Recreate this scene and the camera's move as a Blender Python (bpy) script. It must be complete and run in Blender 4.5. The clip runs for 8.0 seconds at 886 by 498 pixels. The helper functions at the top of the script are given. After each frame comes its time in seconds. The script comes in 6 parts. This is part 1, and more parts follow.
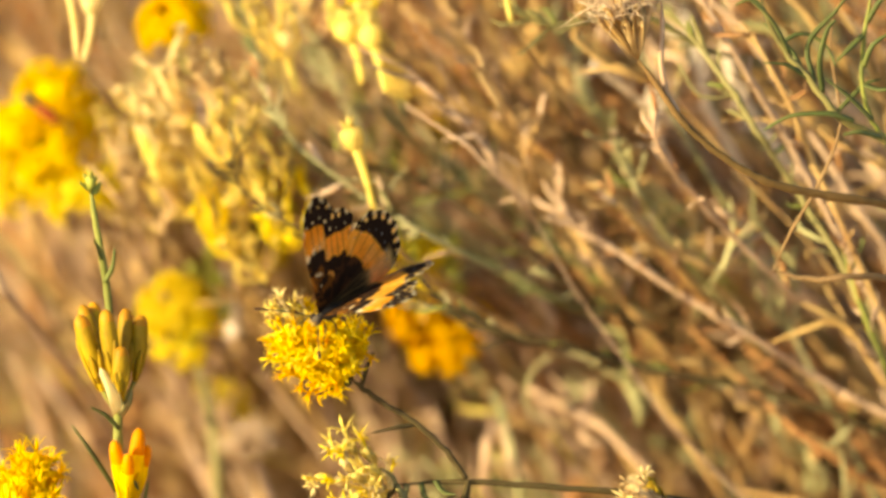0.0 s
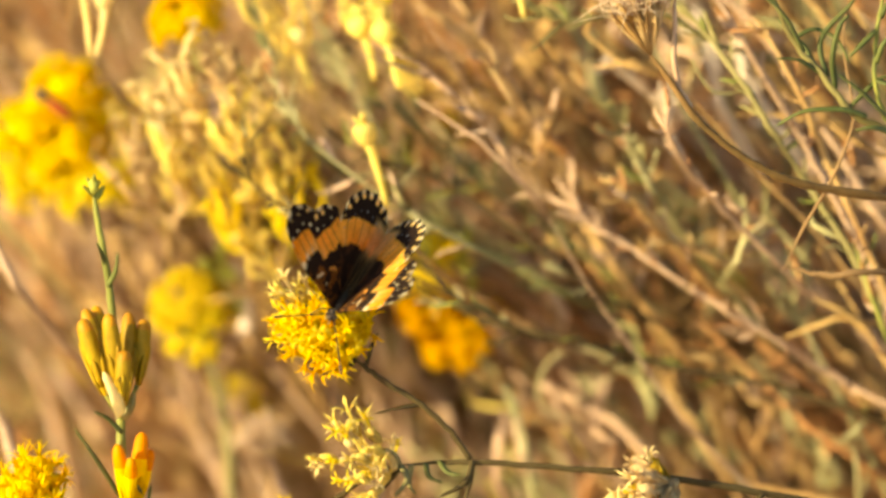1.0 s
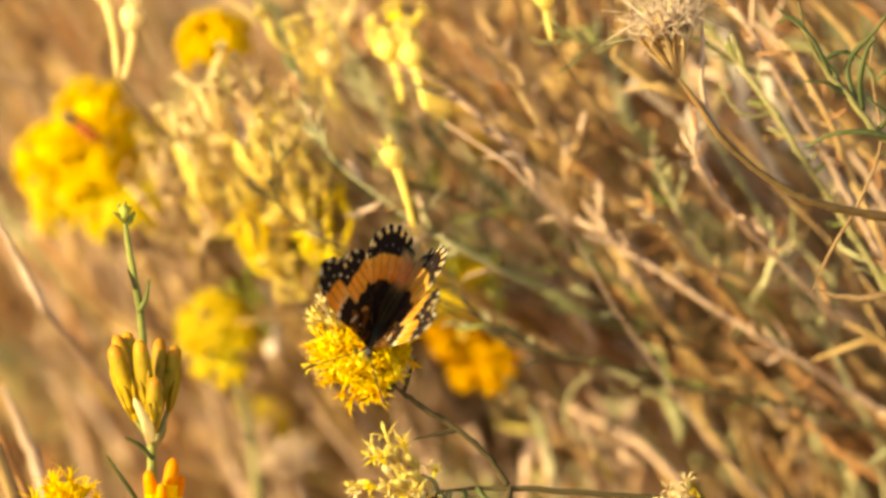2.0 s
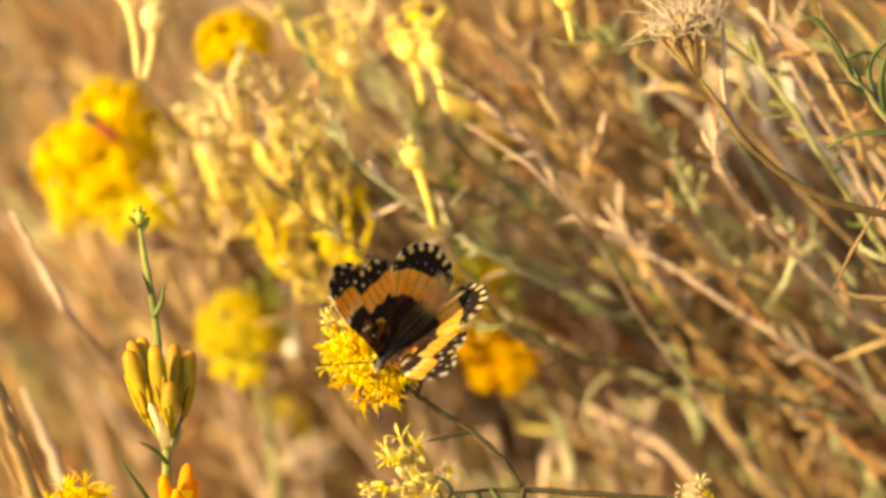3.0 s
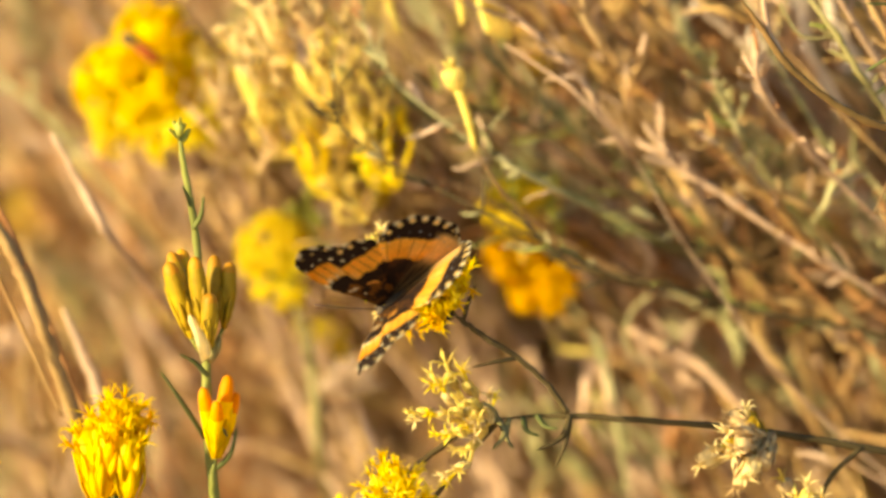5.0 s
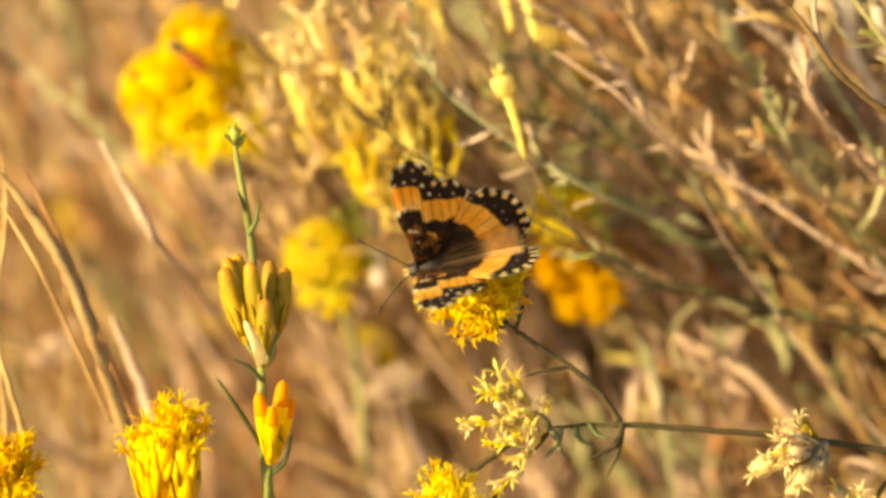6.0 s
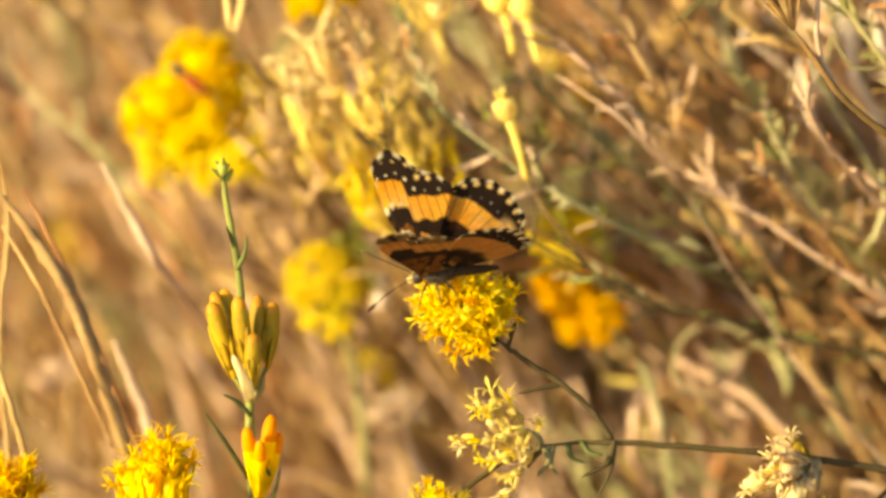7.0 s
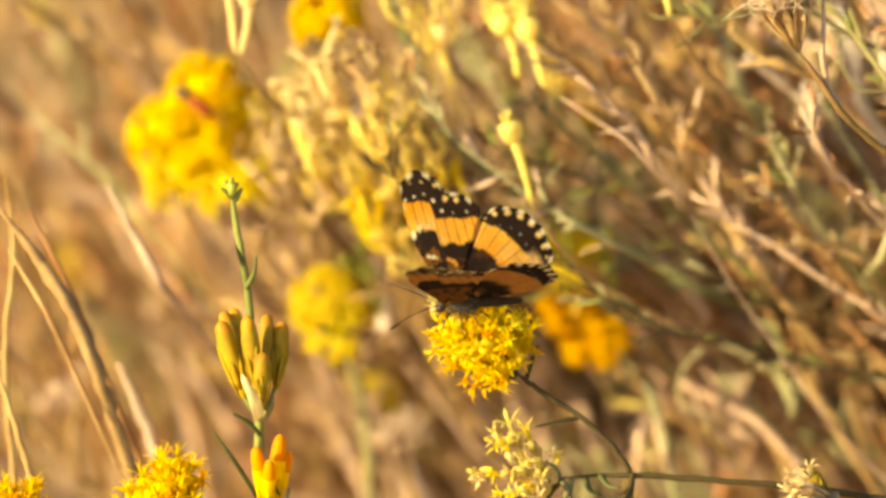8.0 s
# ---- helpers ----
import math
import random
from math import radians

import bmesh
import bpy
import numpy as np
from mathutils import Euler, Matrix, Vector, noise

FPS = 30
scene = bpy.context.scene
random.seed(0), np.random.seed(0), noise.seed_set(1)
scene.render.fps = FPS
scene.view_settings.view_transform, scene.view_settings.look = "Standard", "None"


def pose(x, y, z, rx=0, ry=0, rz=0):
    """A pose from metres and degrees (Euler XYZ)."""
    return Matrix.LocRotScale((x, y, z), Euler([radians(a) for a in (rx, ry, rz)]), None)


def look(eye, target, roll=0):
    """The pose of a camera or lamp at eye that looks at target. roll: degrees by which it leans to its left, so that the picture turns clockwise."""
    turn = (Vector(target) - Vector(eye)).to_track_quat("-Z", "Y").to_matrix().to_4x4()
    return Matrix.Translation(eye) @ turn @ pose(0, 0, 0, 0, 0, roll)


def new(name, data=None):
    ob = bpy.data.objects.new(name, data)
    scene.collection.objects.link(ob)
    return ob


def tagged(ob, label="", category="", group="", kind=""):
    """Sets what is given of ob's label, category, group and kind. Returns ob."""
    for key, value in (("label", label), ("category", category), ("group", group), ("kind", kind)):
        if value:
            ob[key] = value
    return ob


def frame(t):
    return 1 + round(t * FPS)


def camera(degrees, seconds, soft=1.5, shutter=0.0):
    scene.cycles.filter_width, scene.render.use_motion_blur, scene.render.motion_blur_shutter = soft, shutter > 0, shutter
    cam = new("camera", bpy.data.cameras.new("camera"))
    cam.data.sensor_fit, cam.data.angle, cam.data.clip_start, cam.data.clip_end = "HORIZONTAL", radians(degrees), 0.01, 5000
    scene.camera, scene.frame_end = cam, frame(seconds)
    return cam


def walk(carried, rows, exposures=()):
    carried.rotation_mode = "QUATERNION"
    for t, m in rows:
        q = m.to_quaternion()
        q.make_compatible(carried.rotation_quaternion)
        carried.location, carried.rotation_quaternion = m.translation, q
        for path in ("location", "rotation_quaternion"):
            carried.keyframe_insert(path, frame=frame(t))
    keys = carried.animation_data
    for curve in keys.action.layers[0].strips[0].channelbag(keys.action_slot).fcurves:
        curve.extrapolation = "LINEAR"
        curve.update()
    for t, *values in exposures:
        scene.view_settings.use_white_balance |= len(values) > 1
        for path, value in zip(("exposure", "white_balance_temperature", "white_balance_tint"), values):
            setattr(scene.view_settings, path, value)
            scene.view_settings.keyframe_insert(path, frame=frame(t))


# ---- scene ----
# ---- the camera and its way: a long lens, held by hand, about 1.8 m off ----
cam = camera(5.0, 8.0, soft=3.2)
cam.data.dof.use_dof = True
cam.data.dof.focus_distance = 1.797
cam.data.dof.aperture_fstop = 12.0
walk(cam, [
    (0, pose(0.0000, -1.760, 0.924, 78.0000, 0, 0.0000)),
    (0.5, pose(-0.0002, -1.760, 0.924, 77.9716, 0, 0.2077)),
    (1, pose(-0.0005, -1.760, 0.924, 77.9746, 0, 0.0575)),
    (1.5, pose(-0.0007, -1.760, 0.924, 78.0321, 0, 0.1156)),
    (2, pose(-0.0009, -1.760, 0.924, 78.1024, 0, 0.2029)),
    (2.2, pose(-0.0010, -1.760, 0.924, 78.0769, 0, 0.3042)),
    (3.3, pose(-0.0060, -1.760, 0.924, 78.1118, 0, 0.1334)),
    (3.5, pose(-0.0062, -1.760, 0.924, 78.1118, 0, 0.1074)),
    (4, pose(-0.0067, -1.760, 0.924, 77.9970, 0, 0.2928)),
    (4.5, pose(-0.0073, -1.760, 0.924, 77.6748, 0, 0.2636)),
    (5, pose(-0.0078, -1.760, 0.924, 77.6620, 0, 0.3384)),
    (5.2, pose(-0.0080, -1.760, 0.924, 77.6619, 0, 0.4523)),
    (6.3, pose(-0.0190, -1.760, 0.924, 77.7701, 0, 0.2847)),
    (6.5, pose(-0.0194, -1.760, 0.924, 77.8244, 0, 0.2542)),
    (7, pose(-0.0202, -1.760, 0.924, 77.8339, 0, 0.2400)),
    (7.5, pose(-0.0211, -1.760, 0.924, 77.8722, 0, 0.2029)),
    (8, pose(-0.0220, -1.760, 0.924, 77.9615, 0, 0.2147)),
], exposures=[(0.0, 0.94, 7600, 3), (8.0, 0.94, 7600, 3)])

# ---- light: a low warm sun from the upper left and a clear sky ----
SUN = Vector((-0.815, -0.470, 0.345)).normalized()
world = bpy.data.worlds.new("sky")
scene.world = world
world.use_nodes = True
sky = world.node_tree.nodes.new("ShaderNodeTexSky")
sky.sky_type = "NISHITA"
sky.sun_disc = False
sky.sun_elevation = math.asin(SUN.z)
sky.sun_rotation = math.atan2(SUN.x, SUN.y)
background = world.node_tree.nodes["Background"]
background.inputs["Strength"].default_value = 0.130
world.node_tree.links.new(sky.outputs[0], background.inputs["Color"])
sun = new("sun", bpy.data.lights.new("sun", "SUN"))
sun.data.energy = 5.05
sun.data.angle = radians(0.55)
sun.data.color = (1.0, 0.86, 0.53)
sun.matrix_world = look((SUN * 10), (0, 0, 0))


# ---- materials ----
def plain(name, color, rough=0.6, vary=0.25, size=400.0, bump=0.2, through_light=0.0, second=None, spec=0.3, hue=0.0):
    """A surface with grain at two sizes, different from piece to piece; thin ones let some light through."""
    m = bpy.data.materials.new(name)
    m.use_nodes = True
    n, l = m.node_tree.nodes, m.node_tree.links
    b = n["Principled BSDF"]
    co = n.new("ShaderNodeTexCoord")
    fine = n.new("ShaderNodeTexNoise")
    fine.inputs["Scale"].default_value, fine.inputs["Detail"].default_value = size, 6
    broad = n.new("ShaderNodeTexNoise")
    broad.inputs["Scale"].default_value, broad.inputs["Detail"].default_value = size / 9, 3
    geo = n.new("ShaderNodeNewGeometry")
    info = n.new("ShaderNodeObjectInfo")
    l.new(co.outputs["Object"], fine.inputs["Vector"])
    l.new(co.outputs["Object"], broad.inputs["Vector"])
    mix = n.new("ShaderNodeMix")
    mix.data_type = "RGBA"
    mix.inputs[6].default_value = (*color, 1)
    mix.inputs[7].default_value = (*(second or [c * (1 - vary) for c in color]), 1)
    ramp = n.new("ShaderNodeMapRange")
    ramp.inputs[1].default_value, ramp.inputs[2].default_value = 0.35, 0.68
    l.new(broad.outputs["Fac"], ramp.inputs[0])
    l.new(ramp.outputs[0], mix.inputs[0])
    hsv = n.new("ShaderNodeHueSaturation")
    total = n.new("ShaderNodeMath")
    total.operation = "ADD"
    l.new(geo.outputs["Random Per Island"], total.inputs[0])
    l.new(info.outputs["Random"], total.inputs[1])
    val = n.new("ShaderNodeMapRange")
    val.inputs[2].default_value = 2.0
    val.inputs[3].default_value, val.inputs[4].default_value = 1 - vary, 1 + vary
    l.new(total.outputs[0], val.inputs[0])
    grain = n.new("ShaderNodeMath")
    grain.operation = "MULTIPLY_ADD"
    grain.inputs[1].default_value, grain.inputs[2].default_value = 0.5, 0.75
    l.new(fine.outputs["Fac"], grain.inputs[0])
    both = n.new("ShaderNodeMath")
    both.operation = "MULTIPLY"
    l.new(val.outputs[0], both.inputs[0])
    l.new(grain.outputs[0], both.inputs[1])
    l.new(both.outputs[0], hsv.inputs["Value"])
    if hue:
        turn = n.new("ShaderNodeMapRange")
        turn.inputs[2].default_value = 2.0
        turn.inputs[3].default_value, turn.inputs[4].default_value = 0.5 - hue, 0.5 + hue
        l.new(total.outputs[0], turn.inputs[0])
        l.new(turn.outputs[0], hsv.inputs["Hue"])
    l.new(mix.outputs[2], hsv.inputs["Color"])
    l.new(hsv.outputs[0], b.inputs["Base Color"])
    b.inputs["Roughness"].default_value = rough
    b.inputs["Specular IOR Level"].default_value = spec
    if bump:
        bm = n.new("ShaderNodeBump")
        bm.inputs["Strength"].default_value, bm.inputs["Distance"].default_value = bump, 0.0004
        l.new(fine.outputs["Fac"], bm.inputs["Height"])
        l.new(bm.outputs[0], b.inputs["Normal"])
    if through_light:
        tr = n.new("ShaderNodeBsdfTranslucent")
        l.new(hsv.outputs[0], tr.inputs["Color"])
        ms = n.new("ShaderNodeMixShader")
        ms.inputs[0].default_value = through_light
        l.new(b.outputs[0], ms.inputs[1])
        l.new(tr.outputs[0], ms.inputs[2])
        l.new(ms.outputs[0], n["Material Output"].inputs["Surface"])
    return m


SOIL = plain("sandy_soil", (0.47, 0.345, 0.235), 0.95, 0.2, 60, 0.6, second=(0.38, 0.255, 0.155))
STONE = plain("gravel", (0.36, 0.29, 0.22), 0.9, 0.35, 300, 0.4)
TAN = plain("dry_stem", (0.46, 0.295, 0.125), 0.7, 0.40, 900, 0.4, second=(0.25, 0.13, 0.05))
PINK = plain("bleached_stem", (0.52, 0.35, 0.245), 0.7, 0.35, 900, 0.4, second=(0.36, 0.225, 0.145))
SAGE = plain("sage_stem", (0.37, 0.325, 0.175), 0.8, 0.25, 900, 0.3, second=(0.235, 0.22, 0.09))
FOX = plain("fox_brown_twig", (0.36, 0.175, 0.07), 0.75, 0.35, 900, 0.4, second=(0.28, 0.115, 0.04))
BARK = plain("dark_olive_bark", (0.085, 0.06, 0.024), 0.8, 0.25, 1200, 0.4, second=(0.06, 0.04, 0.016), spec=0.2)
BLEACH = plain("white_bleached_wood", (0.78, 0.66, 0.55), 0.75, 0.2, 900, 0.3, second=(0.6, 0.47, 0.36))
PEEL = plain("peeled_bark", (0.58, 0.46, 0.38), 0.8, 0.2, 900, 0.3, second=(0.48, 0.36, 0.27))
HUSK = plain("dry_husk", (0.70, 0.50, 0.27), 0.7, 0.25, 900, 0.3, 0.25, second=(0.52, 0.33, 0.14))
MOSS = plain("mossy_twig", (0.21, 0.21, 0.085), 0.7, 0.25, 900, 0.3, second=(0.12, 0.12, 0.045))
ABDOMEN = plain("brown_segments", (0.050, 0.032, 0.020), 0.9, 0.3, 2500, 0.5, second=(0.035, 0.022, 0.014), spec=0.1)
TIP = plain("orange_brown_tip", (0.62, 0.28, 0.010), 0.55, 0.2, 900, 0.3, 0.15, second=(0.40, 0.17, 0.008), spec=0.3)
BROWN = plain("brown_bark", (0.28, 0.165, 0.075), 0.75, 0.40, 1200, 0.6, second=(0.14, 0.08, 0.038))
OLIVE = plain("olive_stem", (0.22, 0.185, 0.065), 0.65, 0.25, 900, 0.35, second=(0.10, 0.08, 0.025))
GREY = plain("felted_stem", (0.30, 0.25, 0.11), 0.85, 0.28, 900, 0.3, second=(0.19, 0.16, 0.06))
PALESAGE = plain("whitish_green_shoot", (0.42, 0.375, 0.205), 0.8, 0.25, 900, 0.3, second=(0.30, 0.27, 0.13))
HAY = plain("dry_grass", (0.70, 0.50, 0.33), 0.7, 0.3, 900, 0.3, second=(0.52, 0.34, 0.20))
RUSSET = plain("russet_bark", (0.19, 0.105, 0.04), 0.75, 0.3, 700, 0.5, second=(0.10, 0.062, 0.022), spec=0.15)
GREEN = plain("green_leaf", (0.085, 0.105, 0.030), 0.6, 0.3, 900, 0.15, 0.2, second=(0.16, 0.17, 0.05), hue=0.02)
LIME = plain("young_shoot", (0.46, 0.46, 0.09), 0.6, 0.2, 900, 0.2, 0.25, second=(0.34, 0.36, 0.06))
SPROUT = plain("green_stalk", (0.25, 0.25, 0.055), 0.6, 0.2, 900, 0.2, second=(0.12, 0.13, 0.03), spec=0.25)
GOLD = plain("golden_petal", (0.95, 0.725, 0.02), 0.5, 0.12, 700, 0.1, 0.50, second=(0.94, 0.65, 0.012), hue=0.010, spec=0.12)
HONEY = plain("honey_petal", (0.96, 0.665, 0.014), 0.5, 0.12, 700, 0.1, 0.50, second=(0.95, 0.57, 0.01), hue=0.01, spec=0.12)
LEMON = plain("yellow_petal", (0.95, 0.79, 0.055), 0.5, 0.12, 700, 0.1, 0.50, second=(0.93, 0.73, 0.035), hue=0.01, spec=0.12)
PALE = plain("faded_petal", (0.93, 0.79, 0.25), 0.6, 0.15, 700, 0.1, 0.45, second=(0.88, 0.69, 0.20), hue=0.01, spec=0.12)
CREAM = plain("cream_petal", (0.95, 0.82, 0.48), 0.6, 0.12, 700, 0.1, 0.45, second=(0.90, 0.70, 0.30), spec=0.12)
STRAW = plain("straw_bract", (0.54, 0.35, 0.14), 0.6, 0.3, 900, 0.3, 0.15, second=(0.38, 0.21, 0.07))
DOWN = plain("seed_down", (0.76, 0.58, 0.42), 0.8, 0.1, 900, 0.0, 0.35)
AMBER = plain("bud_scale", (0.55, 0.34, 0.014), 0.55, 0.22, 900, 0.3, 0.2, second=(0.30, 0.18, 0.008), spec=0.3, hue=0.012)
ORANGE = plain("orange_bud_tip", (0.82, 0.25, 0.003), 0.6, 0.15, 900, 0.3, 0.25, second=(0.80, 0.31, 0.005), spec=0.15)
BODY = plain("dark_fur", (0.070, 0.055, 0.045), 0.95, 0.3, 2500, 0.8, second=(0.11, 0.085, 0.065), spec=0.1)
EYE = plain("insect_eye", (0.05, 0.03, 0.02), 0.2, 0.1, 900, 0.0)
SHAFT = plain("feeler", (0.030, 0.020, 0.013), 0.6, 0.2, 900, 0.0)
CLUB = plain("feeler_club", (0.09, 0.04, 0.02), 0.6, 0.2, 900, 0.0)
RUST = plain("red_brown_shell", (0.42, 0.075, 0.008), 0.55, 0.2, 900, 0.1)


def wing_surface(name):
    m = bpy.data.materials.new(name)
    m.use_nodes = True
    n, l = m.node_tree.nodes, m.node_tree.links
    b = n["Principled BSDF"]
    col = n.new("ShaderNodeVertexColor")
    col.layer_name = "scales"
    co = n.new("ShaderNodeTexCoord")
    dust = n.new("ShaderNodeTexNoise")
    dust.inputs["Scale"].default_value, dust.inputs["Detail"].default_value = 2600, 4
    wear = n.new("ShaderNodeTexNoise")
    wear.inputs["Scale"].default_value, wear.inputs["Detail"].default_value = 350, 3
    l.new(co.outputs["Object"], dust.inputs["Vector"])
    l.new(co.outputs["Object"], wear.inputs["Vector"])
    add = n.new("ShaderNodeMath")
    add.operation = "ADD"
    l.new(dust.outputs["Fac"], add.inputs[0])
    l.new(wear.outputs["Fac"], add.inputs[1])
    val = n.new("ShaderNodeMapRange")
    val.inputs[1].default_value, val.inputs[2].default_value = 0.6, 1.4
    val.inputs[3].default_value, val.inputs[4].default_value = 0.72, 1.2
    l.new(add.outputs[0], val.inputs[0])
    hsv = n.new("ShaderNodeHueSaturation")
    l.new(col.outputs[0], hsv.inputs["Color"])
    l.new(val.outputs[0], hsv.inputs["Value"])
    l.new(hsv.outputs[0], b.inputs["Base Color"])
    b.inputs["Roughness"].default_value = 0.9
    b.inputs["Specular IOR Level"].default_value = 0.08
    bm = n.new("ShaderNodeBump")
    bm.inputs["Strength"].default_value, bm.inputs["Distance"].default_value = 0.3, 0.0001
    l.new(dust.outputs["Fac"], bm.inputs["Height"])
    l.new(bm.outputs[0], b.inputs["Normal"])
    tr = n.new("ShaderNodeBsdfTranslucent")
    pigment = n.new("ShaderNodeGamma")
    pigment.inputs["Gamma"].default_value = 1.55
    l.new(hsv.outputs[0], pigment.inputs["Color"])
    l.new(pigment.outputs[0], tr.inputs["Color"])
    ms = n.new("ShaderNodeMixShader")
    ms.inputs[0].default_value = 0.42
    l.new(b.outputs[0], ms.inputs[1])
    l.new(tr.outputs[0], ms.inputs[2])
    l.new(ms.outputs[0], n["Material Output"].inputs["Surface"])
    return m


WING = wing_surface("wing_scales")


# ---- building blocks ----
class Shape:
    """Points and faces of one mesh, each face with the number of its material."""

    def __init__(self):
        self.v, self.f, self.m = [], [], []

    def tube(self, pts, radii, sides=6, mat=0, knots=0.0, rng=None, ends=True):
        pts = [Vector(p) for p in pts]
        up = Vector((0.3, 0.5, 0.81))
        base = len(self.v)
        side = None
        for i, p in enumerate(pts):
            d = (pts[min(i + 1, len(pts) - 1)] - pts[max(i - 1, 0)]).normalized()
            side = (side - d * side.dot(d)).normalized() if side else d.cross(up).normalized()
            other = d.cross(side)
            r = radii[i] * (1 + (rng.uniform(-knots, knots) if rng else 0))
            for k in range(sides):
                a = 2 * math.pi * k / sides
                self.v.append(p + (side * math.cos(a) + other * math.sin(a)) * r)
        for i in range(len(pts) - 1):
            for k in range(sides):
                a, b = base + i * sides + k, base + i * sides + (k + 1) % sides
                self.f.append((a, b, b + sides, a + sides))
                self.m.append(mat)
        if not ends:
            return
        self.f.append(tuple(base + k for k in reversed(range(sides))))
        self.f.append(tuple(base + (len(pts) - 1) * sides + k for k in range(sides)))
        self.m += [mat, mat]

    def blade(self, pts, widths, normal, mat=0, fold=0.25, thick=0.00012):
        """A narrow folded leaf or petal along pts, with a thickness."""
        pts = [Vector(p) for p in pts]
        base = len(self.v)
        for i, p in enumerate(pts):
            d = (pts[min(i + 1, len(pts) - 1)] - pts[max(i - 1, 0)]).normalized()
            s = d.cross(Vector(normal)).normalized()
            nn = s.cross(d)
            w = widths[i] / 2
            self.v += [p - s * w + nn * w * fold, p - nn * w * fold, p + s * w + nn * w * fold, p + nn * (thick - w * fold * 0.4)]
        for i in range(len(pts) - 1):
            a = base + 4 * i
            for j, k in ((0, 1), (1, 2), (2, 3), (3, 0)):
                self.f.append((a + j, a + k, a + k + 4, a + j + 4))
                self.m.append(mat)
        self.f += [(base + 3, base + 2, base + 1, base), tuple(base + 4 * (len(pts) - 1) + k for k in range(4))]
        self.m += [mat, mat]

    def ball(self, c, rx, ry, rz, rows=7, cols=10, mat=0, rough=0.0, rng=None, turn=None):
        base = len(self.v)
        c = Vector(c)
        for i in range(rows + 1):
            for k in range(cols):
                a, b = math.pi * i / rows, 2 * math.pi * k / cols
                g = 1 + (rng.uniform(-rough, rough) if rng and 0 < i < rows else 0)
                p = Vector((rx * math.sin(a) * math.cos(b), ry * math.sin(a) * math.sin(b), rz * math.cos(a))) * g
                self.v.append(c + (turn @ p if turn else p))
        for i in range(rows):
            for k in range(cols):
                a, b = base + i * cols + k, base + i * cols + (k + 1) % cols
                self.f.append((a, a + cols, b + cols, b))
                self.m.append(mat)

    def add(self, other, matrix, mat=None):
        base = len(self.v)
        self.v += [matrix @ p for p in other.v]
        self.f += [tuple(base + i for i in f) for f in other.f]
        self.m += [mat] * len(other.f) if mat is not None else other.m

    def mesh(self, name, materials, smooth=True):
        me = bpy.data.meshes.new(name)
        me.from_pydata([tuple(p) for p in self.v], [], self.f)
        for m in materials:
            me.materials.append(m)
        me.polygons.foreach_set("material_index", self.m)
        me.polygons.foreach_set("use_smooth", [smooth] * len(self.f))
        me.validate()
        me.update()
        return me


PLACE = {}


def thing(name, at, label, category, group="", kind=""):
    ob = tagged(new(name), label, category, group, kind)
    ob.location = at
    ob.empty_display_size = 0.005
    PLACE[ob] = Matrix.Translation(at)
    return ob


def part(name, data, parent, at=None, label=""):
    """One mesh under a thing or a part; at is its pose in the world (its mesh in world coordinates when left out)."""
    ob = new(name, data)
    at = at or Matrix()
    ob.parent = parent
    ob.matrix_basis = PLACE[parent].inverted() @ at
    PLACE[ob] = at
    if label:
        tagged(ob, label)
    return ob


def curve(pts, steps=6):
    """A smooth line through pts, that does not swing past them."""
    p = [Vector(q) for q in pts]
    n = len(p)
    way = []
    for i in range(n):
        before, after = p[i] - p[max(i - 1, 0)], p[min(i + 1, n - 1)] - p[i]
        reach = min(v.length for v in (before, after) if v.length > 0)
        way.append((before.normalized() + after.normalized()).normalized() * reach)
    out = []
    for i in range(n - 1):
        for k in range(steps):
            t = k / steps
            a, b = p[i], p[i + 1]
            out.append(a * (2 * t ** 3 - 3 * t * t + 1) + way[i] * (t ** 3 - 2 * t * t + t) + b * (3 * t * t - 2 * t ** 3) + way[i + 1] * (t ** 3 - t * t))
    return out + [p[-1]]


def rooted(pts, lean=0.5):
    """Goes on from the last of pts down to the ground."""
    a, b = Vector(pts[-2]), Vector(pts[-1])
    d = (b - a).normalized()
    out = list(pts)
    far = b + Vector((d.x * 0.05, 0.15, min(d.z, -0.15) * 0.05 - 0.036))
    foot = Vector((far.x + d.x * lean * 0.4, far.y + 0.05, -0.01))
    return out + [far, (far + foot) / 2 + Vector((d.x * 0.05, 0, -0.02)), foot]


def facing(at, axis, spin=0.0, size=1.0):
    """A pose whose z axis points along axis."""
    return Matrix.Translation(at) @ Vector(axis).to_track_quat("Z", "Y").to_matrix().to_4x4() @ Matrix.Rotation(spin, 4, "Z") @ Matrix.Scale(size, 4)


def lean_out(axis, angle, around):
    axis = Vector(axis).normalized()
    s = axis.orthogonal().normalized()
    s.rotate(Matrix.Rotation(around, 3, axis))
    return (axis * math.cos(angle) + s * math.sin(angle)).normalized()


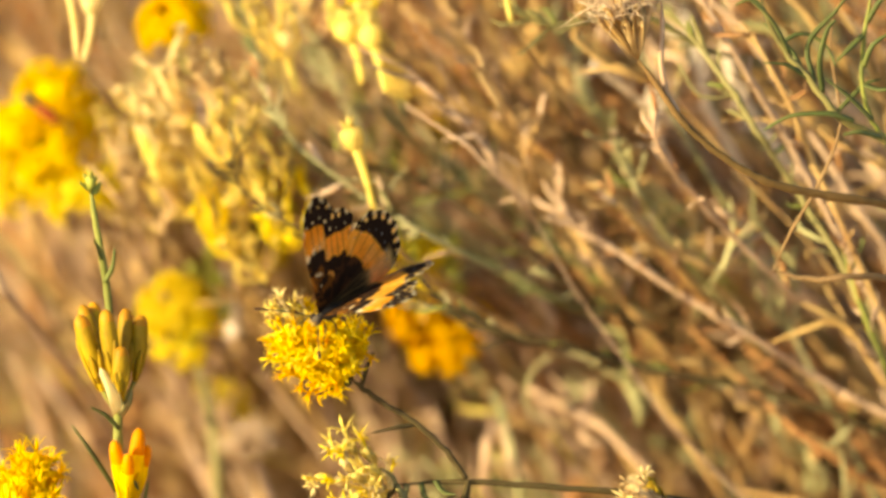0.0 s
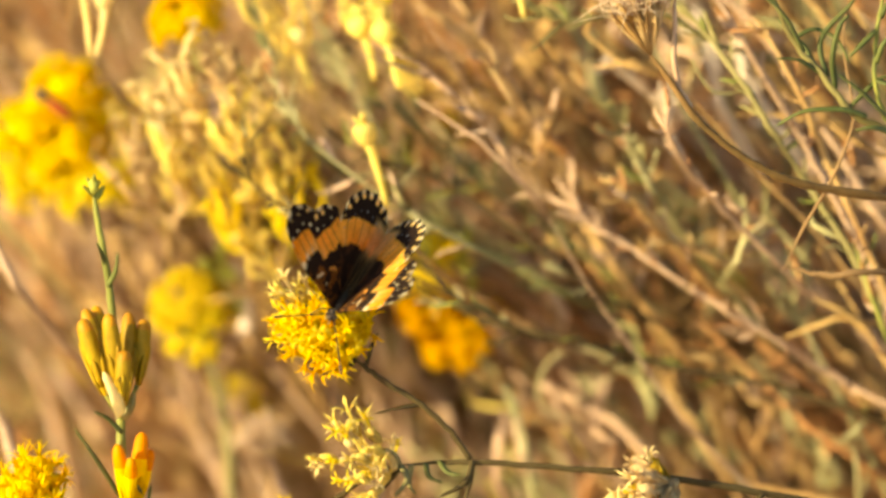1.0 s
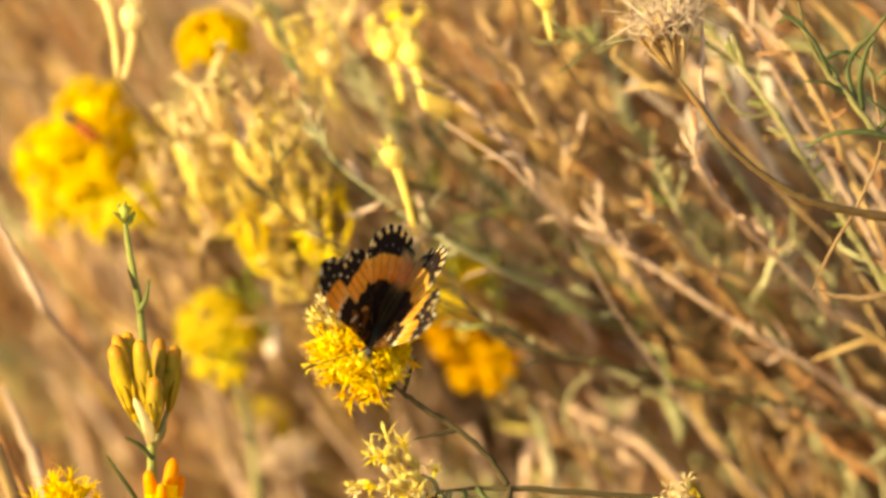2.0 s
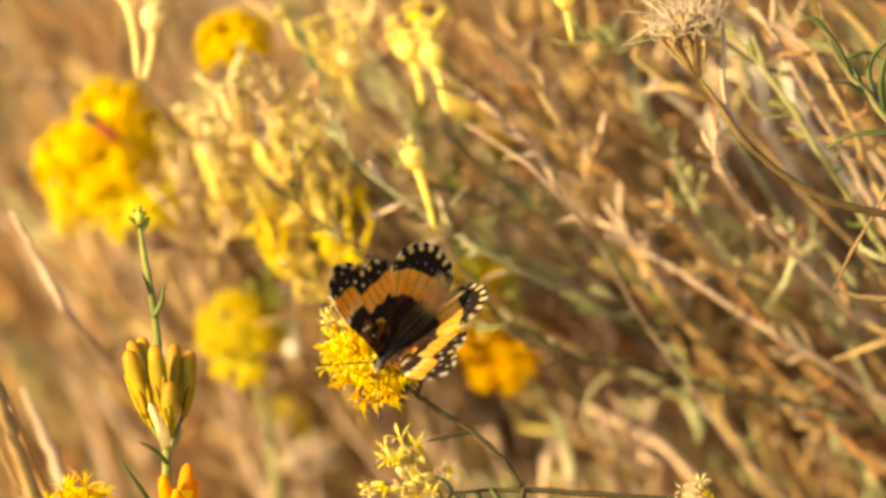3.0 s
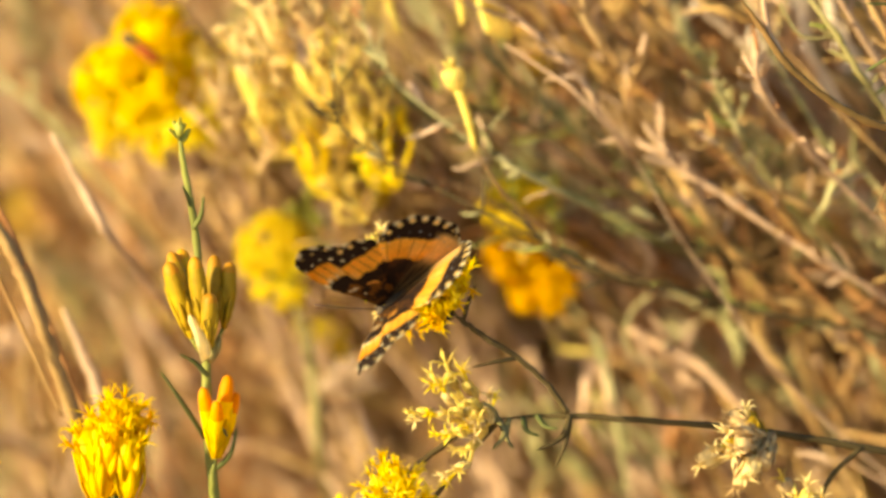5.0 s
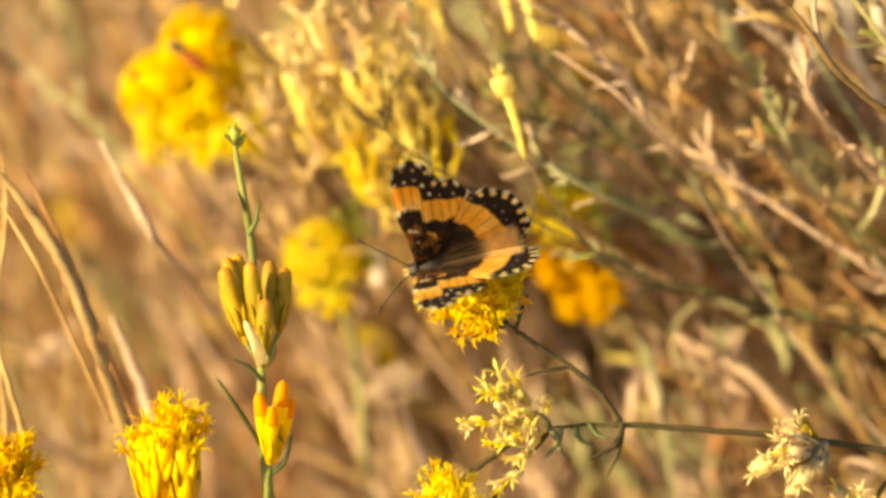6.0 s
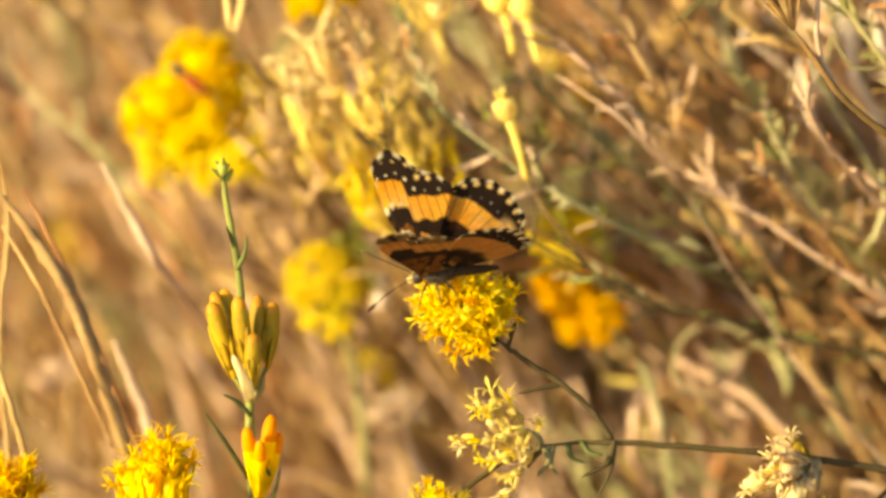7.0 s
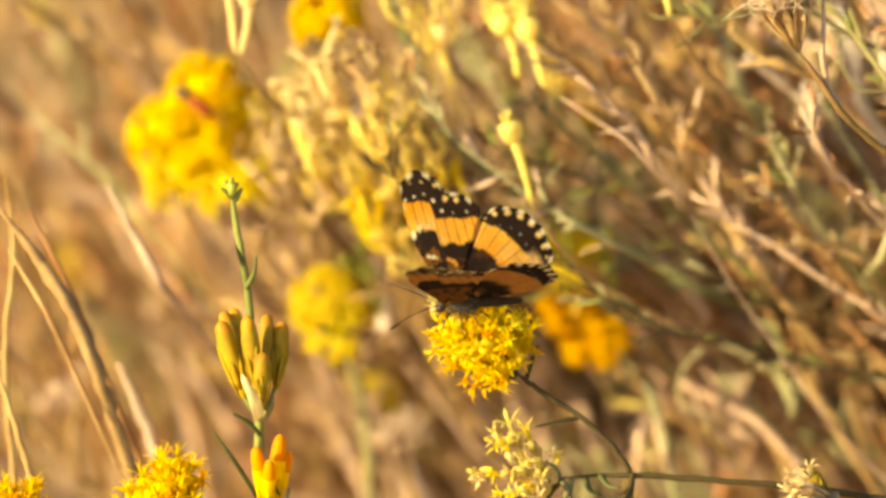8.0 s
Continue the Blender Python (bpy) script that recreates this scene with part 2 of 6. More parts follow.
def floret_shape(rng, lobes=5, reach=1.0, closed=0.0):
    """One tubular flower with pointed lobes and a forked style, 3 to 4 mm long, along z."""
    s = Shape()
    k = 0.001
    s.tube([(0, 0, 0), (0, 0, 0.9 * k), (0, 0, 1.7 * k), (0, 0, 2.3 * k)], [0.22 * k, 0.30 * k, 0.5 * k, 0.62 * k], 6)
    for i in range(lobes):
        a = 2 * math.pi * i / lobes + rng.uniform(-0.25, 0.25)
        o = rng.uniform(0.95, 1.3) * reach
        c, n = math.cos(a), math.sin(a)
        drop = rng.uniform(-0.5, 0.5)
        s.blade([(0.5 * k * c, 0.5 * k * n, 2.2 * k), (0.9 * k * o * c, 0.9 * k * o * n, (2.6 + closed) * k), (1.45 * k * o * c, 1.45 * k * o * n, (2.7 + drop * 0.4 + closed) * k), (1.95 * k * o * c, 1.95 * k * o * n, (2.5 + drop + closed) * k)],
                [0.76 * k, 0.86 * k, 0.60 * k, 0.08 * k], (c * -0.3, n * -0.3, 1), 0, 0.25, 0.06 * k)
    for e in (-1, 1):
        a = rng.uniform(0, 3)
        s.tube([(0, 0, 2.0 * k), (0.1 * k * e, 0, 3.1 * k), (0.5 * k * e * math.cos(a), 0.5 * k * e * math.sin(a), 3.9 * k)], [0.1 * k, 0.1 * k, 0.05 * k], 4)
    return s


def involucre_shape(rng, length=6.0, r=1.2, tip=0):
    """The scaly cup under a flower head, along z."""
    s = Shape()
    k = 0.001
    s.tube([(0, 0, 0), (0, 0, 0.25 * length * k), (0, 0, 0.6 * length * k), (0, 0, length * k)], [0.35 * k, 0.75 * r * k, r * 0.95 * k, r * 0.85 * k], 8)
    for row, (z, n) in enumerate(((0.05, 4), (0.25, 5), (0.45, 5))):
        for i in range(n):
            a = 2 * math.pi * (i + 0.5 * row) / n + rng.uniform(-0.15, 0.15)
            c, q = math.cos(a), math.sin(a)
            h = length * rng.uniform(0.42, 0.56)
            z0 = z * length
            s.blade([((0.5 + 0.4 * z) * r * k * c, (0.5 + 0.4 * z) * r * k * q, z0 * k), (1.02 * r * k * c, 1.02 * r * k * q, (z0 + h * 0.5) * k), (1.06 * r * k * c, 1.06 * r * k * q, (z0 + h) * k)],
                    [0.5 * r * k, 0.85 * r * k, 0.1 * k], (c, q, 0), tip, -0.25, 0.1 * k)
    return s


def wisp_shape(rng, lobes=5, reach=1.0):
    """A narrow tubular flower with thin, pointed, curled lobes, 3 to 5 mm long, along z."""
    s = Shape()
    k = 0.001
    s.tube([(0, 0, 0), (0, 0, 1.0 * k), (0, 0, 2.0 * k), (0, 0, 2.7 * k)], [0.20 * k, 0.26 * k, 0.36 * k, 0.48 * k], 6, 0, 0.06, rng)
    for i in range(lobes):
        a = 2 * math.pi * i / lobes + rng.uniform(-0.35, 0.35)
        o, up = rng.uniform(0.55, 1.25) * reach, rng.uniform(-0.2, 0.9)
        c, n = math.cos(a), math.sin(a)
        e = a + rng.uniform(-0.6, 0.6)
        s.blade([(0.42 * k * c, 0.42 * k * n, 2.6 * k), (0.8 * k * o * c, 0.8 * k * o * n, (3.1 + up * 0.5) * k), (1.35 * k * o * c, 1.35 * k * o * n, (3.3 + up) * k), ((1.35 * c + 0.75 * math.cos(e)) * k * o, (1.35 * n + 0.75 * math.sin(e)) * k * o, (3.2 + up * 1.5 + rng.uniform(-0.5, 0.4)) * k)],
                [0.50 * k, 0.50 * k, 0.36 * k, 0.05 * k], (c * -0.3, n * -0.3, 1), 0, 0.3, 0.05 * k)
    for e in (-1, 1):
        a = rng.uniform(0, 3)
        s.tube([(0, 0, 2.4 * k), (0.1 * k * e, 0, 3.6 * k), (0.6 * k * e * math.cos(a), 0.6 * k * e * math.sin(a), 4.8 * k)], [0.09 * k, 0.09 * k, 0.05 * k], 4)
    return s


rng = random.Random(7)
FLORETS = [floret_shape(rng, 5, rng.uniform(0.85, 1.15), rng.uniform(-0.2, 0.5)) for _ in range(5)]
SPIKES = [floret_shape(rng, 5, rng.uniform(0.55, 0.75), rng.uniform(0.9, 1.6)) for _ in range(5)]
WISPS = [wisp_shape(random.Random(70 + i), 5, (0.8, 0.95, 1.1, 0.9, 1.2)[i]) for i in range(5)]
INVOLUCRES = [involucre_shape(rng, rng.uniform(5.5, 7), rng.uniform(1.0, 1.25)) for _ in range(3)]
MESHES = {}


def shared(kind, i, material):
    """The mesh of a floret or an involucre in one colour, made once."""
    key = (kind, i, material.name)
    if key not in MESHES:
        s = {"floret": FLORETS, "wisp": WISPS, "involucre": INVOLUCRES}[kind][i]
        MESHES[key] = s.mesh(kind, [material])
    return MESHES[key]


def flower_cluster(parent, joint, axis, radius, heads, petals, cup, stem, seed, spread=75, florets=5, split=True, long=0.0, grown=1.0, rough=0.16):
    """A rounded cluster of flower heads round a joint of a stem. Split: each head a part with its florets; else one joined part."""
    r = random.Random(seed)
    joint = Vector(joint)
    axis = Vector(axis).normalized()
    joined, stalks = Shape(), Shape()
    for h in range(heads):
        a = radians(spread) * math.sqrt((h + 0.5) / heads) * r.uniform(0.9, 1.08)
        d = lean_out(axis, a, h * 2.39996 + r.uniform(-0.3, 0.3))
        reach = radius * r.uniform(1 - rough, 1 + rough * 0.7) * (1.0 - 0.10 * a + long * (math.cos(a) ** 2 - 0.4))
        size = radius / 0.0105 * r.uniform(0.9, 1.1)
        size = max(0.75, min(size, 1.6))
        petal = max(0.8, min(size, 1.15)) * grown
        cup_len = 0.0062 * size
        start = max(reach - cup_len - 0.0016 * petal, 0.001)
        low = joint + d * start
        stalks.tube([joint - axis * 0.001, joint + d * start * 0.5 + axis * start * 0.1, low + d * 0.0008], [0.0005, 0.0004, 0.00035], 5)
        at = facing(low, d, r.uniform(0, 6), size)
        k = r.randrange(3)
        if split:
            head = part("flower_head", shared("involucre", k, cup), parent, at)
        else:
            joined.add(INVOLUCRES[k], at, 0)
        for j in range(florets):
            o = lean_out(d, 0.0 if j == 0 else r.uniform(0.35, 0.8), j * 2 * math.pi / max(1, florets - 1) + r.uniform(-0.3, 0.3))
            fa = facing(low + d * (cup_len * 0.88 - 0.0006) + (o - d) * 0.0012 * size, o, r.uniform(0, 6), petal * r.uniform(0.9, 1.15))
            q = r.randrange(5)
            if split:
                part("floret", shared("floret", q, petals), head, fa)
            else:
                joined.add(FLORETS[q], fa, 1)
    if not split:
        joined.ball(joint + axis * radius * 0.2, radius * 0.82, radius * 0.82, radius * 0.74, 9, 14, 1, 0.16, r)
        part("inflorescence", joined.mesh("inflorescence", [cup, petals]), parent)
    part("flower_stalk", stalks.mesh("flower_stalk", [stem]), parent)


def spray(parent, joint, tips, petals, cups, stem, seed, florets=3, grown=1.1, kind="wisp", cup_size=0.85, bow=0.12):
    """Flower heads on bowed stalks from one joint, each a part with its florets at a tip of its own."""
    r = random.Random(seed)
    joint = Vector(joint)
    middle = sum((Vector(t) for t in tips), Vector()) / len(tips)
    axis = (middle - joint).normalized()
    stalks = Shape()
    for i, tip in enumerate(tips):
        tip = Vector(tip)
        d = ((tip - joint).normalized() + axis * 0.5 + lean_out(axis, 1.2, r.uniform(0, 6.28)) * 0.22).normalized()
        size = cup_size * r.uniform(0.9, 1.1)
        low = tip - d * (0.0058 * size + 0.0018 * grown)
        mid = (joint + low) / 2 + axis * (low - joint).length * bow
        stalks.tube(curve([joint - axis * 0.0008, mid, low + d * 0.0006], 3), [0.0005, 0.00045, 0.0004, 0.0004, 0.0004, 0.0004, 0.0004], 5)
        head = part("flower_head", shared("involucre", r.randrange(3), cups[i % len(cups)]), parent, facing(low, d, r.uniform(0, 6), size))
        n = florets + r.choice((-1, 0, 0, 1))
        for j in range(max(n, 1)):
            o = lean_out(d, r.uniform(0.0, 0.3) if j == 0 else r.uniform(0.3, 0.85), j * 2 * math.pi / max(1, n - 1) + r.uniform(-0.5, 0.5))
            at = facing(low + d * (0.0052 * size - 0.0006) + (o - d) * 0.0011 * size, o, r.uniform(0, 6), grown * r.uniform(0.8, 1.15))
            part("floret", shared(kind, r.randrange(5), petals[(i + j) % len(petals)]), head, at)
    part("flower_stalk", stalks.mesh("flower_stalk", [stem]), parent)


def stem_part(parent, pts, r0, r1, material, name="stem", sides=8, knots=0.06, seed=1, steps=6, sway=0.22):
    line = curve(pts, steps)
    n = len(line) - 1
    s = Shape()
    q = random.Random(seed * 7 + 1)
    for i in range(2, n - 1):
        if i % 3 == 0:
            line[i] = line[i] + Vector((q.uniform(-1, 1), q.uniform(-1, 1), q.uniform(-1, 1))) * (r0 + r1) * sway
    s.tube(line, [(r0 + (r1 - r0) * i / n) * min(1.0, 0.35 + 0.12 * i) for i in range(n + 1)], sides, 0, knots, random.Random(seed))
    return part(name, s.mesh(name, [material]), parent)


def leaf_part(parent, pts, width, material, normal=(0.2, -0.8, 0.6)):
    line = curve(pts, 5)
    n = len(line) - 1
    s = Shape()
    s.blade(line, [width * (0.55 + 0.45 * math.sin(math.pi * min(1, 0.25 + i / n))) * (1 if i < n else 0.15) for i in range(n + 1)], normal, 0, 0.35, width * 0.25)
    return part("leaf", s.mesh("leaf", [material]), parent)


# ---- the ground ----
def ground():
    s = Shape()
    r = random.Random(3)
    rings = [0.0, 0.3, 0.6, 0.9, 1.3, 1.8, 2.4, 3.2, 4.5, 7, 12, 25, 60, 150, 500, 2000]
    cols = 48
    s.v.append(Vector((0, 1, 0)))
    for d in rings[1:]:
        for k in range(cols):
            a = 2 * math.pi * k / cols
            h = noise.noise((d * math.cos(a) * 0.8, d * math.sin(a) * 0.8, 3)) * 0.03 if d < 20 else 0
            s.v.append(Vector((d * math.cos(a), 1 + d * math.sin(a), h)))
    for k in range(cols):
        s.f.append((0, 1 + k, 1 + (k + 1) % cols))
        s.m.append(0)
    for i in range(len(rings) - 2):
        for k in range(cols):
            a, b = 1 + i * cols + k, 1 + i * cols + (k + 1) % cols
            s.f.append((a, a + cols, b + cols, b))
            s.m.append(0)
    tagged(new("ground", s.mesh("ground", [SOIL])), "dry sandy soil under the shrubs", "ground", kind="structure")
    g = Shape()
    for _ in range(700):
        y = r.uniform(0.3, 3.6)
        x = r.uniform(-0.5, 0.7)
        q = r.uniform(0.003, 0.011)
        g.ball((x, y, q * 0.3 + noise.noise((x * 0.8, (y - 1) * 0.8, 3)) * 0.03), q, q * r.uniform(0.7, 1.2), q * 0.6, 4, 6, 0, 0.2, r)
    tagged(new("gravel", g.mesh("gravel", [STONE])), "small grey-brown stones on sandy soil", "gravel", kind="stuff")


ground()


# ---- the shrub behind: many leaning stems, out of focus ----
shrub = thing("rabbitbrush_shrub", (0.6, 0.6, 0.0), "large dry rabbitbrush shrub with leaning tan, grey and brown stems", "shrub")


def thicket(count, material, seed, depth, thick, region, leafy=0.0, leaf_material=None, heads=0.0, head_material=None, tilt=(18, 70), whole=None):
    """Stems that rise from the ground at the right and lean to the left, some with thin leaves or spent heads."""
    r = random.Random(seed)
    heap = Shape()
    for _ in range(count):
        s, extra = (heap, heap) if whole else (Shape(), Shape())
        y = r.uniform(*depth)
        px = r.uniform(*region[0])
        pz = 0.55 - y * 0.2126 + r.uniform(*region[1])
        a = radians(r.uniform(*tilt))
        run = r.uniform(0.5, 1.0)
        p = Vector((px, y, pz))
        d = Vector((math.cos(a), r.uniform(-0.25, 0.25), -math.sin(a))).normalized()
        bend = r.uniform(-0.022, 0.022)
        top = p - d * r.uniform(0.02, 0.14) + Vector((bend, 0, abs(bend)))
        low = p + d * r.uniform(0.08, 0.16)
        foot = Vector((low.x + (low.z / max(0.35, math.tan(a))) * run * 0.5, low.y + d.y * 0.1, -0.01))
        mid = (low + foot) / 2 + Vector((0.03, 0, 0.02))
        line = curve([top, p, low, mid, foot], 6)
        kink = Vector()
        for i in range(1, 16):
            if i % 3 == 0:
                kink = Vector((r.uniform(-1, 1), r.uniform(-1, 1), r.uniform(-1, 1))) * min(0.0030, 0.010 * y)
            line[i] = line[i] + kink * (0.6, 1.0, 0.6)[(i + 1) % 3] + Vector((r.uniform(-1, 1), r.uniform(-1, 1), r.uniform(-1, 1))) * 0.0005
        w = r.uniform(*thick)
        n = len(line) - 1
        s.tube(line, [w * (0.55 + 0.45 * i / n) * min(1.0, 0.25 + 0.13 * i) for i in range(n + 1)], 5, 0, 0.10, r)
        for i in range(1, 12):
            if leafy and r.random() < leafy:
                q = line[min(i, n)]
                dd = lean_out(-d, r.uniform(0.3, 0.9), r.uniform(0, 6.28))
                ln = r.uniform(0.008, 0.026)
                extra.blade([q, q + dd * ln * 0.5 + Vector((0, 0, 0.001)), q + dd * ln + Vector((0, 0, r.uniform(-0.004, 0.003)))], [0.0009, 0.0014, 0.0002], (0.2, -0.7, 0.7), 1, 0.3)
        if not whole:
            for _ in range(r.randrange(3, 9)):
                i = r.randrange(1, 13)
                q = line[i]
                dd = lean_out(-d, r.uniform(0.1, 0.6), r.uniform(0, 6.28))
                ln = r.uniform(0.014, 0.055)
                bow = Vector((r.uniform(-1, 1), r.uniform(-1, 1), r.uniform(-1, 1))) * ln * 0.22
                tw = w * r.uniform(0.5, 1.0)
                extra.tube([q, q + dd * ln * 0.35 + bow, q + dd * ln * 0.7 + bow * 1.4, q + dd * ln], [tw * 0.8, tw, tw * 0.85, tw * 0.4], 4, r.randrange(2))
                for e in (0.2, 0.4, 0.6, 0.8, 1.0):
                    if r.random() < 0.6:
                        o = q + dd * ln * e + bow
                        ee = lean_out(dd, r.uniform(0.1, 0.6), r.uniform(0, 6.28))
                        lf = r.uniform(0.005, 0.020)
                        curl = Vector((r.uniform(-1, 1), r.uniform(-1, 1), r.uniform(-1, 1))) * lf * 0.25
                        wide = r.uniform(0.0007, 0.0018)
                        extra.blade([o, o + ee * lf * 0.35 + curl * 0.7, o + ee * lf * 0.7 + curl, o + ee * lf], [0.0008, wide, wide * 0.8, 0.0003], (-0.5, -0.6, 0.6), 1, 0.3)
        if heads and r.random() < heads:
            for _ in range(r.randrange(3, 8)):
                dd = lean_out(-d, r.uniform(0.0, 0.9), r.uniform(0, 6.28))
                k = r.randrange(3)
                extra.add(INVOLUCRES[k], facing(line[0] + dd * 0.002, dd, 0, r.uniform(0.8, 1.5)), 2)
        if not whole:
            mats = [material, leaf_material or material, head_material or material]
            stem = part("stem", s.mesh("stem", mats), shrub)
            if extra.v:
                part("foliage", extra.mesh("foliage", mats), stem)
    if whole:
        name, label, category = whole
        tagged(new(name, heap.mesh(name, [material, leaf_material or material, head_material or material])), label, category, kind="stuff")


WIDE = ((-0.19, 0.19), (-0.10, 0.10))
RIGHT = ((-0.02, 0.19), (-0.10, 0.10))
HIGH = ((-0.02, 0.19), (-0.015, 0.10))
LEFT = ((-0.19, 0.02), (-0.10, 0.10))
LOW = ((-0.06, 0.12), (-0.11, 0.0))
thicket(70, TAN, 11, (0.32, 1.1), (0.0008, 0.0019), WIDE, 0.32, FOX, 0.45, STRAW, (30, 88))
thicket(64, PINK, 12, (0.32, 1.1), (0.0009, 0.0023), WIDE, 0.22, PINK, 0.3, PINK, (30, 95))
thicket(46, BROWN, 13, (0.32, 1.2), (0.0008, 0.0022), WIDE, 0.25, TAN, 0.3, AMBER, (25, 80))
thicket(46, FOX, 17, (0.22, 0.9), (0.0008, 0.0020), HIGH, 0.30, FOX, 0.3, AMBER)
thicket(24, BROWN, 28, (0.22, 0.8), (0.0008, 0.0020), HIGH, 0.30, FOX, 0.3, AMBER)
thicket(48, SAGE, 14, (0.34, 0.9), (0.0008, 0.0016), WIDE, 0.5, SAGE, 0.2, PALE, (30, 85))
thicket(38, SAGE, 18, (0.22, 0.7), (0.0006, 0.0014), RIGHT, 0.5, SAGE, 0.3, PALE)
thicket(48, PINK, 19, (0.22, 0.7), (0.0006, 0.0015), RIGHT, 0.3, TAN, 0.4, PINK)
thicket(40, TAN, 20, (0.34, 0.9), (0.0008, 0.0020), LEFT, 0.3, TAN, 0.4, PALE, (48, 88))
thicket(34, FOX, 25, (0.34, 0.9), (0.0008, 0.0016), LEFT, 0.3, TAN, 0.4, AMBER, (48, 88))
thicket(40, PINK, 26, (0.24, 0.5), (0.0007, 0.0018), LOW, 0.3, PINK, 0.4, PINK, (40, 100))
thicket(20, FOX, 27, (0.24, 0.5), (0.0007, 0.0014), LOW, 0.3, PINK, 0.4, PALE, (40, 100))
thicket(20, PINK, 29, (0.24, 0.50), (0.0008, 0.0014), ((0.0, 0.06), (-0.11, -0.07)), 0.3, PINK, 0.4, PINK, (50, 110))
thicket(46, BROWN, 32, (0.34, 1.0), (0.0010, 0.0024), ((0.0, 0.12), (0.030, 0.09)), 0.3, FOX, 0.3, AMBER, (30, 75))
thicket(10, PINK, 30, (0.24, 0.50), (0.0008, 0.0014), ((0.0, 0.06), (-0.11, -0.07)), 0.3, PINK, 0.4, PINK, (50, 110))
thicket(20, BROWN, 33, (0.26, 0.6), (0.0008, 0.0018), ((-0.15, -0.03), (-0.08, 0.02)), 0.3, FOX, 0.3, FOX, (45, 85))
thicket(24, FOX, 31, (0.15, 0.32), (0.0007, 0.0016), ((0.045, 0.10), (-0.02, 0.03)), 0.3, FOX, 0.4, FOX, (30, 70))


def twiglets(count, seed, box, wood):
    """Short broken twigs with a few curled leaves, caught between the stems."""
    r = random.Random(seed)
    mats = [PINK, SAGE, FOX, STRAW, BLEACH, TAN, PALE, SPROUT]
    s = Shape()
    for _ in range(count):
        y = r.uniform(*box[2])
        o = Vector((r.uniform(*box[0]), y, 0.55 - y * 0.2126 + r.uniform(*box[1])))
        a = radians(r.gauss(52, 17))
        d = Vector((math.cos(a), r.uniform(-0.5, 0.5), -math.sin(a))).normalized()
        ln = r.uniform(0.010, 0.036)
        bow = Vector((r.uniform(-1, 1), r.uniform(-1, 1), r.uniform(-1, 1))) * ln * 0.25
        m = r.choice(wood)
        w = r.uniform(0.0005, 0.0014)
        s.tube([o, o + d * ln * 0.35 + bow * 0.8, o + d * ln * 0.7 + bow, o + d * ln], [w * 0.7, w, w * 0.9, w * 0.5], 5, m)
        for _ in range(r.randrange(1, 6)):
            q = o + d * ln * r.uniform(0.1, 0.9) + bow * 0.7
            e = lean_out(d * r.choice((-1, -1, 1)), r.uniform(0.1, 0.7), r.uniform(0, 6.28))
            lf = r.uniform(0.004, 0.015)
            curl = Vector((r.uniform(-1, 1), r.uniform(-1, 1), r.uniform(-1, 1))) * lf * 0.35
            wide = r.uniform(0.0008, 0.0018)
            s.blade([q, q + e * lf * 0.35 + curl * 0.7, q + e * lf * 0.7 + curl, q + e * lf], [0.0008, wide, wide * 0.8, 0.0003], (-0.5, -0.6, 0.6), m if r.random() < 0.6 else r.choice(wood + (6, 7)), 0.3)
    part("dead_foliage", s.mesh("dead_foliage", mats), shrub, label="broken dry twigs and curled leaves caught between the stems")


twiglets(240, 61, ((-0.11, 0.12), (-0.065, 0.065), (0.26, 0.6)), (0, 0, 1, 1, 2, 2, 2, 3, 5, 5))
twiglets(60, 62, ((-0.03, 0.03), (-0.02, 0.06), (0.20, 0.40)), (1, 1, 1, 7, 2))
twiglets(50, 63, ((0.02, 0.11), (-0.05, 0.05), (0.18, 0.30)), (0, 1, 1, 2, 2, 5))
twiglets(130, 64, ((-0.13, -0.02), (-0.07, 0.01), (0.22, 0.48)), (0, 2, 2, 2, 5, 5))
twiglets(170, 65, ((-0.02, 0.10), (-0.09, -0.025), (0.15, 0.30)), (0, 0, 0, 3, 5, 1))
thicket(40, PINK, 34, (0.18, 0.32), (0.0006, 0.0011), ((0.02, 0.12), (-0.15, -0.09)), 0.3, PINK, 0.3, PINK, (50, 100))
thicket(14, BROWN, 38, (0.14, 0.28), (0.0006, 0.0013), ((0.0, 0.05), (0.02, 0.05)), 0.3, FOX, 0.3, AMBER, (35, 70))
twiglets(210, 67, ((-0.01, 0.085), (-0.045, 0.02), (0.12, 0.27)), (0, 0, 0, 5, 2, 1))
thicket(26, PINK, 39, (0.14, 0.34), (0.0006, 0.0014), ((-0.055, 0.0), (-0.065, -0.02)), 0.25, TAN, 0.3, PINK, (45, 85))
thicket(24, PINK, 40, (0.14, 0.26), (0.0006, 0.0011), ((0.0, 0.060), (-0.03, 0.015)), 0.3, TAN, 0.3, HUSK, (52, 84))
thicket(8, FOX, 41, (0.15, 0.26), (0.0005, 0.0010), ((0.0, 0.06), (-0.03, 0.01)), 0.3, FOX, 0.3, HUSK, (48, 80))
SIDE = ((-0.14, -0.05), (-0.12, -0.045))
thicket(10, PINK, 35, (0.18, 0.34), (0.0006, 0.0014), SIDE, 0.3, TAN, 0.3, PINK, (50, 78))
thicket(10, FOX, 36, (0.18, 0.34), (0.0006, 0.0013), SIDE, 0.3, FOX, 0.3, TAN, (50, 78))
thicket(6, SAGE, 37, (0.18, 0.34), (0.0006, 0.0012), SIDE, 0.3, SAGE, 0.3, PALE, (50, 78))
twiglets(64, 66, ((0.03, 0.11), (0.0, 0.055), (0.12, 0.25)), (0, 0, 0, 5, 1))
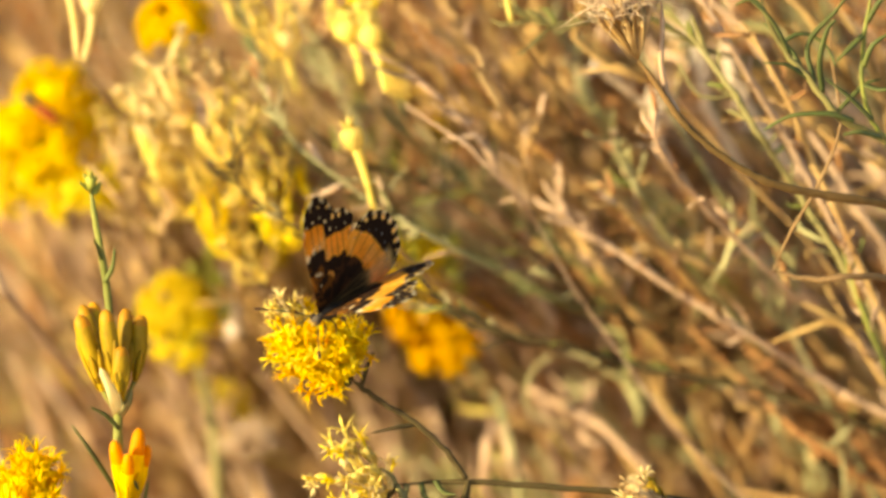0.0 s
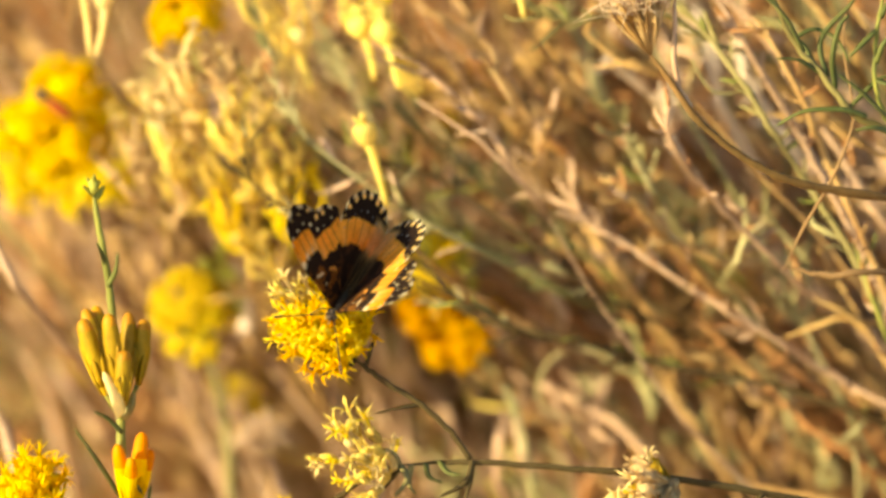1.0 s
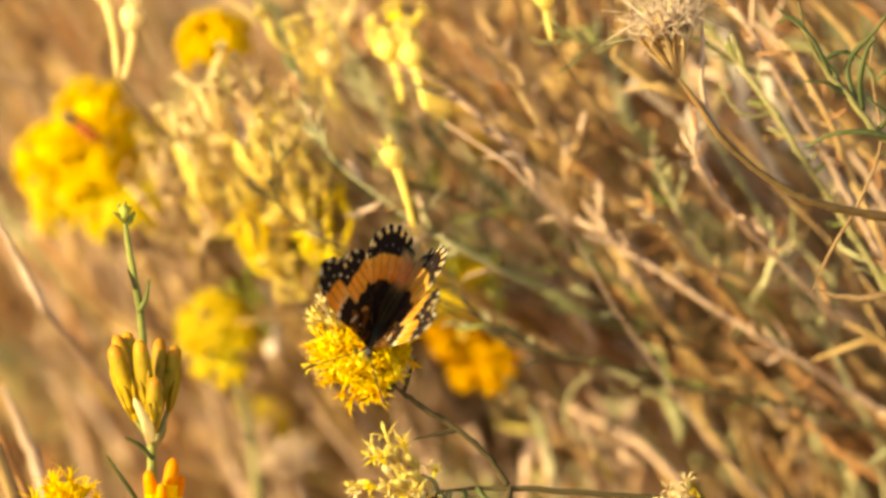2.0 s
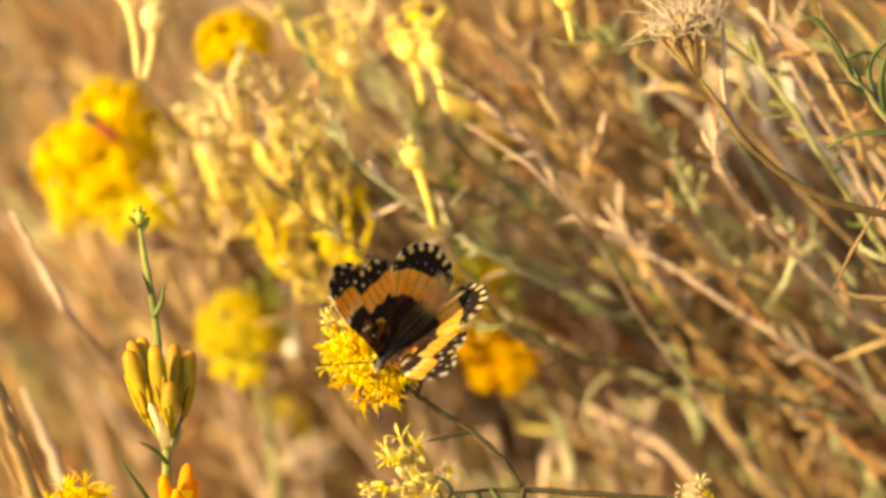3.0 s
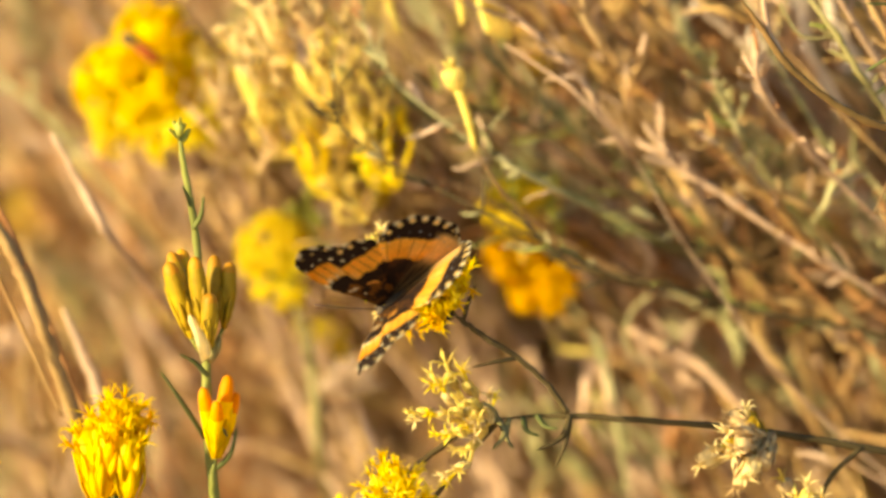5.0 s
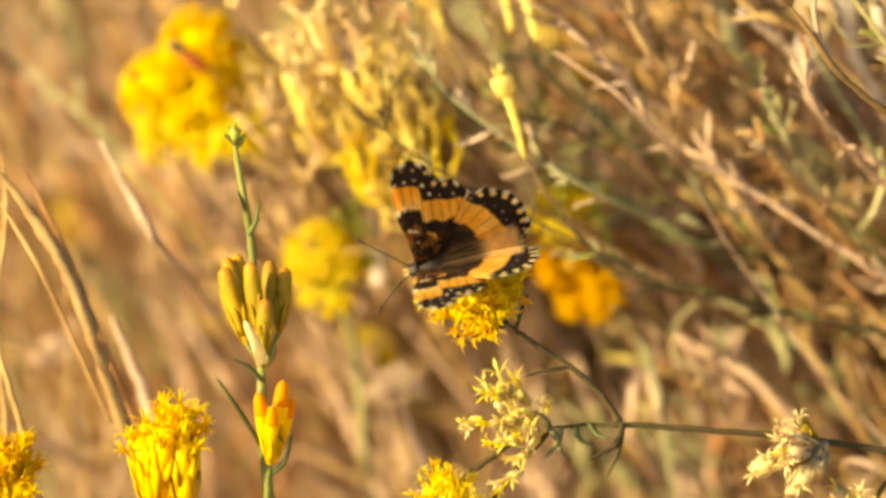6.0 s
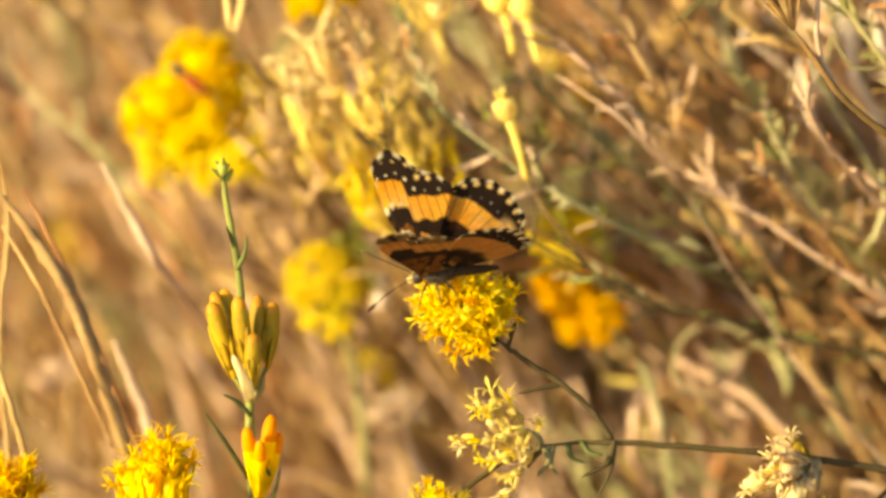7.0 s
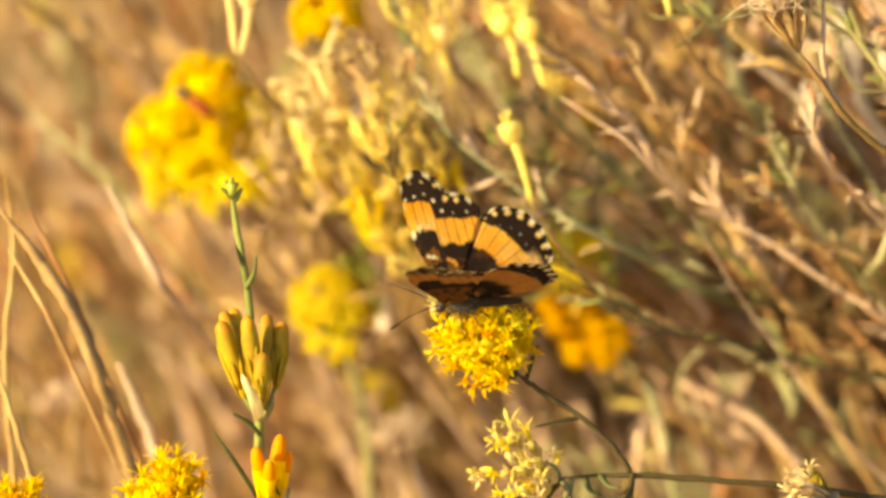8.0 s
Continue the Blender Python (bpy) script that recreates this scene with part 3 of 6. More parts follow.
# nearer stems, short and broken, on the thick side of the shrub
NEAR = ((0.028, 0.11), (-0.045, 0.055))
thicket(9, TAN, 21, (0.07, 0.20), (0.0004, 0.0010), NEAR, 0.35, STRAW, 0.6, STRAW, (38, 66))
thicket(5, PINK, 22, (0.06, 0.18), (0.0004, 0.0011), NEAR, 0.2, PINK, 0.4, STRAW, (38, 66))
thicket(7, SAGE, 23, (0.07, 0.20), (0.0004, 0.0008), NEAR, 0.5, SAGE, 0.3, PALE, (35, 66))
thicket(9, FOX, 24, (0.08, 0.20), (0.0004, 0.0010), NEAR, 0.3, TAN, 0.3, AMBER, (30, 60))
thicket(520, HAY, 15, (1.1, 2.6), (0.0006, 0.0016), ((-0.32, 0.34), (-0.16, 0.16)), 0.05, TAN, 0.15, STRAW, (40, 80), ("dry_grass", "dry golden grass behind the shrub", "grass"))


# ---- single stems that stand out behind ----
def lone_stem(pts, r0, r1, material, label, root=True, twigs=(), name="stem", leafy=True):
    """A stem that shows by itself, with the stubs and dry leaves that cling to it."""
    line = rooted(pts) if root else pts
    slim = 0.78 if leafy else 1.0
    t = stem_part(shrub, line, r0 * slim, r1 * slim, material, name, seed=len(PLACE), knots=0.16 if leafy else 0.06)
    tagged(t, label)
    for w in twigs:
        stem_part(t, w, r0 * 0.6, r0 * 0.3, material, "side_twig", 6, seed=len(PLACE))
    if leafy:
        r = random.Random(int(Vector(pts[0]).x * 1e5) + int(Vector(pts[-1]).z * 1e5))
        way = curve(pts, 4)
        s = Shape()
        for o, b in zip(way, way[1:]):
            up = (o - b).normalized()
            for _ in range(2):
                if r.random() < 0.55:
                    q = o.lerp(b, r.random())
                    d = lean_out(up, r.uniform(0.25, 0.95), r.uniform(0, 6.28))
                    ln = r.uniform(0.0025, 0.0085)
                    curl = Vector((r.uniform(-1, 1), r.uniform(-1, 1), r.uniform(-1, 1))) * ln * 0.3
                    w = r.uniform(0.0006, 0.0013)
                    s.blade([q, q + d * ln * 0.4 + curl * 0.6, q + d * ln * 0.75 + curl, q + d * ln + curl * 0.7], [w * 0.6, w, w * 0.8, w * 0.2], (-0.5, -0.6, 0.6), r.choice((0, 0, 1, 2)), 0.3, 0.0002)
        if s.v:
            part("foliage", s.mesh("foliage", [material, PALESAGE if material in (MOSS, BARK, OLIVE, GREY) else PINK, SPROUT if material in (MOSS, BARK, OLIVE, GREY) else FOX]), t)
    return t


lone_stem([(-0.0395, 0.1068, 0.5781), (-0.0359, 0.1050, 0.5667), (-0.0323, 0.1030, 0.5552), (-0.0255, 0.1091, 0.5442), (-0.0155, 0.1156, 0.5358), (0.0015, 0.1217, 0.5252), (0.0231, 0.1199, 0.5136)], 0.0008, 0.0009, MOSS, "mossy grey-green stem leaning through the shrub")
lone_stem([(-0.0227, 0.0943, 0.5499), (-0.0143, 0.0936, 0.5460), (-0.0027, 0.1007, 0.5407), (0.0122, 0.0990, 0.5306), (0.0239, 0.0975, 0.5217), (0.0420, 0.1036, 0.5106)], 0.0006, 0.0007, BARK, "dark olive stem with short side twigs", twigs=[[(-0.0100, 0.0935, 0.5453), (-0.0048, 0.0932, 0.5434), (-0.0014, 0.0936, 0.5463), (-0.0016, 0.0943, 0.5499)], [(-0.0032, 0.1007, 0.5407), (-0.0021, 0.1016, 0.5468), (-0.0068, 0.1026, 0.5525), (-0.0111, 0.1025, 0.5520)]])
lone_stem([(-0.0062, 0.0820, 0.5240), (0.0069, 0.0810, 0.5178), (0.0226, 0.0805, 0.5145), (0.0364, 0.0874, 0.5087), (0.0596, 0.0867, 0.5044), (0.0864, 0.0928, 0.4935)], 0.0007, 0.0010, BARK, "thin dark olive stem crossing behind the flowers")
lone_stem([(0.0210, 0.0853, 0.5437), (0.0236, 0.0843, 0.5374), (0.0330, 0.0833, 0.5312), (0.0488, 0.0816, 0.5209), (0.0594, 0.0805, 0.5147), (0.0701, 0.0871, 0.5065), (0.0881, 0.0855, 0.4973)], 0.0006, 0.0009, PINK, "bleached pinkish stem leaning through the shrub")
lone_stem([(-0.0016, 0.1143, 0.5756), (0.0045, 0.1051, 0.5676), (0.0090, 0.1037, 0.5593), (0.0127, 0.1028, 0.5536), (0.0174, 0.1013, 0.5447), (0.0228, 0.1074, 0.5337), (0.0313, 0.1053, 0.5211), (0.0442, 0.1103, 0.5037)], 0.0006, 0.0012, TAN, "dry tan stem with broken side twigs", twigs=[[(0.0158, 0.1016, 0.5468), (0.0153, 0.1026, 0.5525), (0.0169, 0.1030, 0.5552)], [(0.0127, 0.1028, 0.5536), (0.0089, 0.0958, 0.5592), (0.0068, 0.0968, 0.5649)]])
lone_stem([(0.0454, 0.0608, 0.5866), (0.0542, 0.0585, 0.5724), (0.0638, 0.0636, 0.5557), (0.0731, 0.0608, 0.5386), (0.0828, 0.0655, 0.5190)], 0.0008, 0.0011, PINK, "bleached stem at the side of the shrub")
lone_stem([(0.0507, 0.0838, 0.5823), (0.0570, 0.0821, 0.5720), (0.0663, 0.0798, 0.5576), (0.0748, 0.0775, 0.5442), (0.0877, 0.0820, 0.5240)], 0.0008, 0.0010, PINK, "bleached pinkish stem at the side of the shrub")
lone_stem([(0.0561, 0.0516, 0.5790), (0.0633, 0.0494, 0.5658), (0.0677, 0.0554, 0.5541), (0.0739, 0.0532, 0.5408), (0.0835, 0.0575, 0.5187)], 0.0008, 0.0011, TAN, "dry tan stem at the side of the shrub")
lone_stem([(0.0411, 0.0524, 0.5835), (0.0488, 0.0508, 0.5738), (0.0571, 0.0488, 0.5617), (0.0630, 0.0550, 0.5515), (0.0718, 0.0528, 0.5378), (0.0804, 0.0577, 0.5197)], 0.0007, 0.0010, GREY, "grey-green stem with short side twigs", twigs=[[(0.0571, 0.0488, 0.5617), (0.0540, 0.0496, 0.5663), (0.0499, 0.0500, 0.5693)], [(0.0530, 0.0498, 0.5678), (0.0468, 0.0498, 0.5678), (0.0427, 0.0508, 0.5738)]])
lone_stem([(0.0187, 0.1291, 0.5696), (0.0240, 0.1277, 0.5612), (0.0283, 0.1262, 0.5517), (0.0349, 0.1319, 0.5385), (0.0447, 0.1376, 0.5252)], 0.0011, 0.0013, SAGE, "grey-green felted stem far inside the shrub")
lone_stem([(0.0390, 0.0452, 0.5671), (0.0383, 0.0442, 0.5621), (0.0417, 0.0476, 0.5546), (0.0493, 0.0616, 0.5433), (0.0643, 0.0745, 0.5256)], 0.0006, 0.0007, PINK, "thin bleached twig inside the shrub")
lone_stem([(0.0297, 0.0699, 0.5463), (0.0344, 0.0691, 0.5412), (0.0393, 0.0759, 0.5349), (0.0477, 0.0820, 0.5240)], 0.0011, 0.0008, STRAW, "straw-coloured spent stem inside the shrub")
lone_stem([(0.0309, 0.0874, 0.5561), (0.0330, 0.0863, 0.5499), (0.0362, 0.0853, 0.5437), (0.0437, 0.0911, 0.5307), (0.0577, 0.0959, 0.5123)], 0.0008, 0.0010, GREY, "grey-green stem inside the shrub")
lone_stem([(0.0594, 0.0194, 0.5417), (0.0675, 0.0191, 0.5402), (0.0746, 0.0192, 0.5409), (0.0852, 0.0288, 0.5376)], 0.0006, 0.0008, BROWN, "brown twig with a snapped tan side shoot", twigs=[[(0.0589, 0.0193, 0.5412), (0.0623, 0.0160, 0.5497), (0.0671, 0.0129, 0.5591), (0.0709, 0.0151, 0.5695), (0.0691, 0.0178, 0.5823), (0.0697, 0.0193, 0.5892)]], leafy=False)
lone_stem([(0.0727, 0.0496, 0.5395), (0.0769, 0.0470, 0.5274), (0.0822, 0.0489, 0.5143)], 0.0008, 0.0009, SPROUT, "yellow-green stem at the side of the shrub")
lone_stem([(0.0241, 0.1160, 0.4903), (0.0161, 0.1167, 0.4945), (0.0176, 0.1179, 0.5020), (0.0240, 0.1183, 0.5046), (0.0316, 0.1177, 0.5009), (0.0423, 0.1167, 0.4945), (0.0554, 0.1223, 0.4811)], 0.00035, 0.00045, SAGE, "curled sage-green stem behind the flowers", twigs=[[(0.0316, 0.1177, 0.5009), (0.0273, 0.1172, 0.4977), (0.0225, 0.1167, 0.4945)]], leafy=False)
lone_stem([(0.0543, 0.1272, 0.5103), (0.0586, 0.1260, 0.5034), (0.0661, 0.1252, 0.4981), (0.0751, 0.1317, 0.4900), (0.0884, 0.1380, 0.4807)], 0.0013, 0.0015, BROWN, "thick brown stem inside the shrub")
lone_stem([(-0.0741, 0.3024, 0.5264), (-0.0651, 0.3103, 0.5153), (-0.0571, 0.3186, 0.5064), (-0.0479, 0.3262, 0.4940), (-0.0362, 0.3333, 0.4792), (-0.0101, 0.3381, 0.4537)], 0.0006, 0.0009, OLIVE, "thin olive stem behind the faded flowers")
lone_stem([(-0.0377, 0.1088, 0.5421), (-0.0356, 0.1077, 0.5358), (-0.0282, 0.1072, 0.5327), (-0.0154, 0.1063, 0.5274), (-0.0027, 0.1129, 0.5195), (0.0231, 0.1181, 0.5030)], 0.0006, 0.0009, BROWN, "thin brown stem under faded flowers")
lone_stem([(-0.1087, 0.0309, 0.5494), (-0.1015, 0.0290, 0.5404), (-0.0964, 0.0273, 0.5325), (-0.0913, 0.0248, 0.5205), (-0.0850, 0.0307, 0.5003), (-0.0787, 0.0372, 0.4829)], 0.0010, 0.0012, TAN, "dry split tan stem beside golden flowers", twigs=[[(-0.1074, 0.0343, 0.5414), (-0.1007, 0.0320, 0.5304), (-0.0927, 0.0332, 0.5123), (-0.0878, 0.0357, 0.5001)]], leafy=False)
lone_stem([(-0.0907, 0.0696, 0.5456), (-0.0855, 0.0681, 0.5363), (-0.0808, 0.0667, 0.5281), (-0.0751, 0.0883, 0.5150), (-0.0677, 0.1325, 0.4934), (-0.0603, 0.2367, 0.4537)], 0.0009, 0.0010, PINK, "bleached stem leaning behind the buds", leafy=False)
lone_stem([(-0.1191, 0.2036, 0.5440), (-0.1091, 0.2011, 0.5320), (-0.0962, 0.1618, 0.5298), (-0.0810, 0.1589, 0.5126), (-0.0661, 0.2102, 0.4786)], 0.0006, 0.0008, SAGE, "olive stem leaning far behind the buds")
lone_stem([(-0.1092, 0.0154, 0.5247), (-0.1061, 0.0135, 0.5158), (-0.1031, 0.0113, 0.5059), (-0.1010, 0.0090, 0.4950)], 0.0006, 0.0007, STRAW, "thin straw stem beside golden flowers", leafy=False)
lone_stem([(-0.1088, 0.0473, 0.5544), (-0.1070, 0.0490, 0.5382), (-0.1086, 0.0455, 0.5221), (-0.1075, 0.0412, 0.5020), (-0.1044, 0.0368, 0.4819)], 0.0006, 0.0007, STRAW, "thin straw stem beside golden flowers", leafy=False)
lone_stem([(-0.0892, 0.0795, 0.5102), (-0.0840, 0.0775, 0.4978), (-0.0787, 0.0751, 0.4833)], 0.0012, 0.0012, PINK, "bleached stem behind golden flowers", leafy=False)
lone_stem([(-0.0484, 0.1415, 0.5011), (-0.0445, 0.1391, 0.4872), (-0.0429, 0.1362, 0.4700)], 0.0011, 0.0012, GREY, "grey-green stalk under yellow flowers", leafy=False)
lone_stem([(0.0109, 0.0601, 0.5826), (0.0181, 0.0596, 0.5793), (0.0274, 0.0596, 0.5797), (0.0344, 0.0523, 0.5830), (0.0480, 0.0588, 0.5744)], 0.0005, 0.0007, OLIVE, "thin olive twig beside a seed head")
lone_stem([(-0.0243, 0.1359, 0.5629), (-0.0210, 0.1345, 0.5544), (-0.0156, 0.1330, 0.5448), (-0.0070, 0.1388, 0.5326), (0.0124, 0.1437, 0.5150)], 0.0007, 0.0009, SAGE, "olive stem behind the yellow buds")
lone_stem([(0.0573, 0.1170, 0.4967), (0.0600, 0.1163, 0.4924), (0.0565, 0.1223, 0.4811), (0.0589, 0.1281, 0.4686)], 0.0009, 0.0009, TAN, "dry tan stem low in the shrub")
lone_stem([(0.0469, 0.1347, 0.5081), (0.0502, 0.1338, 0.5028), (0.0480, 0.1331, 0.4985), (0.0515, 0.1389, 0.4861), (0.0593, 0.1438, 0.4682)], 0.0007, 0.0008, TAN, "dry tan bent stem low in the shrub", twigs=[[(0.0502, 0.1338, 0.5028), (0.0556, 0.1340, 0.5039), (0.0588, 0.1337, 0.5017)]])
lone_stem([(-0.1058, 0.0340, 0.5446), (-0.0994, 0.0322, 0.5361), (-0.0947, 0.0306, 0.5286), (-0.0902, 0.0282, 0.5176), (-0.0864, 0.0315, 0.5043), (-0.0792, 0.0372, 0.4829)], 0.0013, 0.0014, BROWN, "dark brown bark side of a split stem", leafy=False)
lone_stem([(-0.1040, 0.0407, 0.5473), (-0.0981, 0.0384, 0.5363), (-0.0943, 0.0367, 0.5283), (-0.0886, 0.0337, 0.5143), (-0.0833, 0.0406, 0.4990), (-0.0779, 0.0469, 0.4805)], 0.0006, 0.0008, FOX, "fox-brown stem beside golden flowers", leafy=False)
peeled = lone_stem([(-0.0417, 0.1599, 0.5172), (-0.0406, 0.1583, 0.5075), (-0.0395, 0.1567, 0.4977), (-0.0376, 0.2093, 0.4733)], 0.0006, 0.0007, TAN, "dry stem with a strip of white peeled bark", leafy=False)
stem_part(peeled, [(-0.0419, 0.1577, 0.5131), (-0.0410, 0.1566, 0.5067), (-0.0399, 0.1554, 0.4995)], 0.0022, 0.0020, PEEL, "peeled_bark", seed=91)
lone_stem([(0.0527, 0.1206, 0.5658), (0.0548, 0.1192, 0.5574), (0.0583, 0.1258, 0.5496), (0.0660, 0.1317, 0.5374)], 0.0014, 0.0012, BLEACH, "white bleached stem at the side of the shrub")
lone_stem([(0.0456, 0.1366, 0.5671), (0.0489, 0.1351, 0.5575), (0.0502, 0.1337, 0.5491), (0.0590, 0.1465, 0.5311)], 0.0012, 0.0011, BLEACH, "white bleached stem inside the shrub")
lone_stem([(-0.0857, 0.2307, 0.4777), (-0.0800, 0.2279, 0.4644), (-0.0766, 0.2255, 0.4533), (-0.0735, 0.2319, 0.4354)], 0.0016, 0.0016, PINK, "bleached stem behind golden flowers", leafy=False)
lone_stem([(-0.0133, 0.1110, 0.5557), (-0.0069, 0.1099, 0.5489), (0.0005, 0.1088, 0.5421), (0.0069, 0.1080, 0.5374), (0.0186, 0.1143, 0.5279), (0.0390, 0.1195, 0.5114)], 0.0005, 0.0006, MOSS, "mossy green stem with narrow leaves", twigs=[[(0.0005, 0.1088, 0.5421), (0.0058, 0.1088, 0.5421), (0.0107, 0.1085, 0.5402)], [(0.0069, 0.1080, 0.5374), (0.0074, 0.1088, 0.5421), (0.0101, 0.1096, 0.5473)]])
lone_stem([(-0.0049, 0.1332, 0.5464), (0.0015, 0.1319, 0.5385), (0.0080, 0.1312, 0.5342), (0.0178, 0.1377, 0.5263), (0.0341, 0.1434, 0.5129)], 0.0007, 0.0009, SAGE, "sage-green stem leaning through the shrub", twigs=[[(0.0080, 0.1312, 0.5342), (0.0124, 0.1309, 0.5326), (0.0172, 0.1311, 0.5337)]])
lone_stem([(-0.0386, 0.0640, 0.5580), (-0.0375, 0.0624, 0.5489), (-0.0306, 0.0615, 0.5431), (-0.0216, 0.0607, 0.5381), (-0.0040, 0.0593, 0.5294), (0.0144, 0.0654, 0.5184)], 0.0003, 0.0005, BARK, "thin brown branched stem before the faded flowers", twigs=[[(-0.0306, 0.0615, 0.5431), (-0.0283, 0.0624, 0.5488), (-0.0273, 0.0637, 0.5559)], [(-0.0216, 0.0607, 0.5381), (-0.0233, 0.0617, 0.5437), (-0.0223, 0.0626, 0.5493)], [(-0.0356, 0.0621, 0.5472), (-0.0376, 0.0614, 0.5522), (-0.0417, 0.0619, 0.5552)]])
lone_stem([(-0.0336, 0.0739, 0.5698), (-0.0327, 0.0730, 0.5640), (-0.0277, 0.0715, 0.5552), (-0.0190, 0.0703, 0.5482), (-0.0108, 0.0694, 0.5424), (-0.0040, 0.0688, 0.5385), (0.0092, 0.0753, 0.5301)], 0.0004, 0.0005, SAGE, "sage-green stem with small leaves before the faded flowers", twigs=[[(-0.0277, 0.0715, 0.5552), (-0.0303, 0.0724, 0.5606), (-0.0295, 0.0733, 0.5657)], [(-0.0190, 0.0703, 0.5482), (-0.0128, 0.0702, 0.5477), (-0.0076, 0.0699, 0.5457)], [(-0.0108, 0.0694, 0.5424), (-0.0097, 0.0701, 0.5467), (-0.0065, 0.0707, 0.5503)]])

lone_stem([(0.0395, 0.0850, 0.5619), (0.0393, 0.0870, 0.5556), (0.0407, 0.0890, 0.5498), (0.0429, 0.0910, 0.5456)], 0.0010, 0.0012, PEEL, "short bleached pinkish stub inside the shrub")
lone_stem([(0.0279, 0.1100, 0.5620), (0.0319, 0.1120, 0.5593), (0.0365, 0.1140, 0.5550), (0.0409, 0.1160, 0.5509)], 0.0012, 0.0012, PEEL, "bleached pinkish stem inside the shrub")
lone_stem([(0.0312, 0.0750, 0.5564), (0.0321, 0.0770, 0.5523), (0.0340, 0.0790, 0.5481), (0.0364, 0.0810, 0.5429)], 0.0009, 0.0007, PALESAGE, "whitish green shoot inside the shrub")
lone_stem([(0.0303, 0.0800, 0.5435), (0.0331, 0.0820, 0.5410), (0.0365, 0.0840, 0.5374), (0.0402, 0.0860, 0.5328), (0.0445, 0.0880, 0.5302), (0.0504, 0.0900, 0.5269)], 0.0010, 0.0011, HUSK, "straw-golden spent stem with blunt ends")
lone_stem([(0.0536, 0.0700, 0.5410), (0.0535, 0.0720, 0.5363), (0.0522, 0.0740, 0.5314)], 0.0008, 0.0009, PALESAGE, "grey-green shoot at the side of the shrub")
lone_stem([(0.0185, 0.0800, 0.5586), (0.0173, 0.0820, 0.5544), (0.0153, 0.0840, 0.5498), (0.0163, 0.0860, 0.5461)], 0.0006, 0.0007, TAN, "tan twig inside the shrub")
lone_stem([(0.0059, 0.0700, 0.5695), (0.0085, 0.0720, 0.5649), (0.0106, 0.0740, 0.5603)], 0.0006, 0.0007, HUSK, "straw-coloured twig tip inside the shrub")
lone_stem([(0.0244, 0.1200, 0.5599), (0.0266, 0.1220, 0.5540), (0.0293, 0.1240, 0.5488)], 0.0010, 0.0012, PALESAGE, "grey-green shoot inside the shrub")


# ---- the flowering branch on which the butterfly sits ----
BRANCH_FOOT = (0.1137, 0.0076, 0.4380)
branch = thing("rabbitbrush_branch", BRANCH_FOOT, "slender olive branch with a golden flower cluster and faded ones", "branch")
stem_part(branch, [(-0.0085, -0.0002, 0.5070), (0.0046, -0.0021, 0.5080), (0.0217, -0.0013, 0.5067), (0.0369, 0.0013, 0.5046), (0.0552, 0.0046, 0.5010), (0.0796, 0.0112, 0.4937), (0.0984, 0.0169, 0.4818), (0.1086, 0.0135, 0.4659), (0.1137, 0.0076, 0.4380), ((0.1137, 0.0076, 0.4380)[0] + 0.05, (0.1137, 0.0076, 0.4380)[1], -0.01)], 0.0005, 0.0010, BARK, seed=4)
stem_part(branch, [(-0.0163, -0.0022, 0.5267), (-0.0135, -0.0017, 0.5242), (-0.0049, -0.0019, 0.5186), (0.0006, -0.0019, 0.5134), (0.0041, -0.0020, 0.5085)], 0.0005, 0.0006, BARK, "side_stem", seed=5)
leaf_part(branch, [(-0.0049, -0.0019, 0.5184), (-0.0084, -0.0040, 0.5183), (-0.0129, -0.0061, 0.5177)], 0.0009, BARK)
leaf_part(branch, [(-0.0145, -0.0015, 0.5252), (-0.0135, -0.0008, 0.5286), (-0.0122, -0.0012, 0.5316)], 0.0008, BARK)
leaf_part(branch, [(-0.0163, -0.0023, 0.5261), (-0.0194, -0.0045, 0.5255), (-0.0224, -0.0067, 0.5248)], 0.0009, BARK)
leaf_part(branch, [(-0.0084, -0.0022, 0.5075), (-0.0094, -0.0047, 0.5099), (-0.0112, -0.0074, 0.5116)], 0.0012, GREY)
leaf_part(branch, [(-0.0084, -0.0022, 0.5075), (-0.0072, -0.0057, 0.5055), (-0.0094, -0.0092, 0.5033)], 0.0013, GREY)
leaf_part(branch, [(-0.0064, -0.0022, 0.5075), (-0.0069, -0.0048, 0.5048), (-0.0056, -0.0072, 0.5031)], 0.0012, GREY)
leaf_part(branch, [(-0.0014, -0.0030, 0.5083), (0.0001, -0.0054, 0.5068), (0.0024, -0.0065, 0.5066)], 0.0011, GREEN)
leaf_part(branch, [(-0.0039, -0.0031, 0.5080), (-0.0032, -0.0056, 0.5060), (-0.0009, -0.0067, 0.5053)], 0.0011, GREEN)
leaf_part(branch, [(0.0046, -0.0030, 0.5085), (0.0031, -0.0058, 0.5050), (-0.0014, -0.0073, 0.5028)], 0.0012, BARK)
leaf_part(branch, [(0.0046, -0.0030, 0.5085), (0.0038, -0.0060, 0.5041), (0.0016, -0.0080, 0.4994)], 0.0009, BARK)
stem_part(branch, [(-0.0179, 0.0024, 0.5288), (-0.0171, 0.0001, 0.5278), (-0.0163, -0.0022, 0.5267)], 0.0005, 0.0005, BARK, "side_stem", seed=10)
stem_part(branch, [(-0.0280, -0.0089, 0.4953), (-0.0225, -0.0058, 0.4999), (-0.0145, -0.0026, 0.5053), (-0.0085, -0.0002, 0.5070)], 0.0005, 0.0006, BARK, "side_stem", seed=6)

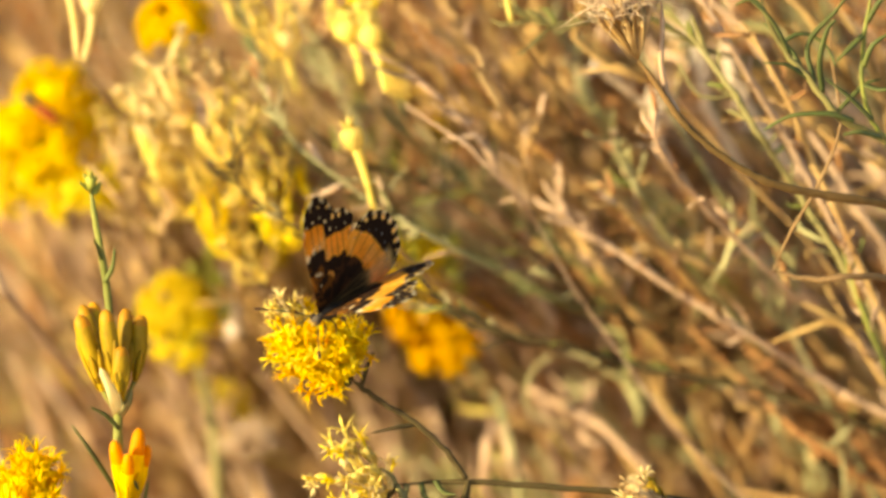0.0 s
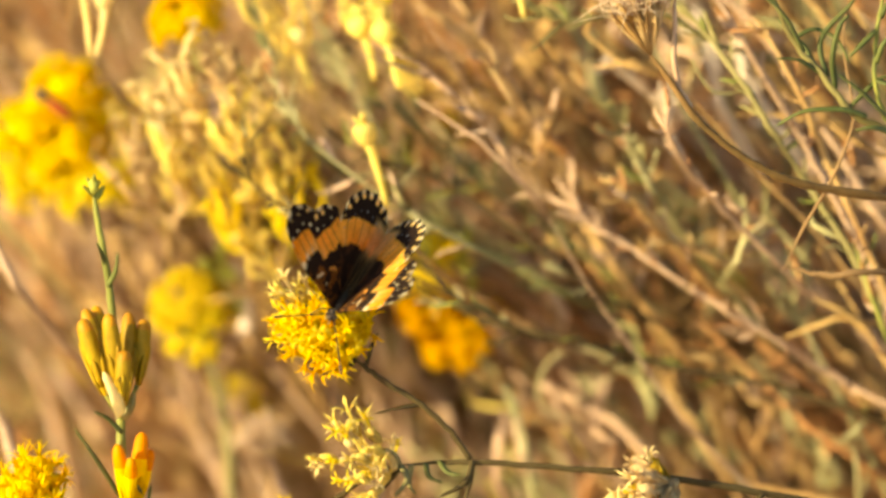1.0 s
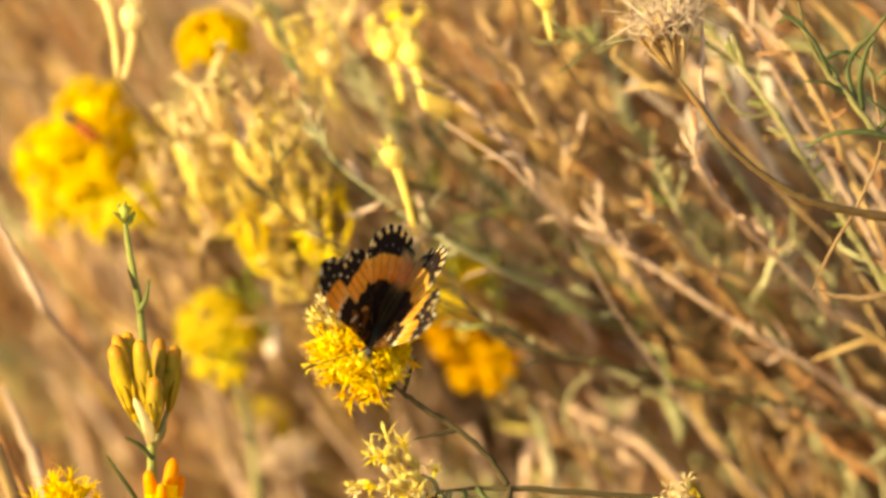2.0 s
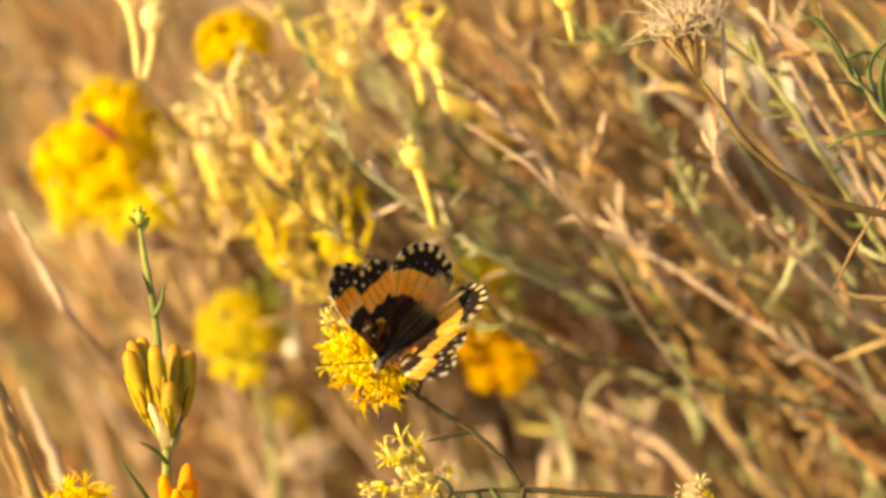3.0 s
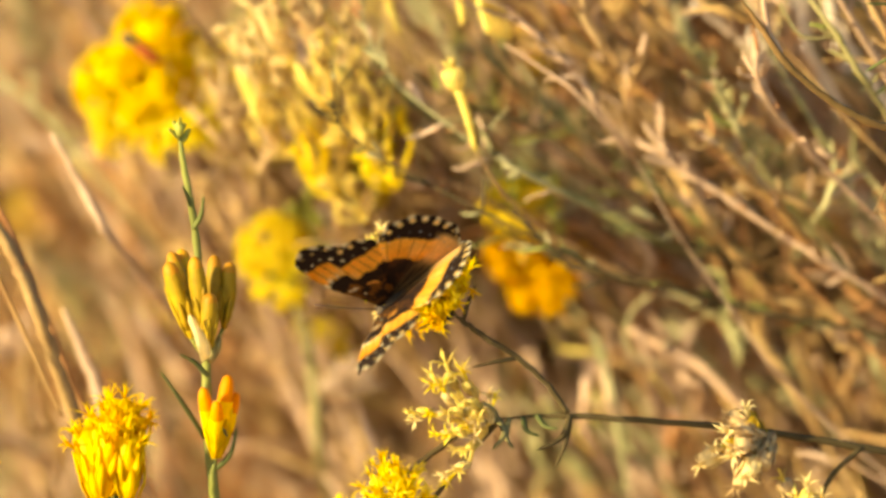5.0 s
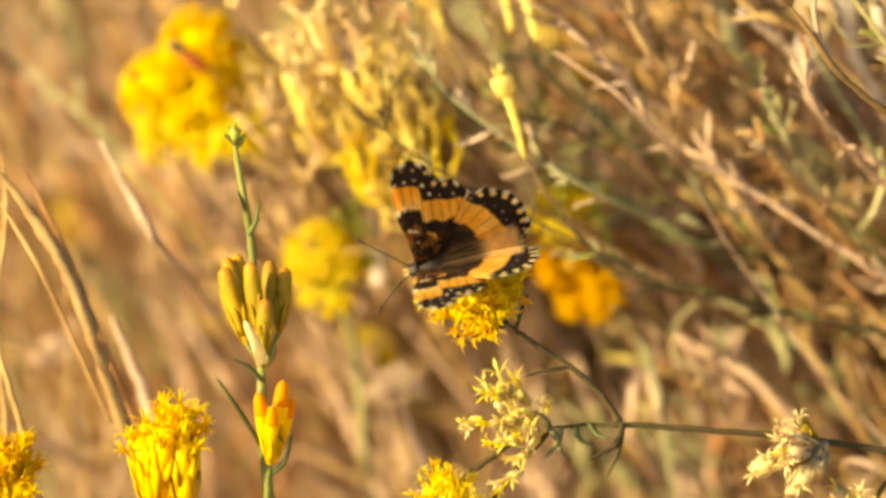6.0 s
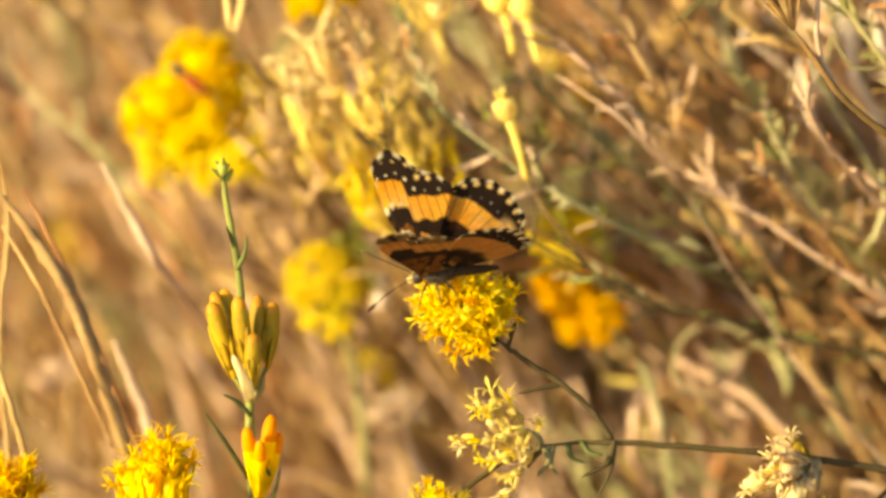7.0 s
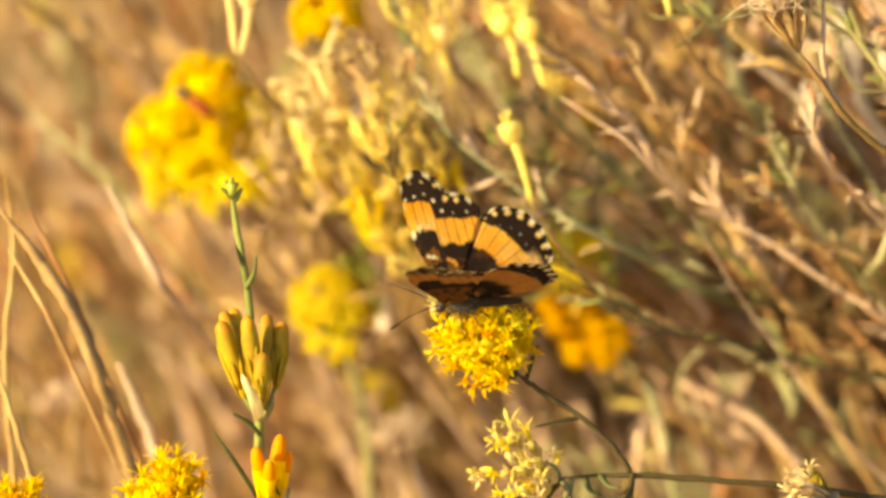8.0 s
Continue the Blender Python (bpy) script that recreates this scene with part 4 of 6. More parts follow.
# the golden cluster under the butterfly
spray(branch, (-0.0179, 0.0053, 0.5281), [(-0.0301, 0.0015, 0.5392), (-0.0285, 0.0032, 0.5378), (-0.0266, 0.0045, 0.5388)], [PALE, CREAM], [PALE], BARK, 120, 2, 1.1)
spray(branch, (-0.0179, 0.0053, 0.5281), [(-0.0307, 0.0013, 0.5337), (-0.0296, -0.0033, 0.5312), (-0.0268, -0.0048, 0.5289), (-0.0231, -0.0052, 0.5267), (-0.0205, -0.0045, 0.5253), (-0.0172, -0.0067, 0.5295), (-0.0142, -0.0027, 0.5338), (-0.0151, 0.0037, 0.5350), (-0.0255, 0.0053, 0.5380), (-0.0256, -0.0044, 0.5358), (-0.0225, -0.0002, 0.5363), (-0.0198, -0.0064, 0.5356), (-0.0182, -0.0100, 0.5333), (-0.0228, -0.0110, 0.5336), (-0.0196, -0.0088, 0.5294), (-0.0173, -0.0014, 0.5351), (-0.0252, -0.0080, 0.5331), (-0.0277, -0.0013, 0.5357), (-0.0213, 0.0051, 0.5370), (-0.0185, 0.0059, 0.5358), (-0.0275, -0.0031, 0.5322)], [GOLD, LEMON, GOLD, HONEY], [GOLD, LEMON], BARK, 121, 5, 1.0, "wisp", 1.3)
# the faded one at the end of the long stem
spray(branch, (-0.0109, -0.0026, 0.5055), [(-0.0179, -0.0061, 0.5179), (-0.0202, -0.0085, 0.5162), (-0.0152, -0.0055, 0.5159), (-0.0184, -0.0109, 0.5147), (-0.0138, -0.0092, 0.5131), (-0.0104, -0.0054, 0.5117), (-0.0166, -0.0135, 0.5118), (-0.0200, -0.0107, 0.5107), (-0.0239, -0.0077, 0.5104), (-0.0128, -0.0130, 0.5096), (-0.0158, -0.0143, 0.5081), (-0.0192, -0.0115, 0.5068), (-0.0142, -0.0130, 0.5045), (-0.0170, -0.0119, 0.5003)], [PALE, CREAM, PALE, LEMON], [PALE, CREAM], PALE, 122, 2, 0.95, "wisp", 0.7)
# yellow ones hanging below it
spray(branch, (-0.0245, -0.0080, 0.4896), [(-0.0296, -0.0094, 0.5026), (-0.0313, -0.0091, 0.4990), (-0.0269, -0.0128, 0.5008), (-0.0244, -0.0111, 0.4993), (-0.0302, -0.0127, 0.4966), (-0.0276, -0.0164, 0.4981), (-0.0248, -0.0166, 0.4974), (-0.0284, -0.0161, 0.4950), (-0.0254, -0.0182, 0.4949), (-0.0229, -0.0110, 0.4949)], [GOLD, LEMON], [GOLD, LEMON], BARK, 123, 4, 1.05)
spray(branch, (-0.0354, -0.0069, 0.4852), [(-0.0385, -0.0114, 0.4932), (-0.0365, -0.0103, 0.4933), (-0.0399, -0.0136, 0.4921), (-0.0352, -0.0147, 0.4919), (-0.0376, -0.0159, 0.4912)], [GOLD, LEMON], [GOLD], BARK, 124, 3, 1.05)
stem_part(branch, [(-0.0240, -0.0081, 0.4894), (-0.0185, -0.0058, 0.4952), (-0.0130, -0.0034, 0.5019), (-0.0080, -0.0003, 0.5069)], 0.0004, 0.0006, BARK, "side_stem", seed=6)
stem_part(branch, [(-0.0354, -0.0070, 0.4850), (-0.0306, -0.0068, 0.4856), (-0.0240, -0.0081, 0.4894)], 0.0004, 0.0005, BARK, "side_stem", seed=11)
# withered ones further along
spray(branch, (0.0384, -0.0001, 0.5031), [(0.0321, -0.0039, 0.5091), (0.0354, -0.0038, 0.5095), (0.0337, -0.0083, 0.5075), (0.0311, -0.0071, 0.5038), (0.0344, -0.0109, 0.5050)], [HUSK, CREAM], [HUSK, AMBER], BARK, 125, 1, 1.1, "wisp", 1.4)
spray(branch, (0.0387, -0.0001, 0.5027), [(0.0267, -0.0058, 0.5001), (0.0385, -0.0099, 0.4999), (0.0361, -0.0121, 0.4995), (0.0342, -0.0087, 0.4959)], [CREAM, HUSK], [CREAM, HUSK], BARK, 126, 1, 1.1, "wisp", 1.4)
spray(branch, (0.0480, -0.0033, 0.4879), [(0.0420, -0.0062, 0.4981), (0.0457, -0.0096, 0.4965), (0.0441, -0.0120, 0.4952), (0.0489, -0.0100, 0.4947), (0.0422, -0.0104, 0.4927), (0.0466, -0.0142, 0.4942)], [PALE, CREAM], [HUSK, PALE], BARK, 127, 1, 1.1, "wisp", 1.4)
stem_part(branch, [(0.0387, -0.0001, 0.5027), (0.0399, 0.0010, 0.5032), (0.0420, 0.0031, 0.5034)], 0.0004, 0.0005, BARK, "side_stem", seed=7)
stem_part(branch, [(0.0480, -0.0033, 0.4877), (0.0505, 0.0003, 0.4953), (0.0567, 0.0046, 0.5007)], 0.0004, 0.0005, BARK, "side_stem", seed=9)


# ---- other plants ----
def bud_part(parent, base, tip, r, material, tip_material, cap=0.84):
    """A closed flower head: a scaly spindle with a blunt coloured tip."""
    base, tip = Vector(base), Vector(tip)
    s = Shape()
    d = tip - base
    ln = d.length
    prof = [(0, .32), (.12, .52), (.3, .78), (.5, .97), (.64, 1.0), (.78, .95), (.89, .86), (.96, .70), (1.0, .42)]

    def girth(a):
        for (a0, g0), (a1, g1) in zip(prof, prof[1:]):
            if a <= a1:
                return r * (g0 + (g1 - g0) * (a - a0) / (a1 - a0))
        return r * 0.3

    below = [a for a, _ in prof if a < cap - 0.02] + [cap]
    s.tube([base + d * a for a in below], [girth(a) for a in below], 10, ends=False)
    ob = part("bud", s.mesh("bud", [material]), parent)
    for i in range(5):
        o = lean_out(d, math.pi / 2, 2 * math.pi * i / 5 + ln * 900)
        z, top = 0.02 + 0.10 * (i % 2), min(cap - 0.06, 0.5 + 0.12 * (i % 3))
        c = Shape()
        c.blade([base + d * (z + (top - z) * k) + o * girth(z + (top - z) * k) * 1.0 for k in (0, 0.3, 0.6, 0.85, 1.0)], [r * 0.5, r * 0.9, r * 0.95, r * 0.6, r * 0.12], o, 0, -0.22, r * 0.12)
        part("bract", c.mesh("bract", [material]), ob)
    c = Shape()
    above = [cap] + [a for a, _ in prof if a > cap + 0.02]
    c.tube([base + d * a for a in above] + [base + d * 1.02], [girth(a) for a in above] + [r * 0.04], 10, ends=False)
    part("bud_tip", c.mesh("bud_tip", [tip_material]), ob)
    return ob


# tall stalk with closed amber buds
STALK_FOOT = ((-0.0570, -0.0089, 0.5048)[0] + 0.03, (-0.0570, -0.0089, 0.5048)[1], -0.01)
stalk = thing("rabbitbrush_stalk", STALK_FOOT, "upright green stalk with closed amber flower buds", "flower stalk")
stem_part(stalk, [(-0.0626, 0.0051, 0.5610), (-0.0621, 0.0041, 0.5563), (-0.0608, 0.0026, 0.5494), (-0.0596, 0.0020, 0.5414), (-0.0586, -0.0006, 0.5296), (-0.0578, -0.0036, 0.5200), (-0.0576, -0.0059, 0.5092), (-0.0564, -0.0082, 0.4984), (-0.0526, -0.0153, 0.4650), STALK_FOOT], 0.0005, 0.0011, SPROUT, seed=31, sway=0.06)
for a, b in (((-0.0626, 0.0049, 0.5602), (-0.0638, 0.0044, 0.5626)), ((-0.0626, 0.0050, 0.5604), (-0.0614, 0.0043, 0.5622)), ((-0.0624, 0.0047, 0.5593), (-0.0646, 0.0031, 0.5614)), ((-0.0626, 0.0050, 0.5607), (-0.0625, 0.0026, 0.5636)), ((-0.0622, 0.0046, 0.5588), (-0.0608, 0.0061, 0.5608))):
    leaf_part(stalk, [a, tuple((Vector(a) + Vector(b)) / 2), b], 0.0013, LIME)
s = Shape()
s.ball((-0.0626, 0.0041, 0.5612), 0.0009, 0.0009, 0.0014, 7, 9, 0, 0.12, random.Random(3))
part("leaf_bud", s.mesh("leaf_bud", [LIME]), stalk)
for a, m, b in (((-0.0606, 0.0022, 0.5475), (-0.0613, 0.0007, 0.5499), (-0.0620, -0.0009, 0.5520)), ((-0.0601, 0.0014, 0.5436), (-0.0587, -0.0000, 0.5464), (-0.0582, -0.0003, 0.5501)), ((-0.0575, -0.0060, 0.5185), (-0.0600, -0.0064, 0.5212), (-0.0625, -0.0071, 0.5227)), ((-0.0580, -0.0083, 0.5077), (-0.0624, -0.0097, 0.5152), (-0.0658, -0.0097, 0.5202)), ((-0.0573, -0.0083, 0.5077), (-0.0553, -0.0098, 0.5101), (-0.0538, -0.0121, 0.5088)), ((-0.0567, -0.0095, 0.5018), (-0.0535, -0.0108, 0.5052), (-0.0522, -0.0108, 0.5103))):
    leaf_part(stalk, [a, m, b], 0.0010, GREEN)
leaf_part(stalk, [(-0.0578, -0.0092, 0.5225), (-0.0587, -0.0114, 0.5265), (-0.0606, -0.0115, 0.5308)], 0.0026, CREAM)
leaf_part(stalk, [(-0.0571, -0.0064, 0.5212), (-0.0556, -0.0079, 0.5241), (-0.0552, -0.0074, 0.5260)], 0.0014, GREY)
for j, b, t, r in (((-0.0581, -0.0034, 0.5210), (-0.0604, -0.0046, 0.5251), (-0.0644, -0.0038, 0.5385), .0021), ((-0.0582, -0.0014, 0.5209), (-0.0601, 0.0009, 0.5268), (-0.0642, 0.0034, 0.5388), .0014), ((-0.0581, -0.0014, 0.5209), (-0.0591, 0.0021, 0.5276), (-0.0625, 0.0055, 0.5389), .0014), ((-0.0578, -0.0054, 0.5214), (-0.0579, -0.0073, 0.5268), (-0.0597, -0.0065, 0.5401), .0015),
                   ((-0.0577, -0.0034, 0.5212), (-0.0564, -0.0044, 0.5259), (-0.0563, -0.0016, 0.5393), .0014), ((-0.0575, -0.0033, 0.5214), (-0.0546, -0.0033, 0.5265), (-0.0535, -0.0018, 0.5381), .0014), ((-0.0576, -0.0064, 0.5212), (-0.0572, -0.0089, 0.5241), (-0.0569, -0.0088, 0.5340), .0015)):
    stem_part(stalk, [j, tuple((Vector(j) + Vector(b)) / 2 + Vector((0, -0.0004, 0))), tuple(Vector(b).lerp(Vector(t), 0.06))], 0.0005, 0.0006, SPROUT, "pedicel", 6, seed=len(PLACE), steps=2)
    bud_part(stalk, b, t, min(r, 0.0017) * 1.05, AMBER, TIP, 0.86)
for b, t, r in (((-0.0563, -0.0110, 0.5047), (-0.0581, -0.0123, 0.5177), .0015), ((-0.0560, -0.0110, 0.5047), (-0.0557, -0.0138, 0.5156), .0014), ((-0.0556, -0.0090, 0.5043), (-0.0538, -0.0079, 0.5189), .0017), ((-0.0555, -0.0080, 0.5040), (-0.0524, -0.0056, 0.5153), .0014)):
    bud_part(stalk, b, t, r * 0.86, GOLD, ORANGE, 0.70)
stem_part(stalk, [(-0.0560, -0.0099, 0.5048), (-0.0567, -0.0099, 0.4999), (-0.0562, -0.0090, 0.4945)], 0.0007, 0.0007, SPROUT, "side_stem", seed=33)

# the opening golden head beside it, and another one behind
BLOOM_FOOT = ((-0.0730, -0.0013, 0.4926)[0] + 0.02, (-0.0730, -0.0013, 0.4926)[1], -0.01)
bloom = thing("rabbitbrush_flower", BLOOM_FOOT, "golden flower head on an upright stalk, fully open", "flower", "open golden heads")
stem_part(bloom, [(-0.0738, -0.0106, 0.4969), (-0.0735, -0.0095, 0.4925), (-0.0728, -0.0093, 0.4738), BLOOM_FOOT], 0.0007, 0.0013, SPROUT, seed=34)
spray(bloom, (-0.0738, -0.0107, 0.4964), [(-0.0796, -0.0077, 0.5104), (-0.0772, -0.0071, 0.5134), (-0.0726, -0.0056, 0.5153), (-0.0699, -0.0080, 0.5140), (-0.0743, -0.0134, 0.5126), (-0.0711, -0.0135, 0.5118)], [GOLD, HONEY, GOLD], [HONEY, GOLD], SPROUT, 135, 6, 1.25, "wisp", 2.35)
b2 = thing("rabbitbrush_flower", ((-0.1046, -0.0029, 0.4875)[0], (-0.1046, -0.0029, 0.4875)[1], -0.01), "golden flower head on an upright stalk, fully open", "flower", "open golden heads")
stem_part(b2, [(-0.1047, -0.0080, 0.4921), (-0.1043, -0.0087, 0.4889), ((-0.1046, -0.0029, 0.4875)[0], (-0.1046, -0.0029, 0.4875)[1], -0.01)], 0.0007, 0.0013, SPROUT, seed=36)
spray(b2, (-0.1047, -0.0081, 0.4919), [(-0.1104, -0.0051, 0.5056), (-0.1079, -0.0067, 0.5078), (-0.1031, -0.0057, 0.5076), (-0.1013, -0.0052, 0.5050), (-0.1080, -0.0123, 0.5057), (-0.1054, -0.0130, 0.5069), (-0.1015, -0.0118, 0.5027), (-0.1091, -0.0118, 0.5031)], [GOLD, HONEY], [HONEY], SPROUT, 137, 6, 1.2, "wisp", 2.1)

# dry seed head on a long arched stem
DRY_FOOT = ((0.1150, 0.0470, 0.5274)[0], (0.1150, 0.0470, 0.5274)[1], -0.01)
dry = thing("dry_seed_head", DRY_FOOT, "spent straw-coloured seed head with bristly down on an arched russet stem", "seed head")
stem_part(dry, [(0.0342, 0.0078, 0.5832), (0.0382, 0.0066, 0.5778), (0.0427, 0.0053, 0.5716), (0.0498, 0.0060, 0.5653), (0.0579, 0.0071, 0.5606), (0.0671, 0.0105, 0.5576), (0.0805, 0.0169, 0.5541), (0.0934, 0.0305, 0.5456), (0.1098, 0.0470, 0.5274), DRY_FOOT], 0.00055, 0.0010, RUSSET, seed=41, knots=0.16, sway=0.08)
q = random.Random(42)
for i in range(40):
    d = lean_out(Vector((0.0328, 0.0075, 0.5914)) - Vector((0.0352, 0.0075, 0.5817)), q.uniform(0.05, 0.42) if i < 34 else q.uniform(0.45, 0.7), i * 2.4)
    ln = q.uniform(0.007, 0.0145)
    s = Shape()
    o = Vector((0.0345, 0.0077, 0.5827))
    side = lean_out(d, 1.57, q.uniform(0, 6))
    s.blade([o, o + d * ln * 0.4, o + d * ln * 0.75 + side * 0.0004, o + d * ln + side * q.uniform(-0.001, 0.0016)], [0.0006, 0.0014, 0.0015, 0.0003], side, 0, 0.5, 0.0002)
    part("bract", s.mesh("bract", [(HUSK, HUSK, STRAW, HUSK)[i % 4]]), dry)
for i in range(130):
    d = lean_out(Vector((0.0326, 0.0075, 0.5914)) - Vector((0.0352, 0.0075, 0.5817)), math.sqrt(q.uniform(0.0, 1.4)), q.uniform(0, 6.28))
    o = Vector((0.0333, 0.0090, 0.5891)) + d * 0.003
    ln = q.uniform(0.004, 0.0095)
    w = Vector((q.uniform(-1, 1), q.uniform(-1, 1), q.uniform(-1, 1))) * 0.0055
    s = Shape()
    s.tube([o, o + d * ln * 0.4 - w * 0.3, o + d * ln * 0.75 + w * 0.25, o + d * ln + w], [0.00014, 0.00014, 0.00011, 0.00005], 3)
    part("bristle", s.mesh("bristle", [DOWN]), dry)
stem_part(dry, [(0.0382, 0.0103, 0.5950), (0.0389, 0.0090, 0.5891), (0.0387, 0.0076, 0.5822), (0.0397, 0.0074, 0.5766), (0.0417, 0.0067, 0.5732)], 0.0004, 0.0006, PINK, "side_twig", 6, seed=43)

# green leafy twig
TWIG_FOOT = ((0.1030, 0.0190, 0.5398)[0], (0.1030, 0.0190, 0.5398)[1], -0.01)
green = thing("leafy_twig", TWIG_FOOT, "green twig with long narrow curved leaves", "twig")
stem_part(green, [(0.0557, 0.0105, 0.5959), (0.0587, 0.0086, 0.5871), (0.0648, 0.0069, 0.5793), (0.0708, 0.0054, 0.5722), (0.0779, 0.0067, 0.5686), (0.0903, 0.0130, 0.5596), (0.1010, 0.0207, 0.5477), TWIG_FOOT], 0.0004, 0.0011, OLIVE, seed=45)
stem_part(green, [(0.0763, 0.0105, 0.5959), (0.0748, 0.0086, 0.5871), (0.0743, 0.0067, 0.5783), (0.0763, 0.0064, 0.5717), (0.0789, 0.0076, 0.5679)], 0.0004, 0.0005, SPROUT, "side_stem", 6, seed=46)
for pts, w in (([(0.0728, 0.0054, 0.5720), (0.0687, 0.0037, 0.5735), (0.0616, 0.0026, 0.5734), (0.0566, 0.0021, 0.5708)], .0013), ([(0.0648, 0.0069, 0.5793), (0.0607, 0.0055, 0.5821), (0.0566, 0.0046, 0.5826)], .0010),
               ([(0.0638, 0.0072, 0.5804), (0.0619, 0.0109, 0.5836), (0.0569, 0.0130, 0.5883)], .0011), ([(0.0673, 0.0064, 0.5768), (0.0667, 0.0056, 0.5826), (0.0681, 0.0049, 0.5888), (0.0696, 0.0052, 0.5903)], .0013), ([(0.0658, 0.0068, 0.5788), (0.0648, 0.0102, 0.5848), (0.0698, 0.0114, 0.5907), (0.0719, 0.0120, 0.5936)], .0012),
               ([(0.0617, 0.0078, 0.5832), (0.0577, 0.0073, 0.5904), (0.0517, 0.0083, 0.5953)], .0011), ([(0.0778, 0.0057, 0.5688), (0.0737, 0.0030, 0.5704), (0.0707, 0.0019, 0.5701)], .0013), ([(0.0763, 0.0054, 0.5719), (0.0717, 0.0044, 0.5767), (0.0677, 0.0050, 0.5797)], .0011),
               ([(0.0746, 0.0074, 0.5812), (0.0762, 0.0062, 0.5855), (0.0807, 0.0068, 0.5885)], .0012), ([(0.0748, 0.0086, 0.5871), (0.0717, 0.0060, 0.5846), (0.0697, 0.0056, 0.5826)], .0012), ([(0.0753, 0.0090, 0.5891), (0.0777, 0.0079, 0.5934), (0.0817, 0.0083, 0.5953)], .0012),
               ([(0.0744, 0.0067, 0.5783), (0.0777, 0.0046, 0.5777), (0.0817, 0.0048, 0.5787)], .0012), ([(0.0602, 0.0083, 0.5856), (0.0638, 0.0106, 0.5867), (0.0678, 0.0102, 0.5848), (0.0698, 0.0093, 0.5809)], .0010), ([(0.0784, 0.0066, 0.5681), (0.0818, 0.0057, 0.5734), (0.0858, 0.0059, 0.5744)], .0012), ([(0.0572, 0.0094, 0.5910), (0.0547, 0.0099, 0.5930), (0.0517, 0.0096, 0.5920)], .0010), ([(0.0698, 0.0057, 0.5734), (0.0749, 0.0087, 0.5779), (0.0779, 0.0089, 0.5789)], .0011)):
    leaf_part(green, pts, w * 0.85, GREEN)


def far_flower(at, axis, radius, heads, petals, cup, label, seed, spread=85, florets=5, stalk=BROWN):
    at = Vector(at)
    foot = Vector((at.x + 0.30, at.y + 0.22, -0.01))
    t = thing("yellow_flower", foot, label, "flower", "flowers in the shrub")
    axis = Vector(axis).normalized()
    joint = at - axis * radius * 0.45
    stem_part(t, [joint, joint - axis * 0.006 + Vector((0.003, 0.006, -0.002)), joint + Vector((0.022, 0.10, -0.045)), joint.lerp(foot, 0.5) + Vector((0.0, 0.10, 0.0)), foot], 0.0004, 0.0010, stalk, seed=seed)
    flower_cluster(t, joint, axis, radius, heads, petals, cup, stalk, seed, spread, florets, False, 0.0, 1.25, 0.34)
    return t


UP = (-0.35, -0.35, 0.87)
# the big yellow group with a small insect on it
for at, radius, seed in (((-0.0755, 0.1410, 0.5509), .0046, 385), ((-0.0833, 0.1431, 0.5419), .0050, 505), ((-0.0806, 0.1418, 0.5341), .0050, 680), ((-0.0674, 0.1514, 0.5421), .0030, 615), ((-0.0697, 0.1376, 0.5327), .0036, 810), ((-0.0745, 0.1391, 0.5393), .0036, 610)):
    far_flower(at, UP, radius, 11, LEMON if seed in (680, 810) else GOLD, LEMON, "dense golden flower cluster, out of focus", seed, 100, 4)
# single heads
far_flower((-0.0510, 0.1311, 0.5658), UP, .0044, 11, GOLD, LEMON, "small golden flower cluster on a grey-green stem", 51)
far_flower((-0.0516, 0.1329, 0.5102), UP, .0032, 11, LEMON, LEMON, "pale yellow flower cluster on a grey-green stem", 52)
far_flower((-0.0492, 0.1319, 0.5050), UP, .0028, 8, LEMON, SPROUT, "yellow flower cluster with a green base", 53)
far_flower((-0.0434, 0.2052, 0.4777), UP, .0052, 8, LEMON, SPROUT, "yellow-green flower cluster low in the shrub", 54)
far_flower((-0.0041, 0.1354, 0.5083), UP, .0028, 7, HONEY, HONEY, "deep golden flower cluster behind the butterfly", 55)
far_flower((0.0030, 0.1350, 0.5046), UP, .0036, 10, HONEY, HONEY, "deep golden flower cluster behind the butterfly", 56)
far_flower((0.0004, 0.1343, 0.5020), UP, .0030, 8, HONEY, ORANGE, "orange flower cluster behind the butterfly", 57)
far_flower((-0.0051, 0.1229, 0.5200), UP, .0036, 8, LEMON, GOLD, "yellow flower cluster behind the butterfly", 58)
far_flower((-0.0184, 0.4978, 0.4835), UP, .0150, 16, AMBER, AMBER, "dull golden flower cluster far behind", 59)
far_flower((-0.0274, 0.4967, 0.4785), UP, .0120, 12, AMBER, AMBER, "dull golden flower cluster far behind", 60)
far_flower((0.0045, 0.4471, 0.4857), UP, .0070, 8, AMBER, AMBER, "dull golden flower cluster far behind", 61)
far_flower((0.0123, 0.4991, 0.4898), UP, .0080, 8, AMBER, AMBER, "dull golden flower cluster far behind", 62)
far_flower((-0.1085, 0.3419, 0.4734), UP, .0080, 8, AMBER, AMBER, "dull golden flower cluster far behind", 63)
far_flower((-0.0004, 0.2000, 0.5412), UP, .0066, 9, AMBER, AMBER, "dull golden flower cluster deep in the shrub", 161)
far_flower((0.0045, 0.1700, 0.5390), UP, .0040, 9, AMBER, AMBER, "dull golden flower cluster deep in the shrub", 162)
far_flower((-0.0346, 0.1634, 0.5175), UP, .0060, 9, LEMON, GOLD, "yellow flower cluster among faded ones", 64)
far_flower((-0.0315, 0.1808, 0.5240), UP, .0058, 9, LEMON, GOLD, "yellow flower cluster among faded ones", 65)
far_flower((-0.0392, 0.1797, 0.5174), UP, .0050, 8, LEMON, GOLD, "yellow flower cluster among faded ones", 66)
